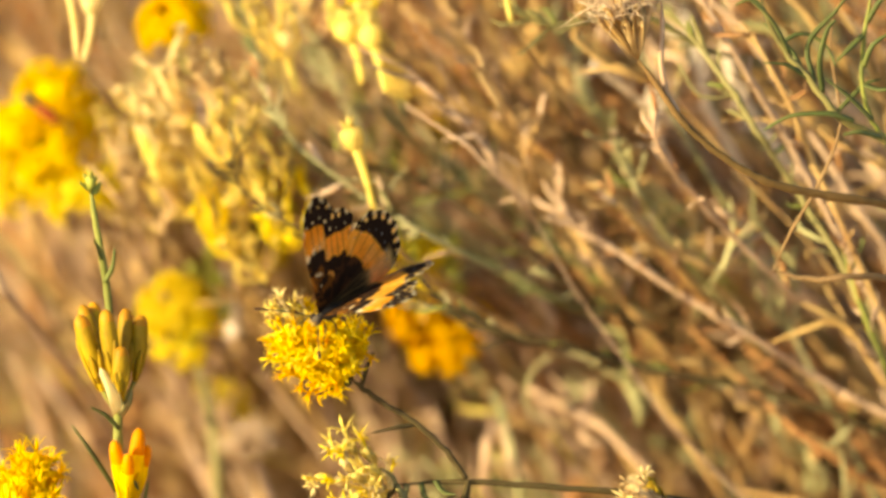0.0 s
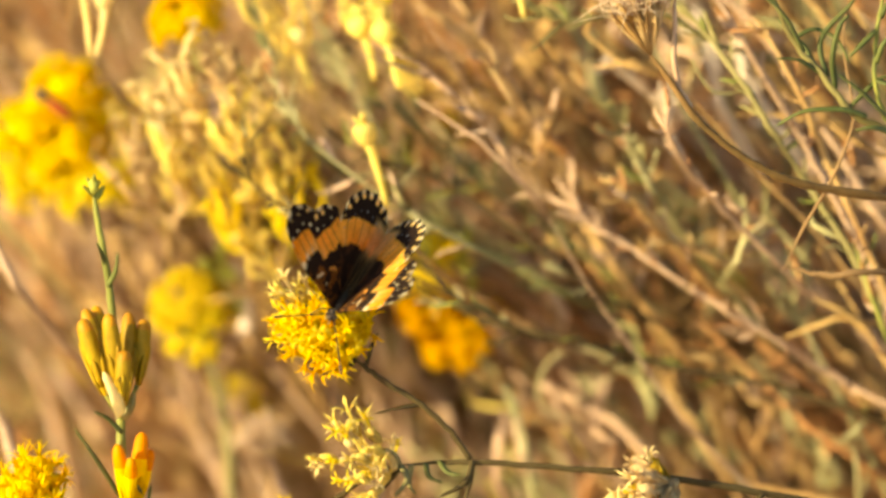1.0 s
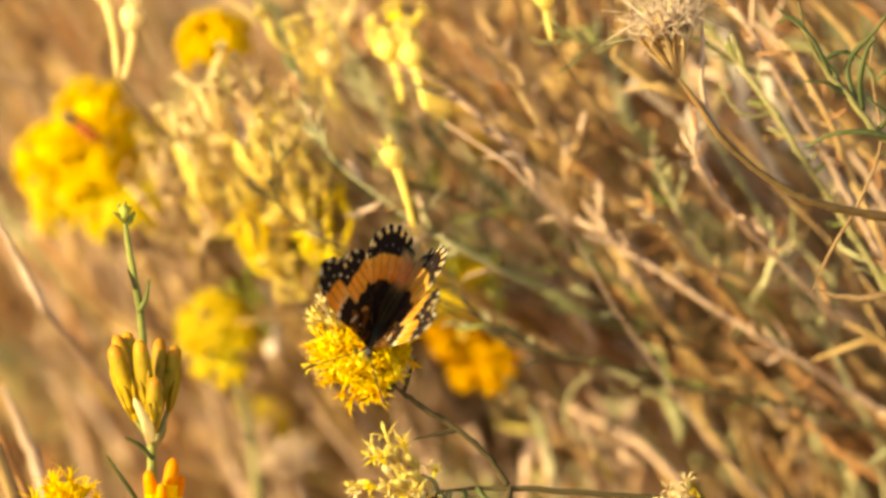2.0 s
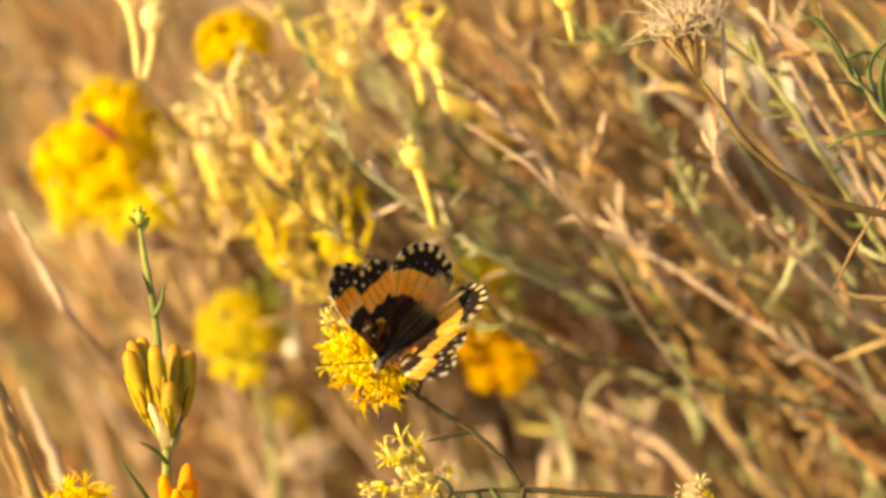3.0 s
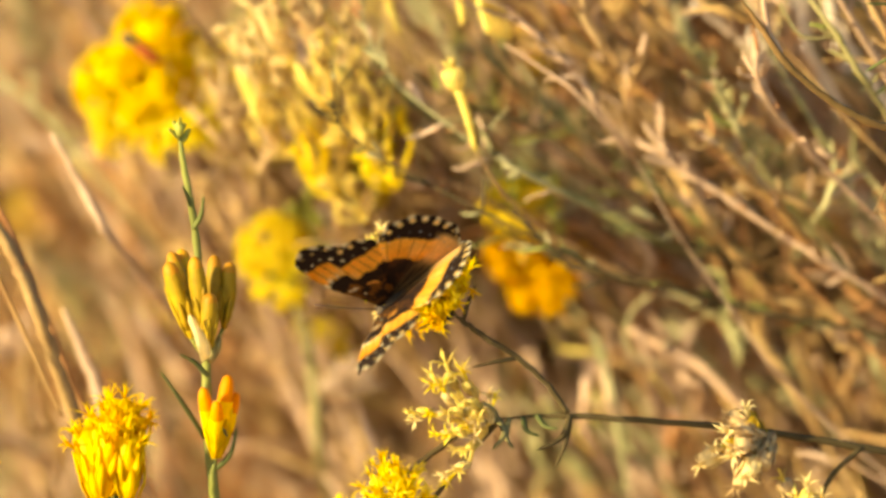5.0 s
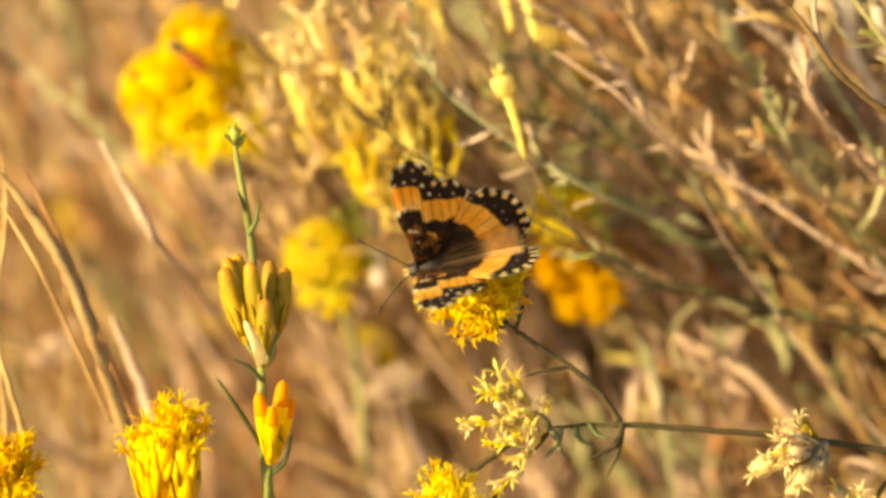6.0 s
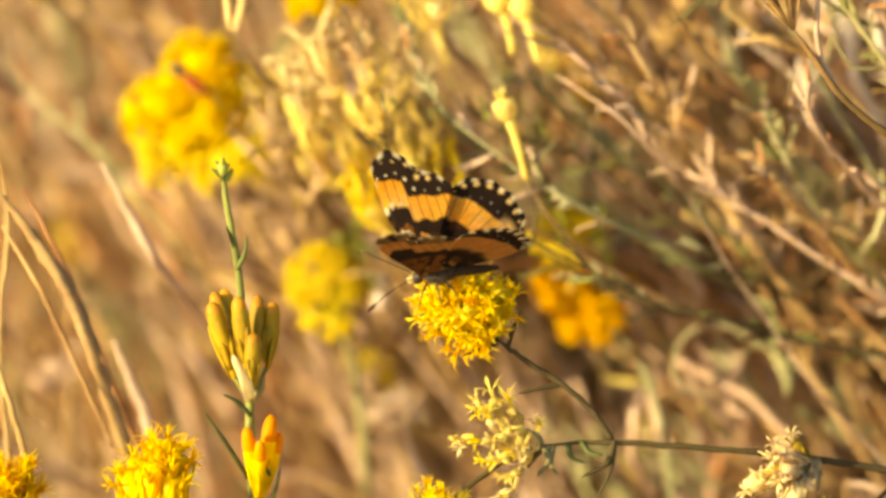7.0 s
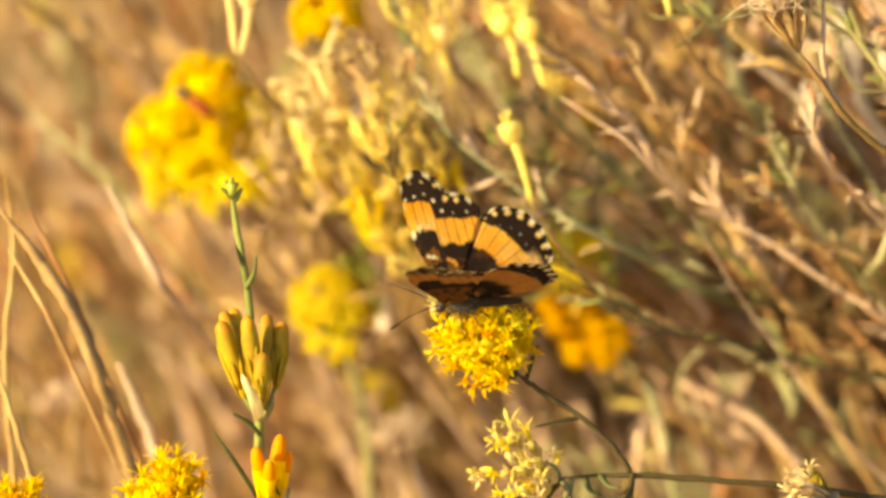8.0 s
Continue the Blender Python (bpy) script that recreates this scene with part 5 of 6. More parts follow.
# faded heads: loose bunches of long narrow florets
def faded_bunch(at, count, seed, petals, label):
    r = random.Random(seed)
    at = Vector(at)
    foot = Vector((at.x + 0.30, at.y + 0.22, -0.01))
    t = thing("faded_flower", foot, label, "flower", "faded flowers in the shrub")
    stem_part(t, [at, at + Vector((0.004, 0.012, -0.008)), at + Vector((0.022, 0.11, -0.05)), at.lerp(foot, 0.5) + Vector((0.0, 0.12, 0.0)), foot], 0.0004, 0.0010, BROWN, seed=seed)
    for i in range(count):
        d = lean_out((-0.36, -0.15, 0.92), r.uniform(0.05, 0.5), i * 2.4 + r.uniform(-0.3, 0.3))
        o = at + Vector((r.uniform(-1, 1), r.uniform(-1, 1), r.uniform(-1, 1))) * 0.0035
        ln = r.uniform(0.008, 0.0140)
        side = lean_out(d, 1.57, r.uniform(0, 6.28)) * ln * 0.12
        s = Shape()
        s.tube(curve([at, o + d * ln * 0.3, o + d * ln * 0.65 + side, o + d * ln], 4), [0.00022, 0.00025, 0.0003, 0.00036, 0.0004, 0.0004, 0.0004, 0.0004, 0.00045, 0.0005, 0.00055, 0.0006, 0.0006], 6)
        s.add((SPIKES if i % 3 else FLORETS)[r.randrange(5)], facing(o + d * (ln - 0.0015), lean_out(d, r.uniform(0.0, 0.3), r.uniform(0, 6)), r.uniform(0, 6), 1.0), 0)
        part("flower_head", s.mesh("flower_head", [petals]), t)


for at, seed in (((-0.0475, 0.0958, 0.5539), 1), ((-0.0410, 0.0887, 0.5547), 2), ((-0.0379, 0.0878, 0.5474), 3), ((-0.0516, 0.1062, 0.5404), 4), ((-0.0448, 0.1064, 0.5420), 5), ((-0.0529, 0.1115, 0.5306), 6), ((-0.0467, 0.1177, 0.5310), 7), ((-0.0298, 0.1034, 0.5653), 8), ((-0.0349, 0.0958, 0.5539), 9), ((-0.0570, 0.1252, 0.5332), 10), ((-0.0420, 0.1057, 0.5363), 11), ((-0.0354, 0.0941, 0.5407), 12), ((-0.0499, 0.1010, 0.5475), 13), ((-0.0326, 0.1130, 0.5423), 14), ((-0.0591, 0.1370, 0.5363), 15), ((-0.0392, 0.1170, 0.5262), 16), ((-0.0262, 0.1166, 0.5698), 17)):
    faded_bunch(at, 8, 300 + seed, (PALE, CREAM, HUSK, PALE)[seed % 4], "loose bunch of faded yellow tubular flowers")

for at, seed in (((-0.0315, 0.1010, 0.5332), 21), ((-0.0272, 0.1004, 0.5286), 22), ((-0.0384, 0.1061, 0.5262), 23), ((-0.0341, 0.1055, 0.5215), 24)):
    faded_bunch(at, 5, 300 + seed, LEMON if seed % 3 else PALE, "loose bunch of yellow tubular flowers")

# more of them deeper in the shrub
q = random.Random(77)
for i in range(22):
    y = q.uniform(0.12, 0.26)
    at = (q.uniform(-0.062, 0.004), y, 0.55 - y * 0.2126 + q.uniform(-0.018, 0.030))
    faded_bunch(at, 8, 400 + i, (PALE, LIME, STRAW, HUSK, LIME)[i % 5], "loose bunch of faded yellow-green flowers")


def long_head(base, tip, petals, cup, seed, label):
    """A single long narrow head on its stalk."""
    base, tip = Vector(base), Vector(tip)
    foot = Vector((base.x + 0.30, base.y + 0.22, -0.01))
    t = thing("narrow_flower", foot, label, "flower", "narrow flower heads in the shrub")
    d = (tip - base).normalized()
    stem_part(t, [base, base + Vector((0.005, 0.010, -0.010)), base + Vector((0.028, 0.10, -0.055)), base.lerp(foot, 0.6) + Vector((0.0, 0.10, 0)), foot], 0.0003, 0.0007, TAN, seed=seed)
    b = (tip - base).length
    s = Shape()
    side = lean_out(d, 1.57, seed * 1.3) * b * 0.05
    s.tube(curve([base, base + d * b * 0.45 + side, base + d * b * 0.97], 4), [0.0004, 0.00055, 0.0006, 0.0006, 0.00065, 0.0007, 0.00085, 0.0011, 0.0013], 8, 0, 0.05, random.Random(seed))
    part("involucre", s.mesh("involucre", [cup]), t)
    s = Shape()
    r = random.Random(seed)
    s.tube([tip - d * 0.0036, tip - d * 0.0024, tip - d * 0.0008, tip + d * 0.0004, tip + d * 0.0010], [0.0008, 0.0018, 0.0024, 0.0020, 0.0007], 10, 0, 0.10, r)
    for j in range(5):
        o = lean_out(d, 0.05 if j == 0 else r.uniform(0.3, 0.8), j * 1.4)
        s.blade([tip - d * 0.0006 + o * 0.0008, tip + o * 0.0020, tip + o * 0.0034], [0.0012, 0.0009, 0.0001], lean_out(o, 1.57, 1.0), 0, 0.3, 0.0002)
    part("corolla", s.mesh("corolla", [petals]), t)
    return t


long_head((-0.0126, 0.0481, 0.5469), (-0.0167, 0.0468, 0.5615), PALE, PALE, 71, "narrow yellow flower head on a grey-green stem")
long_head((-0.0151, 0.0824, 0.5635), (-0.0181, 0.0840, 0.5744), PALE, PALE, 72, "narrow yellow flower head on a grey-green stem")
long_head((-0.0104, 0.0753, 0.5633), (-0.0136, 0.0805, 0.5740), PALE, PALE, 73, "narrow yellow flower head on a grey-green stem")
long_head((-0.0270, 0.1028, 0.5578), (-0.0297, 0.1043, 0.5684), CREAM, PALE, 74, "narrow faded flower head on a grey-green stem")
far_flower((-0.0158, 0.0921, 0.5749), UP, .0042, 6, PALE, LEMON, "faded yellow flower cluster at the end of a stem", 75, 60, 2)
long_head((-0.0671, 0.0693, 0.5708), (-0.0698, 0.0719, 0.5877), CREAM, CREAM, 76, "narrow cream flower head on a grey-green stem")
long_head((-0.0663, 0.0762, 0.5691), (-0.0646, 0.0780, 0.5813), CREAM, CREAM, 77, "narrow cream flower head on a grey-green stem")
long_head((0.0124, 0.0497, 0.5814), (0.0108, 0.0511, 0.5905), PALE, PALE, 78, "narrow yellow flower head on a grey-green stem")

# downy seed tuft low behind
tuft = thing("seed_tuft", ((-0.0368, 0.1105, 0.4894)[0] + 0.05, (-0.0368, 0.1105, 0.4894)[1], -0.01), "pale downy seed tuft low behind the flowers", "seed head")
stem_part(tuft, [(-0.0357, 0.1101, 0.4873), (-0.0336, 0.1087, 0.4810), (-0.0282, 0.1056, 0.4663), ((-0.0368, 0.1105, 0.4894)[0] + 0.05, (-0.0368, 0.1105, 0.4894)[1], -0.01)], 0.0006, 0.0009, PINK, seed=79)
s = Shape()
for i in range(300):
    d = lean_out((-0.1, -0.2, 1), math.sqrt(q.uniform(0, 2.2)), q.uniform(0, 6.28))
    o = Vector((-0.0359, 0.1102, 0.4878))
    w = Vector((q.uniform(-1, 1), q.uniform(-1, 1), q.uniform(-1, 1))) * 0.001
    ln = q.uniform(0.003, 0.0085)
    s.tube([o, o + d * ln * 0.6, o + d * ln + w], [0.00009, 0.00008, 0.00004], 3)
part("seed_down", s.mesh("seed_down", [DOWN]), tuft)

# the small insect on the yellow group
beetle = thing("beetle", (-0.0769, 0.1286, 0.5512), "small slim insect with a red-brown back on yellow flowers", "insect")
s = Shape()
d = (Vector((-0.0735, 0.1281, 0.5478)) - Vector((-0.0794, 0.1288, 0.5520)))
turn = d.to_track_quat("X", "Z").to_matrix()
s.ball((-0.0750, 0.1282, 0.5489), 0.0033, .0014, .0012, 8, 10, 0, 0, None, turn)
part("shell", s.mesh("shell", [RUST]), beetle)
s = Shape()
s.ball((-0.0785, 0.1286, 0.5515), .0018, .0012, .0010, 6, 8, 0, 0, None, turn)
part("head", s.mesh("head", [BODY]), beetle)
for o in (Vector((-0.0776, 0.1286, 0.5510)), Vector((-0.0761, 0.1284, 0.5499)), Vector((-0.0747, 0.1282, 0.5489))):
    s = Shape()
    s.tube([o, o + Vector((0.0006, -0.0015, 0.0003)), o + Vector((0.001, -0.002, -0.0018))], [.00012, .0001, .00006], 4)
    part("leg", s.mesh("leg", [BODY]), beetle)


# ---- the butterfly ----
MM = 0.001


def outline(points, n):
    """n + 1 points evenly along a smooth line through points."""
    line = curve([(a, b, 0) for a, b in points], 14)
    ln = [0.0]
    for a, b in zip(line, line[1:]):
        ln.append(ln[-1] + (b - a).length)
    out, j = [], 0
    for i in range(n + 1):
        d = ln[-1] * i / n
        while j < len(ln) - 2 and ln[j + 1] < d:
            j += 1
        u = (d - ln[j]) / max(1e-9, ln[j + 1] - ln[j])
        out.append(line[j].lerp(line[j + 1], min(1, u)))
    return out


FORE = [(0.2, 0.4), (2.2, 6.7), (4.3, 11.6), (5.5, 16.0), (6.1, 20.0), (6.2, 22.8), (5.0, 24.6), (2.8, 25.2), (0.4, 24.2), (-0.7, 22.4), (-2.9, 21.1), (-5.0, 20.1), (-6.7, 19.0), (-7.6, 17.8), (-7.6, 16.6), (-7.2, 14.6), (-5.4, 8.6), (-4.2, 4.0), (-3.0, 0.4)]
HIND = [(-0.2, 0.4), (-1.6, 6.0), (-4.0, 11.0), (-6.6, 14.4), (-8.4, 16.4), (-11.0, 17.5), (-13.6, 17.1), (-16.0, 15.7), (-18.0, 13.6), (-19.3, 10.8), (-20.0, 8.0), (-19.6, 5.4), (-18.0, 3.6), (-14.5, 1.9), (-9.5, 1.0), (-4.5, 0.6), (-2.8, 0.4)]

BLACK = (0.030, 0.017, 0.013)
FAWN = (0.84, 0.52, 0.20)
TAWNY, APRICOT = (0.86, 0.33, 0.025), (0.95, 0.53, 0.085)
BUFF, IVORY = (0.86, 0.58, 0.22), (0.88, 0.76, 0.52)
SULPHUR = (0.46, 0.23, 0.065)
UMBER = (0.16, 0.06, 0.02)
SHADED_HAIR = (0.045, 0.027, 0.018)


def mixed(a, b, k):
    k = max(0.0, min(1.0, k))
    return tuple(p + (q - p) * k for p, q in zip(a, b))


def edge(x, soft=0.12):
    """0 below nought, 1 above it, with a soft step."""
    return max(0.0, min(1.0, 0.5 + x / (2 * soft)))


def spots(colour, f, s, row, shade):
    for a, b, r in row:
        d = math.hypot(f - a, s - b) + 0.22 * noise.noise((f * 1.6, s * 1.6, a))
        colour = mixed(colour, shade, edge(r - d, 0.16))
    return colour


def rough_edge(f, s, k=0.5):
    return noise.noise((f * 0.9, s * 0.9, 1.7)) * k + noise.noise((f * 2.4, s * 2.4, 5.1)) * k * 0.5


SUBMARGIN = [(5.4, 19.9, 0.18), (3.8, 20.4, 0.16), (2.0, 20.8, 0.14), (0.5, 19.5, 0.28), (-0.9, 17.5, 0.24), (-2.8, 17.0, 0.14), (-5.3, 17.0, 0.18)]
LUNULES = [(4.4, 22.8, 0.12), (2.4, 23.0, 0.16), (0.0, 22.2, 0.32), (-1.6, 19.7, 0.54), (-3.6, 19.2, 0.44), (-1.9, 20.9, 0.20), (-4.0, 20.3, 0.18), (-5.9, 19.1, 0.12)]
HIND_SPOTS = [(-8.4, 15.3, 0.23), (-10.1, 16.1, 0.45), (-12.4, 16.0, 0.54), (-14.7, 15.2, 0.52), (-16.5, 13.7, 0.54), (-17.6, 11.5, 0.54), (-18.4, 9.3, 0.47), (-18.8, 7.2, 0.31), (-18.6, 5.4, 0.21)]


def stepped(x):
    """A shift that changes from one cell between the veins to the next."""
    k = math.floor(x)
    return math.sin(k * 2.4 + 0.6) * 0.75


def blotches(f, s, shift):
    return noise.noise((f * 0.55 + shift, s * 0.38, shift)) + 0.5 * noise.noise((f * 1.5, s * 1.1, shift + 4))


def fore_colour(f, s, u, v, under):
    w = rough_edge(f, s, 0.32)
    cell = 0.62 * (f - 0.20 * (s - 10)) + 3.0
    ahead = edge(f - 0.45 - 0.10 * (s - 15), 0.35)
    top = 16.1 + 3.1 * ahead + 0.05 * f + 0.20 * stepped(cell) + w * 0.5
    low = 11.3 + 2.9 * edge(f - 0.05, 0.35) + 0.30 * stepped(cell + 7) + w * 0.8 - 1.5 * edge(f - 4.2, 0.6)
    light = SULPHUR if under else mixed(TAWNY, APRICOT, 0.42 - 0.07 * (s - low - 2.0) - 0.03 * f)
    inside = edge(top - s, 0.18) * edge(s - low, 0.18)
    c = mixed(BLACK, light, inside)
    vein = abs((cell % 1.0) - 0.5)
    if not under:
        streak = noise.noise((f * 2.6, s * 0.35, 8.3))
        c = mixed(c, BUFF, 0.65 * inside * edge(streak - 0.02, 0.15) * edge(low + 2.6 - s, 1.2) * edge(f + 1.0, 2.0))
        c = mixed(c, UMBER, 0.70 * inside * edge(0.06 - vein, 0.03))
        patch = edge(blotches(f, s, 2.0) - 0.02, 0.12) * edge(low - 3.0 - s, 0.5) * edge(s - 2.2, 0.8)
        c = mixed(c, mixed(UMBER, TAWNY, 0.35), 0.5 * patch * edge(f + 4.6, 0.8))
        c = spots(c, f, s, [(1.9, 9.3, 0.34), (1.2, 9.1, 0.34), (0.5, 8.8, 0.24), (0.3, 6.4, 0.22)], IVORY)
        c = spots(c, f, s, [(-1.6, 8.4, 0.40), (-2.3, 8.0, 0.42), (-2.7, 7.3, 0.30)], mixed(TAWNY, FAWN, 0.3))
        c = mixed(c, IVORY, edge(0.62 - math.hypot((f - 4.5) * 1.1, (s - 13.2) * 0.7), 0.2) * 0.95)
        c = mixed(c, IVORY, edge(0.42 - math.hypot((f - 3.3) * 1.1, (s - 14.5) * 0.6), 0.2) * 0.8)
        c = mixed(c, IVORY, edge(0.34 - math.hypot((f - 1.7) * 1.1, (s - 14.7) * 0.6), 0.2) * 0.6)
    else:
        c = mixed(c, UMBER, 0.8 * inside * edge(0.05 - vein, 0.03))
        rust = edge(8.6 + w - s, 0.5) * edge(blotches(f, s, 6.0) + 0.25, 0.2)
        c = mixed(c, mixed(UMBER, TAWNY, 0.08), 0.8 * rust)
        c = mixed(c, mixed(UMBER, BUFF, 0.35), 0.6 * edge(s - top - 0.6, 0.3) * edge(blotches(f, s, 3.0), 0.15))
    c = spots(c, f, s, SUBMARGIN, IVORY)
    c = spots(c, f, s, LUNULES, IVORY if under else BUFF)
    if 0.30 < v < 0.66:
        c = mixed(c, IVORY, edge(u - 0.965, 0.012) * 0.75 * edge(math.sin(v * 118.0) - 0.2, 0.3))
    return c


def hind_colour(f, s, u, v, under):
    w = rough_edge(f, s) * 0.5
    k = math.hypot(f + 1.2, s - 0.6)
    far = math.degrees(math.atan2(s - 0.6, f + 1.2))
    cell = far / 9.5
    tail = max(0.0, (far - 148) / 32)
    inner = (9.6 if under else 11.1) + 0.4 * stepped(cell) + w + 0.8 * tail
    outer = 15.8 + 0.22 * stepped(cell + 3) + w * 0.5 + 1.6 * tail
    light = SULPHUR if under else mixed(TAWNY, APRICOT, 0.48 + 0.10 * (k - inner - 2.0) + 0.5 * tail)
    inside = edge(k - inner, 0.25) * edge(outer - k, 0.2)
    c = mixed(BLACK, light, inside)
    vein = abs((cell % 1.0) - 0.5)
    if not under:
        streak = noise.noise((far * 0.16, k * 0.25, 2.3))
        c = mixed(c, BUFF, 0.32 * inside * edge(streak - 0.05, 0.2))
        c = mixed(c, UMBER, 0.60 * inside * edge(0.045 - vein, 0.03))
        if k < inner:
            c = mixed(c, UMBER, 0.35 * edge(blotches(f, s, 9.0) - 0.15, 0.15))
        pale = edge(far - 154 + 8 * w, 4.0) * edge(k - 10.2, 1.2) * edge(17.6 - k, 0.6)
        c = mixed(c, FAWN, 0.95 * pale)
        # hairy inner margin: dark hairs, with the shade that falls there painted in
        hair = edge(far - 146, 6.0) * edge(11.0 - k, 1.4)
        c = mixed(c, mixed(SHADED_HAIR, FAWN, 0.03 + 0.22 * edge(noise.noise((far * 0.45, k * 0.12, 6.0)) - 0.05, 0.2)), 0.85 * hair)
    else:
        c = mixed(c, SULPHUR, 0.9 * edge(blotches(f, s, 12.0) - 0.22, 0.1) * edge(inner - 1.2 - k, 0.4))
        c = mixed(c, BLACK, 0.85 * edge(k - 5.6 + w, 0.5) * edge(inner + 0.9 - k, 0.5))
        c = mixed(c, UMBER, 0.5 * inside * edge(0.03 - vein, 0.02))
    c = spots(c, f, s, HIND_SPOTS, IVORY if under else BUFF)
    c = spots(c, f, s, [((a + 1.2) * 0.865 - 1.2, (b - 0.6) * 0.865 + 0.6, 0.13) for a, b, _ in HIND_SPOTS], (0.30, 0.32, 0.38))
    if 0.25 < v < 0.72:
        c = mixed(c, IVORY, edge(u - 0.962, 0.012) * 0.8 * edge(math.sin(v * 128.0) - 0.15, 0.3))
    return c


def wing_mesh(name, points, colour, side, lift):
    """One wing: two faces with their own scale colours, thin, slightly cambered, ribbed along its veins and scalloped at the rim."""
    nu, nv = 84, 190
    rim = outline(points, nv)
    root = Vector(((points[0][0] + points[-1][0]) / 2, 0.3, 0))
    pos, cols, faces = [], [], []
    for under in (0, 1):
        for j in range(nv + 1):
            v = j / nv
            o = rim[j]
            scallop = 1 - 0.010 * (1 + math.cos(v * 75)) * (1 if 0.28 < v < 0.72 else 0.2)
            for i in range(nu + 1):
                u = (i / nu) ** 0.85
                p = root.lerp(o, u * scallop)
                span = math.hypot(p.x, p.y)
                z = lift + 0.45 * math.sin(math.pi * min(1, u)) * math.sin(math.pi * v) + 0.06 * math.sin(v * 38) * u - 0.0016 * span * span
                pos.append((p.x * MM, p.y * side * MM, (z + (0.0 if under else 0.07)) * MM))
                cols.append((*colour(p.x, p.y, u, v, under), 1.0))
    row = nu + 1
    half = (nv + 1) * row
    for under in (0, 1):
        for j in range(nv):
            for i in range(nu):
                a = under * half + j * row + i
                q = (a, a + 1, a + row + 1, a + row)
                faces.append(q if (under == 0) == (side > 0) else q[::-1])
    for j in range(nv):
        a = j * row + nu
        faces.append((a, a + half, a + half + row, a + row))
    for i in range(nu):
        faces.append((i, i + 1, i + 1 + half, i + half))
        a = nv * row + i
        faces.append((a + 1, a, a + half, a + half + 1))
    me = bpy.data.meshes.new(name)
    me.from_pydata(pos, [], faces)
    layer = me.color_attributes.new("scales", "FLOAT_COLOR", "POINT")
    layer.data.foreach_set("color", np.array(cols, dtype=np.float32).ravel())
    me.polygons.foreach_set("use_smooth", [True] * len(faces))
    me.materials.append(WING)
    me.update()
    return me


def wing(name, points, colour, side, lift, parent, label):
    ob = part(name, wing_mesh(name, points, colour, side, lift), parent, PLACE[parent] @ Matrix.Translation((0, 0.4 * side * MM, 0.2 * MM)), label)
    return ob


BODY_AT = Matrix.Translation((-1.8 * MM, 0, 0))
butterfly = thing("butterfly", (0, 0, 0), "small black and orange checkered butterfly on a golden flower", "butterfly")
PLACE[butterfly] = Matrix()
r = random.Random(5)
s = Shape()
s.ball((-1.2 * MM, 0, 0), 2.6 * MM, 1.35 * MM, 1.45 * MM, 10, 14, 0, 0.05, r)
for _ in range(420):
    d = Vector((r.gauss(0, 1), r.gauss(0, 1), r.gauss(0.4, 1))).normalized()
    o = Vector((-1.2 * MM + d.x * 2.5 * MM, d.y * 1.3 * MM, d.z * 1.4 * MM))
    s.tube([o, o + d * 0.5 * MM + Vector((-0.35 * MM, 0, 0)), o + d * 0.7 * MM + Vector((-0.8 * MM, 0, 0))], [0.05 * MM, 0.04 * MM, 0.015 * MM], 3)
part("thorax", s.mesh("thorax", [BODY]), butterfly, BODY_AT, label="furry grey-black thorax")
s = Shape()
s.tube([(-3.0 * MM, 0, 0.1 * MM), (-4.2 * MM, 0, 0.1 * MM), (-6 * MM, 0, 0), (-8 * MM, 0, -0.15 * MM), (-10 * MM, 0, -0.3 * MM), (-11.6 * MM, 0, -0.4 * MM), (-12.3 * MM, 0, -0.4 * MM)],
       [0.6 * MM, 0.85 * MM, 0.95 * MM, 0.9 * MM, 0.75 * MM, 0.5 * MM, 0.15 * MM], 12)
part("abdomen", s.mesh("abdomen", [ABDOMEN]), butterfly, BODY_AT, label="slim dark abdomen")
s = Shape()
s.ball((2.3 * MM, 0, -0.2 * MM), 1.0 * MM, 1.05 * MM, 0.95 * MM, 8, 12, 0, 0.04, r)
head = part("head", s.mesh("head", [BODY]), butterfly, BODY_AT)
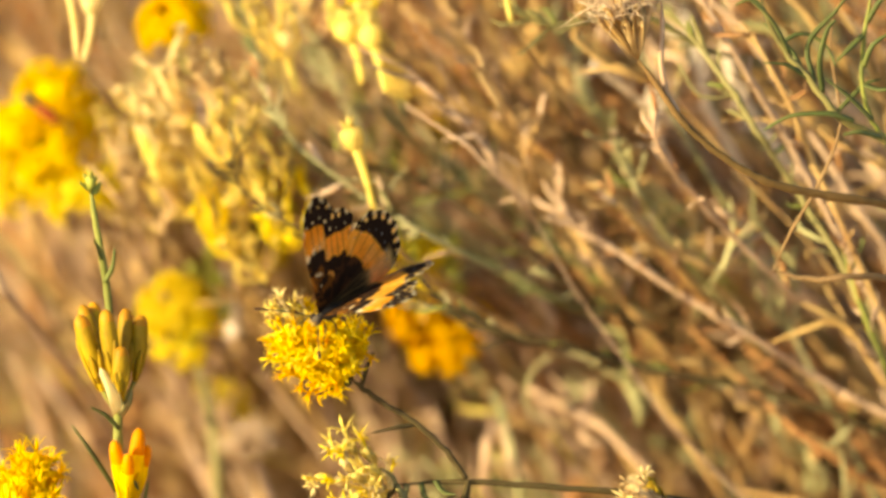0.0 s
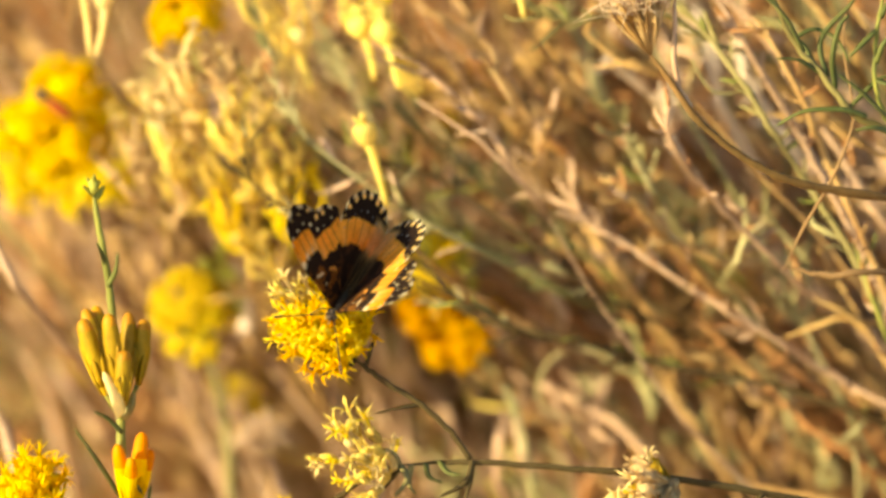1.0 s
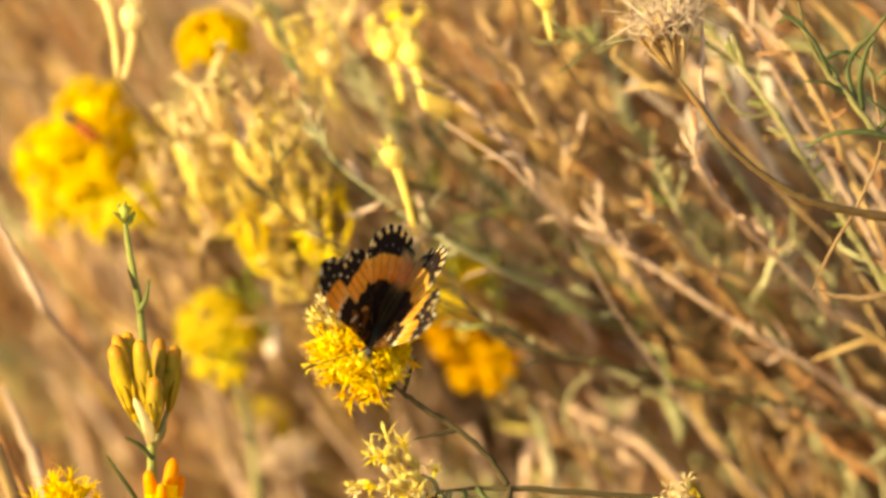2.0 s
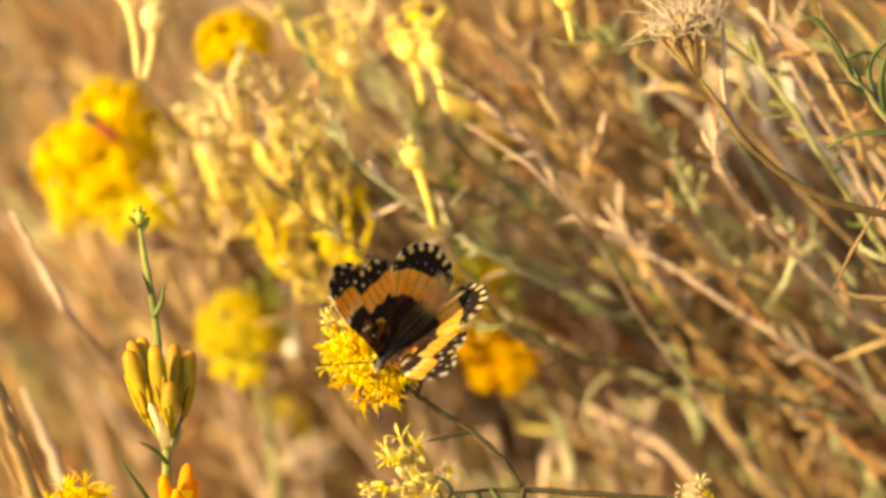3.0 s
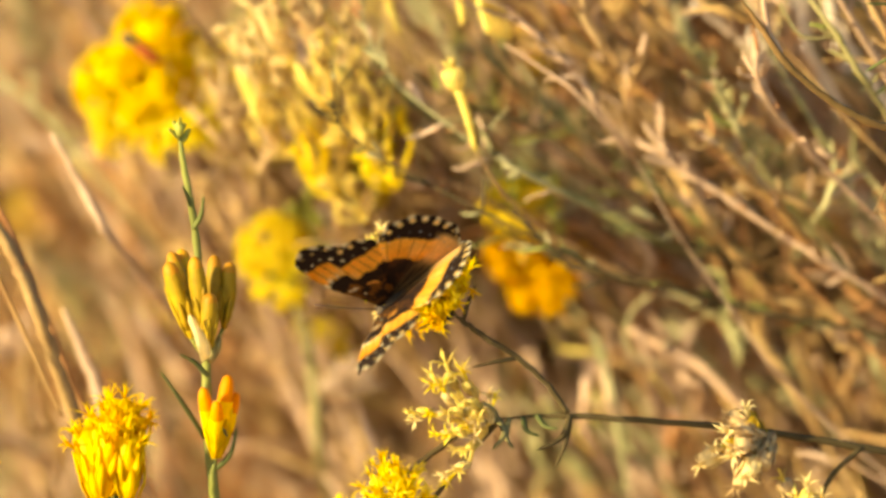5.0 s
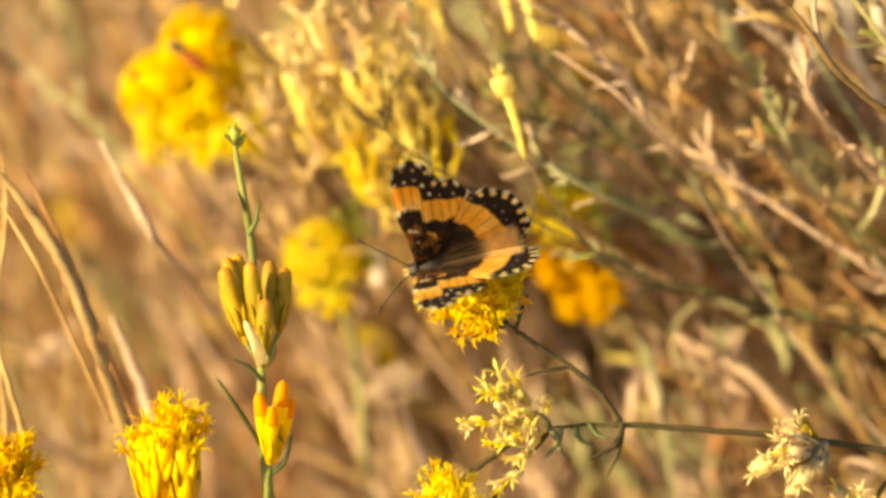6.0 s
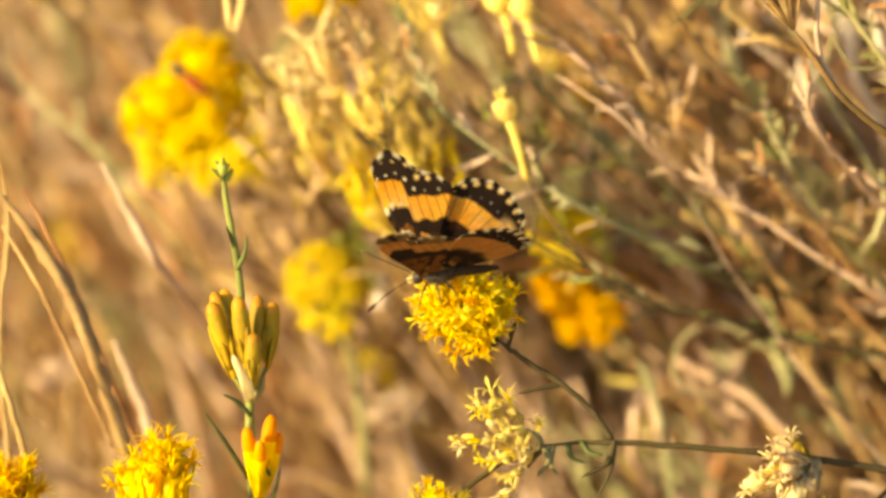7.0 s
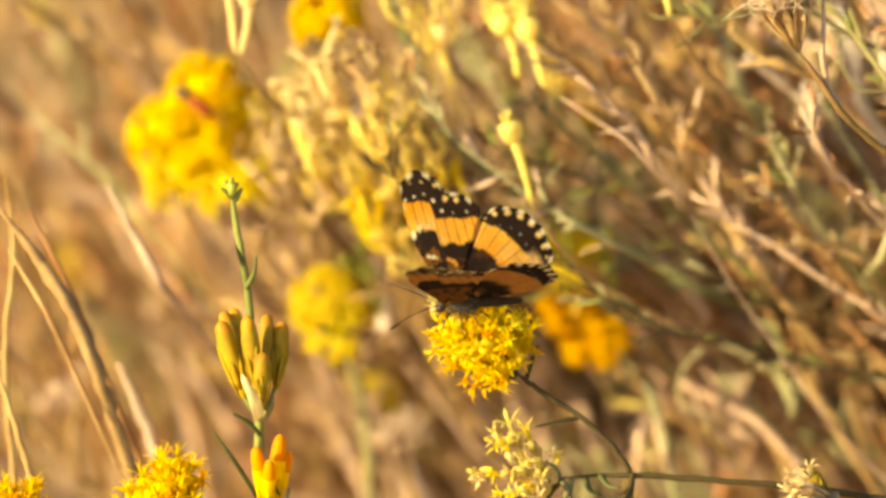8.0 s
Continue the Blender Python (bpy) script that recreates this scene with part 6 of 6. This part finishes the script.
for e in (1, -1):
    s = Shape()
    s.ball((2.6 * MM, 0.75 * e * MM, -0.05 * MM), 0.62 * MM, 0.48 * MM, 0.66 * MM, 8, 10)
    part("eye", s.mesh("eye", [EYE]), head, BODY_AT, label="glossy dark eye")
    s = Shape()
    for k in range(14):
        o = Vector((2.6 * MM, 0.3 * e * MM, -0.6 * MM)) + Vector((r.uniform(-.3, .3), r.uniform(-.2, .2), r.uniform(-.2, .2))) * MM
        s.tube([o, o + Vector((0.8, 0.1 * e, 0.15)) * MM, o + Vector((1.5, 0.12 * e, 0.55 + r.uniform(-.1, .1))) * MM], [.11 * MM, .1 * MM, .03 * MM], 4)
    part("palp", s.mesh("palp", [CREAM]), head, BODY_AT, label="cream-coloured hairy palp")
    s = Shape()
    s.tube(curve([(2.8 * MM, 0.45 * e * MM, 0.4 * MM), (5.2 * MM, 2.2 * e * MM, 1.0 * MM), (8.2 * MM, 4.6 * e * MM, 1.3 * MM), (10.4 * MM, 6.6 * e * MM, 1.2 * MM)], 5), [0.115 * MM] * 16, 5)
    feeler = part("antenna", s.mesh("antenna", [SHAFT]), head, BODY_AT)
    s = Shape()
    s.tube([(10.0 * MM, 6.25 * e * MM, 1.22 * MM), (10.6 * MM, 6.8 * e * MM, 1.2 * MM), (11.3 * MM, 7.4 * e * MM, 1.15 * MM), (11.8 * MM, 7.85 * e * MM, 1.1 * MM)], [0.1 * MM, 0.26 * MM, 0.3 * MM, 0.1 * MM], 7)
    part("antenna_club", s.mesh("antenna_club", [CLUB]), butterfly, BODY_AT)
    for x, reach, back in ((0.8, 3.2, 2.2), (-0.8, 3.4, -0.4), (-2.2, 3.4, -3.0)):
        s = Shape()
        s.tube([(x * MM, 0.7 * e * MM, -1.0 * MM), ((x + back * 0.4) * MM, reach * 0.65 * e * MM, -1.4 * MM), ((x + back * 0.8) * MM, reach * 0.9 * e * MM, -3.6 * MM), ((x + back) * MM, reach * e * MM, -4.6 * MM)], [0.16 * MM, 0.14 * MM, 0.1 * MM, 0.05 * MM], 5)
        part("leg", s.mesh("leg", [SHAFT]), butterfly, BODY_AT)

left_hindwing = wing("hindwing", HIND, hind_colour, 1, -0.12, butterfly, "black hindwing with a wide orange band and cream spots")
right_hindwing = wing("hindwing", HIND, hind_colour, -1, -0.12, butterfly, "black hindwing with a wide orange band and cream spots")
left_forewing = wing("forewing", FORE, fore_colour, 1, 0.12, butterfly, "black forewing with an orange band and white dots")
right_forewing = wing("forewing", FORE, fore_colour, -1, 0.12, butterfly, "black forewing with an orange band and white dots")


# ---- what moves ----
def motions():
    walk(butterfly, [
        (0.0, pose(-0.02195, -0.00706, 0.53902, -29.6, 12.3, -127.9)),
        (0.2, pose(-0.02204, -0.00612, 0.54365, -36.5, 16.6, -134.7)),
        (0.5, pose(-0.02104, -0.00652, 0.54109, -32.8, 9.9, -115.0)),
        (0.8, pose(-0.01771, -0.00658, 0.53894, -40.1, 12.0, -119.2)),
        (1.0, pose(-0.02165, -0.00674, 0.53897, -47.1, 29.1, -124.6)),
        (1.3, pose(-0.01658, -0.00676, 0.53864, -26.4, 29.5, -122.2)),
        (1.5, pose(-0.02037, -0.00720, 0.54055, -38.1, 13.6, -110.9)),
        (1.8, pose(-0.02099, -0.00789, 0.54046, -31.2, 24.0, -120.2)),
        (2.0, pose(-0.02026, -0.00825, 0.53683, -26.6, 36.2, -122.2)),
        (2.2, pose(-0.01848, -0.00799, 0.53891, -35.5, 36.0, -122.5)),
        (3.3, pose(-0.02595, -0.01375, 0.53471, -42.4, 27.4, -146.2)),
        (3.5, pose(-0.02856, -0.01487, 0.53504, -48.1, 27.3, -153.2)),
        (3.7, pose(-0.02683, -0.01637, 0.53176, -71.2, 41.9, -174.0)),
        (4.0, pose(-0.02651, -0.01617, 0.53380, -74.6, 38.9, 162.5)),
        (4.3, pose(-0.02766, -0.01614, 0.53450, -83.5, 38.0, 159.4)),
        (4.5, pose(-0.02714, -0.01633, 0.53324, -67.1, 36.8, 161.9)),
        (4.8, pose(-0.02532, -0.01585, 0.53357, -56.6, 36.4, -173.6)),
        (5.0, pose(-0.02859, -0.01621, 0.53184, -60.9, 36.8, 178.8)),
        (5.2, pose(-0.02737, -0.01731, 0.52973, -53.0, 44.7, -172.1)),
        (6.4, pose(-0.03317, -0.00563, 0.54157, -48.3, -7.0, -162.3)),
        (6.5, pose(-0.03292, -0.00598, 0.53880, -32.5, -0.9, -162.8)),
        (6.7, pose(-0.02992, -0.00465, 0.54229, -12.7, 2.0, -178.0)),
        (7.0, pose(-0.03153, -0.00447, 0.54040, -31.3, 8.7, -179.4)),
        (7.2, pose(-0.03244, -0.00436, 0.54076, -25.1, 7.4, -175.1)),
        (7.5, pose(-0.02972, -0.00441, 0.54167, -19.9, 7.1, -178.0)),
        (7.7, pose(-0.02714, -0.00449, 0.54230, -9.4, 6.9, 179.4)),
        (8.0, pose(-0.02846, -0.00468, 0.53935, -20.2, 4.9, -177.4)),
    ])
    walk(left_forewing, [
        (0.0, pose(0, 0.0004, 0.0002, 51.1, 0, 3.7)),
        (0.2, pose(0, 0.0004, 0.0002, 28.3, 0, 6.2)),
        (0.5, pose(0, 0.0004, 0.0002, 63.0, 0, 2.6)),
        (0.8, pose(0, 0.0004, 0.0002, 40.6, 0, 7.4)),
        (1.0, pose(0, 0.0004, 0.0002, 77.3, 0, 0.1)),
        (1.3, pose(0, 0.0004, 0.0002, 39.3, 0, 3.8)),
        (1.5, pose(0, 0.0004, 0.0002, 72.7, 0, 4.2)),
        (1.8, pose(0, 0.0004, 0.0002, 42.4, 0, 7.5)),
        (2.0, pose(0, 0.0004, 0.0002, 64.1, 0, -0.9)),
        (2.2, pose(0, 0.0004, 0.0002, 74.3, 0, 1.1)),
        (3.3, pose(0, 0.0004, 0.0002, 51.8, 0, -2.4)),
        (3.5, pose(0, 0.0004, 0.0002, 53.7, 0, -6.7)),
        (3.7, pose(0, 0.0004, 0.0002, 68.7, 0, -11.0)),
        (4.0, pose(0, 0.0004, 0.0002, 50.5, 0, -3.4)),
        (4.3, pose(0, 0.0004, 0.0002, 74.1, 0, 0.3)),
        (4.5, pose(0, 0.0004, 0.0002, 51.9, 0, 0.4)),
        (4.8, pose(0, 0.0004, 0.0002, 58.7, 0, -4.2)),
        (5.0, pose(0, 0.0004, 0.0002, 56.6, 0, -1.9)),
        (5.2, pose(0, 0.0004, 0.0002, 60.7, 0, -3.6)),
        (6.4, pose(0, 0.0004, 0.0002, 48.6, 0, 3.0)),
        (6.5, pose(0, 0.0004, 0.0002, 47.6, 0, 3.0)),
        (6.7, pose(0, 0.0004, 0.0002, 27.5, 0, 1.9)),
        (7.0, pose(0, 0.0004, 0.0002, 65.0, 0, -0.9)),
        (7.2, pose(0, 0.0004, 0.0002, 26.6, 0, -0.8)),
        (7.5, pose(0, 0.0004, 0.0002, 50.3, 0, -1.7)),
        (7.7, pose(0, 0.0004, 0.0002, 24.4, 0, 4.3)),
        (8.0, pose(0, 0.0004, 0.0002, 51.1, 0, -2.1)),
    ])
    walk(left_hindwing, [
        (0.0, pose(0, 0.0004, 0.0002, 52.2, 0, 4.8)),
        (0.2, pose(0, 0.0004, 0.0002, 31.1, 0, 7.8)),
        (0.5, pose(0, 0.0004, 0.0002, 62.2, 0, 6.9)),
        (0.8, pose(0, 0.0004, 0.0002, 42.6, 0, 10.0)),
        (1.0, pose(0, 0.0004, 0.0002, 74.3, 0, 11.1)),
        (1.3, pose(0, 0.0004, 0.0002, 38.4, 0, 8.1)),
        (1.5, pose(0, 0.0004, 0.0002, 67.0, 0, 6.8)),
        (1.8, pose(0, 0.0004, 0.0002, 46.3, 0, 6.3)),
        (2.0, pose(0, 0.0004, 0.0002, 63.6, 0, 7.8)),
        (2.2, pose(0, 0.0004, 0.0002, 76.0, 0, 4.7)),
        (3.3, pose(0, 0.0004, 0.0002, 49.3, 0, 9.5)),
        (3.5, pose(0, 0.0004, 0.0002, 52.7, 0, 8.8)),
        (3.7, pose(0, 0.0004, 0.0002, 64.4, 0, 11.4)),
        (4.0, pose(0, 0.0004, 0.0002, 49.5, 0, 10.0)),
        (4.3, pose(0, 0.0004, 0.0002, 69.7, 0, 7.4)),
        (4.5, pose(0, 0.0004, 0.0002, 49.2, 0, 10.4)),
        (4.8, pose(0, 0.0004, 0.0002, 55.6, 0, 10.1)),
        (5.0, pose(0, 0.0004, 0.0002, 53.3, 0, 11.3)),
        (5.2, pose(0, 0.0004, 0.0002, 54.3, 0, 9.4)),
        (6.4, pose(0, 0.0004, 0.0002, 49.2, 0, 9.3)),
        (6.5, pose(0, 0.0004, 0.0002, 47.7, 0, 4.3)),
        (6.7, pose(0, 0.0004, 0.0002, 29.7, 0, 2.6)),
        (7.0, pose(0, 0.0004, 0.0002, 66.1, 0, 6.2)),
        (7.2, pose(0, 0.0004, 0.0002, 30.2, 0, 14.6)),
        (7.5, pose(0, 0.0004, 0.0002, 52.3, 0, 7.0)),
        (7.7, pose(0, 0.0004, 0.0002, 26.1, 0, 2.6)),
        (8.0, pose(0, 0.0004, 0.0002, 53.6, 0, 7.0)),
    ])
    walk(right_forewing, [
        (0.0, pose(0, -0.0004, 0.0002, -76.2, 0, -3.0)),
        (0.2, pose(0, -0.0004, 0.0002, -44.7, 0, -11.6)),
        (0.5, pose(0, -0.0004, 0.0002, -70.6, 0, -2.8)),
        (0.8, pose(0, -0.0004, 0.0002, -22.2, 0, -10.6)),
        (1.0, pose(0, -0.0004, 0.0002, -48.0, 0, -5.3)),
        (1.3, pose(0, -0.0004, 0.0002, -59.8, 0, -4.7)),
        (1.5, pose(0, -0.0004, 0.0002, -51.4, 0, -2.6)),
        (1.8, pose(0, -0.0004, 0.0002, -33.0, 0, -6.1)),
        (2.0, pose(0, -0.0004, 0.0002, -70.1, 0, -2.1)),
        (2.2, pose(0, -0.0004, 0.0002, -68.0, 0, 0.1)),
        (3.3, pose(0, -0.0004, 0.0002, -63.9, 0, -0.3)),
        (3.5, pose(0, -0.0004, 0.0002, -76.1, 0, 1.1)),
        (3.7, pose(0, -0.0004, 0.0002, -71.8, 0, 4.5)),
        (4.0, pose(0, -0.0004, 0.0002, -88.2, 0, -0.1)),
        (4.3, pose(0, -0.0004, 0.0002, -88.2, 0, -1.6)),
        (4.5, pose(0, -0.0004, 0.0002, -88.0, 0, -3.7)),
        (4.8, pose(0, -0.0004, 0.0002, -77.1, 0, -0.6)),
        (5.0, pose(0, -0.0004, 0.0002, -72.8, 0, -5.0)),
        (5.2, pose(0, -0.0004, 0.0002, -83.9, 0, -0.9)),
        (6.4, pose(0, -0.0004, 0.0002, -63.7, 0, -7.6)),
        (6.5, pose(0, -0.0004, 0.0002, -88.0, 0, -2.7)),
        (6.7, pose(0, -0.0004, 0.0002, -88.0, 0, -2.9)),
        (7.0, pose(0, -0.0004, 0.0002, -75.8, 0, -6.6)),
        (7.2, pose(0, -0.0004, 0.0002, -61.9, 0, -7.4)),
        (7.5, pose(0, -0.0004, 0.0002, -75.8, 0, -2.3)),
        (7.7, pose(0, -0.0004, 0.0002, -73.2, 0, -3.5)),
        (8.0, pose(0, -0.0004, 0.0002, -78.0, 0, -2.9)),
    ])
    walk(right_hindwing, [
        (0.0, pose(0, -0.0004, 0.0002, -75.0, 0, -9.9)),
        (0.2, pose(0, -0.0004, 0.0002, -48.3, 0, -9.3)),
        (0.5, pose(0, -0.0004, 0.0002, -69.9, 0, -8.9)),
        (0.8, pose(0, -0.0004, 0.0002, -27.7, 0, -9.5)),
        (1.0, pose(0, -0.0004, 0.0002, -49.9, 0, -6.0)),
        (1.3, pose(0, -0.0004, 0.0002, -59.1, 0, -8.6)),
        (1.5, pose(0, -0.0004, 0.0002, -50.5, 0, -9.0)),
        (1.8, pose(0, -0.0004, 0.0002, -35.3, 0, -9.6)),
        (2.0, pose(0, -0.0004, 0.0002, -68.3, 0, -6.5)),
        (2.2, pose(0, -0.0004, 0.0002, -67.1, 0, -7.7)),
        (3.3, pose(0, -0.0004, 0.0002, -58.4, 0, -8.5)),
        (3.5, pose(0, -0.0004, 0.0002, -71.3, 0, -6.3)),
        (3.7, pose(0, -0.0004, 0.0002, -66.5, 0, -3.3)),
        (4.0, pose(0, -0.0004, 0.0002, -83.2, 0, -8.7)),
        (4.3, pose(0, -0.0004, 0.0002, -88.1, 0, -6.2)),
        (4.5, pose(0, -0.0004, 0.0002, -83.6, 0, -6.7)),
        (4.8, pose(0, -0.0004, 0.0002, -72.8, 0, -5.2)),
        (5.0, pose(0, -0.0004, 0.0002, -69.8, 0, -5.7)),
        (5.2, pose(0, -0.0004, 0.0002, -79.8, 0, -4.0)),
        (6.4, pose(0, -0.0004, 0.0002, -63.7, 0, -9.4)),
        (6.5, pose(0, -0.0004, 0.0002, -86.1, 0, -6.0)),
        (6.7, pose(0, -0.0004, 0.0002, -85.1, 0, -5.2)),
        (7.0, pose(0, -0.0004, 0.0002, -75.3, 0, 0.2)),
        (7.2, pose(0, -0.0004, 0.0002, -63.0, 0, -8.3)),
        (7.5, pose(0, -0.0004, 0.0002, -76.1, 0, -3.5)),
        (7.7, pose(0, -0.0004, 0.0002, -73.8, 0, -6.0)),
        (8.0, pose(0, -0.0004, 0.0002, -77.2, 0, -2.8)),
    ])
    walk(branch, [
        (0, pose(BRANCH_FOOT[0] + 0.00000, BRANCH_FOOT[1] + 0.00000, BRANCH_FOOT[2] + 0.00000)),
        (0.5, pose(BRANCH_FOOT[0] + -0.00129, BRANCH_FOOT[1] + 0.00025, BRANCH_FOOT[2] + 0.00158)),
        (1, pose(BRANCH_FOOT[0] + -0.00152, BRANCH_FOOT[1] + 0.00053, BRANCH_FOOT[2] + 0.00265)),
        (1.5, pose(BRANCH_FOOT[0] + -0.00072, BRANCH_FOOT[1] + 0.00055, BRANCH_FOOT[2] + 0.00275)),
        (2, pose(BRANCH_FOOT[0] + 0.00039, BRANCH_FOOT[1] + 0.00041, BRANCH_FOOT[2] + 0.00206)),
        (2.2, pose(BRANCH_FOOT[0] + 0.00190, BRANCH_FOOT[1] + 0.00072, BRANCH_FOOT[2] + 0.00363)),
        (3.3, pose(BRANCH_FOOT[0] + -0.00157, BRANCH_FOOT[1] + 0.00031, BRANCH_FOOT[2] + 0.00147)),
        (3.5, pose(BRANCH_FOOT[0] + -0.00068, BRANCH_FOOT[1] + 0.00053, BRANCH_FOOT[2] + 0.00245)),
        (4, pose(BRANCH_FOOT[0] + 0.00032, BRANCH_FOOT[1] + 0.00049, BRANCH_FOOT[2] + 0.00255)),
        (4.5, pose(BRANCH_FOOT[0] + 0.00009, BRANCH_FOOT[1] + 0.00052, BRANCH_FOOT[2] + 0.00296)),
        (5, pose(BRANCH_FOOT[0] + -0.00012, BRANCH_FOOT[1] + 0.00010, BRANCH_FOOT[2] + 0.00110)),
        (5.2, pose(BRANCH_FOOT[0] + 0.00079, BRANCH_FOOT[1] + -0.00006, BRANCH_FOOT[2] + 0.00032)),
        (6.3, pose(BRANCH_FOOT[0] + -0.00046, BRANCH_FOOT[1] + 0.00016, BRANCH_FOOT[2] + 0.00099)),
        (6.5, pose(BRANCH_FOOT[0] + -0.00179, BRANCH_FOOT[1] + -0.00020, BRANCH_FOOT[2] + -0.00068)),
        (7, pose(BRANCH_FOOT[0] + -0.00153, BRANCH_FOOT[1] + 0.00033, BRANCH_FOOT[2] + 0.00177)),
        (7.5, pose(BRANCH_FOOT[0] + 0.00013, BRANCH_FOOT[1] + 0.00037, BRANCH_FOOT[2] + 0.00187)),
        (8, pose(BRANCH_FOOT[0] + 0.00069, BRANCH_FOOT[1] + 0.00000, BRANCH_FOOT[2] + -0.00000)),
    ])
    walk(stalk, [
        (0, pose(STALK_FOOT[0] + 0.00000, STALK_FOOT[1] + 0.00000, STALK_FOOT[2] + 0.00000)),
        (0.5, pose(STALK_FOOT[0] + -0.00249, STALK_FOOT[1] + -0.00071, STALK_FOOT[2] + -0.00234)),
        (1, pose(STALK_FOOT[0] + -0.00172, STALK_FOOT[1] + -0.00038, STALK_FOOT[2] + -0.00147)),
        (1.5, pose(STALK_FOOT[0] + -0.00172, STALK_FOOT[1] + -0.00057, STALK_FOOT[2] + -0.00215)),
        (2, pose(STALK_FOOT[0] + -0.00112, STALK_FOOT[1] + -0.00061, STALK_FOOT[2] + -0.00206)),
        (2.2, pose(STALK_FOOT[0] + -0.00191, STALK_FOOT[1] + -0.00088, STALK_FOOT[2] + -0.00284)),
        (3.3, pose(STALK_FOOT[0] + -0.00237, STALK_FOOT[1] + -0.00070, STALK_FOOT[2] + -0.00285)),
        (3.5, pose(STALK_FOOT[0] + -0.00249, STALK_FOOT[1] + -0.00072, STALK_FOOT[2] + -0.00304)),
        (4, pose(STALK_FOOT[0] + -0.00209, STALK_FOOT[1] + -0.00063, STALK_FOOT[2] + -0.00176)),
        (4.5, pose(STALK_FOOT[0] + -0.00392, STALK_FOOT[1] + -0.00087, STALK_FOOT[2] + -0.00273)),
        (5, pose(STALK_FOOT[0] + -0.00243, STALK_FOOT[1] + -0.00058, STALK_FOOT[2] + -0.00116)),
        (5.2, pose(STALK_FOOT[0] + -0.00163, STALK_FOOT[1] + -0.00063, STALK_FOOT[2] + -0.00106)),
        (6.3, pose(STALK_FOOT[0] + -0.00157, STALK_FOOT[1] + -0.00039, STALK_FOOT[2] + -0.00078)),
        (6.5, pose(STALK_FOOT[0] + -0.00229, STALK_FOOT[1] + -0.00039, STALK_FOOT[2] + -0.00088)),
        (7, pose(STALK_FOOT[0] + -0.00414, STALK_FOOT[1] + -0.00080, STALK_FOOT[2] + -0.00284)),
        (7.5, pose(STALK_FOOT[0] + -0.00519, STALK_FOOT[1] + -0.00090, STALK_FOOT[2] + -0.00343)),
        (8, pose(STALK_FOOT[0] + -0.00353, STALK_FOOT[1] + -0.00063, STALK_FOOT[2] + -0.00226)),
    ])
    walk(bloom, [
        (0, pose(BLOOM_FOOT[0] + 0.00000, BLOOM_FOOT[1] + 0.00000, BLOOM_FOOT[2] + 0.00000)),
        (0.5, pose(BLOOM_FOOT[0] + -0.00249, BLOOM_FOOT[1] + -0.00071, BLOOM_FOOT[2] + -0.00234)),
        (1, pose(BLOOM_FOOT[0] + -0.00172, BLOOM_FOOT[1] + -0.00038, BLOOM_FOOT[2] + -0.00147)),
        (1.5, pose(BLOOM_FOOT[0] + -0.00172, BLOOM_FOOT[1] + -0.00057, BLOOM_FOOT[2] + -0.00215)),
        (2, pose(BLOOM_FOOT[0] + -0.00112, BLOOM_FOOT[1] + -0.00061, BLOOM_FOOT[2] + -0.00206)),
        (2.2, pose(BLOOM_FOOT[0] + -0.00191, BLOOM_FOOT[1] + -0.00088, BLOOM_FOOT[2] + -0.00284)),
        (3.3, pose(BLOOM_FOOT[0] + -0.00237, BLOOM_FOOT[1] + -0.00070, BLOOM_FOOT[2] + -0.00285)),
        (3.5, pose(BLOOM_FOOT[0] + -0.00249, BLOOM_FOOT[1] + -0.00072, BLOOM_FOOT[2] + -0.00304)),
        (4, pose(BLOOM_FOOT[0] + -0.00209, BLOOM_FOOT[1] + -0.00063, BLOOM_FOOT[2] + -0.00176)),
        (4.5, pose(BLOOM_FOOT[0] + -0.00392, BLOOM_FOOT[1] + -0.00087, BLOOM_FOOT[2] + -0.00273)),
        (5, pose(BLOOM_FOOT[0] + -0.00243, BLOOM_FOOT[1] + -0.00058, BLOOM_FOOT[2] + -0.00116)),
        (5.2, pose(BLOOM_FOOT[0] + -0.00163, BLOOM_FOOT[1] + -0.00063, BLOOM_FOOT[2] + -0.00106)),
        (6.3, pose(BLOOM_FOOT[0] + -0.00157, BLOOM_FOOT[1] + -0.00039, BLOOM_FOOT[2] + -0.00078)),
        (6.5, pose(BLOOM_FOOT[0] + -0.00229, BLOOM_FOOT[1] + -0.00039, BLOOM_FOOT[2] + -0.00088)),
        (7, pose(BLOOM_FOOT[0] + -0.00414, BLOOM_FOOT[1] + -0.00080, BLOOM_FOOT[2] + -0.00284)),
        (7.5, pose(BLOOM_FOOT[0] + -0.00519, BLOOM_FOOT[1] + -0.00090, BLOOM_FOOT[2] + -0.00343)),
        (8, pose(BLOOM_FOOT[0] + -0.00353, BLOOM_FOOT[1] + -0.00063, BLOOM_FOOT[2] + -0.00226)),
    ])


motions()
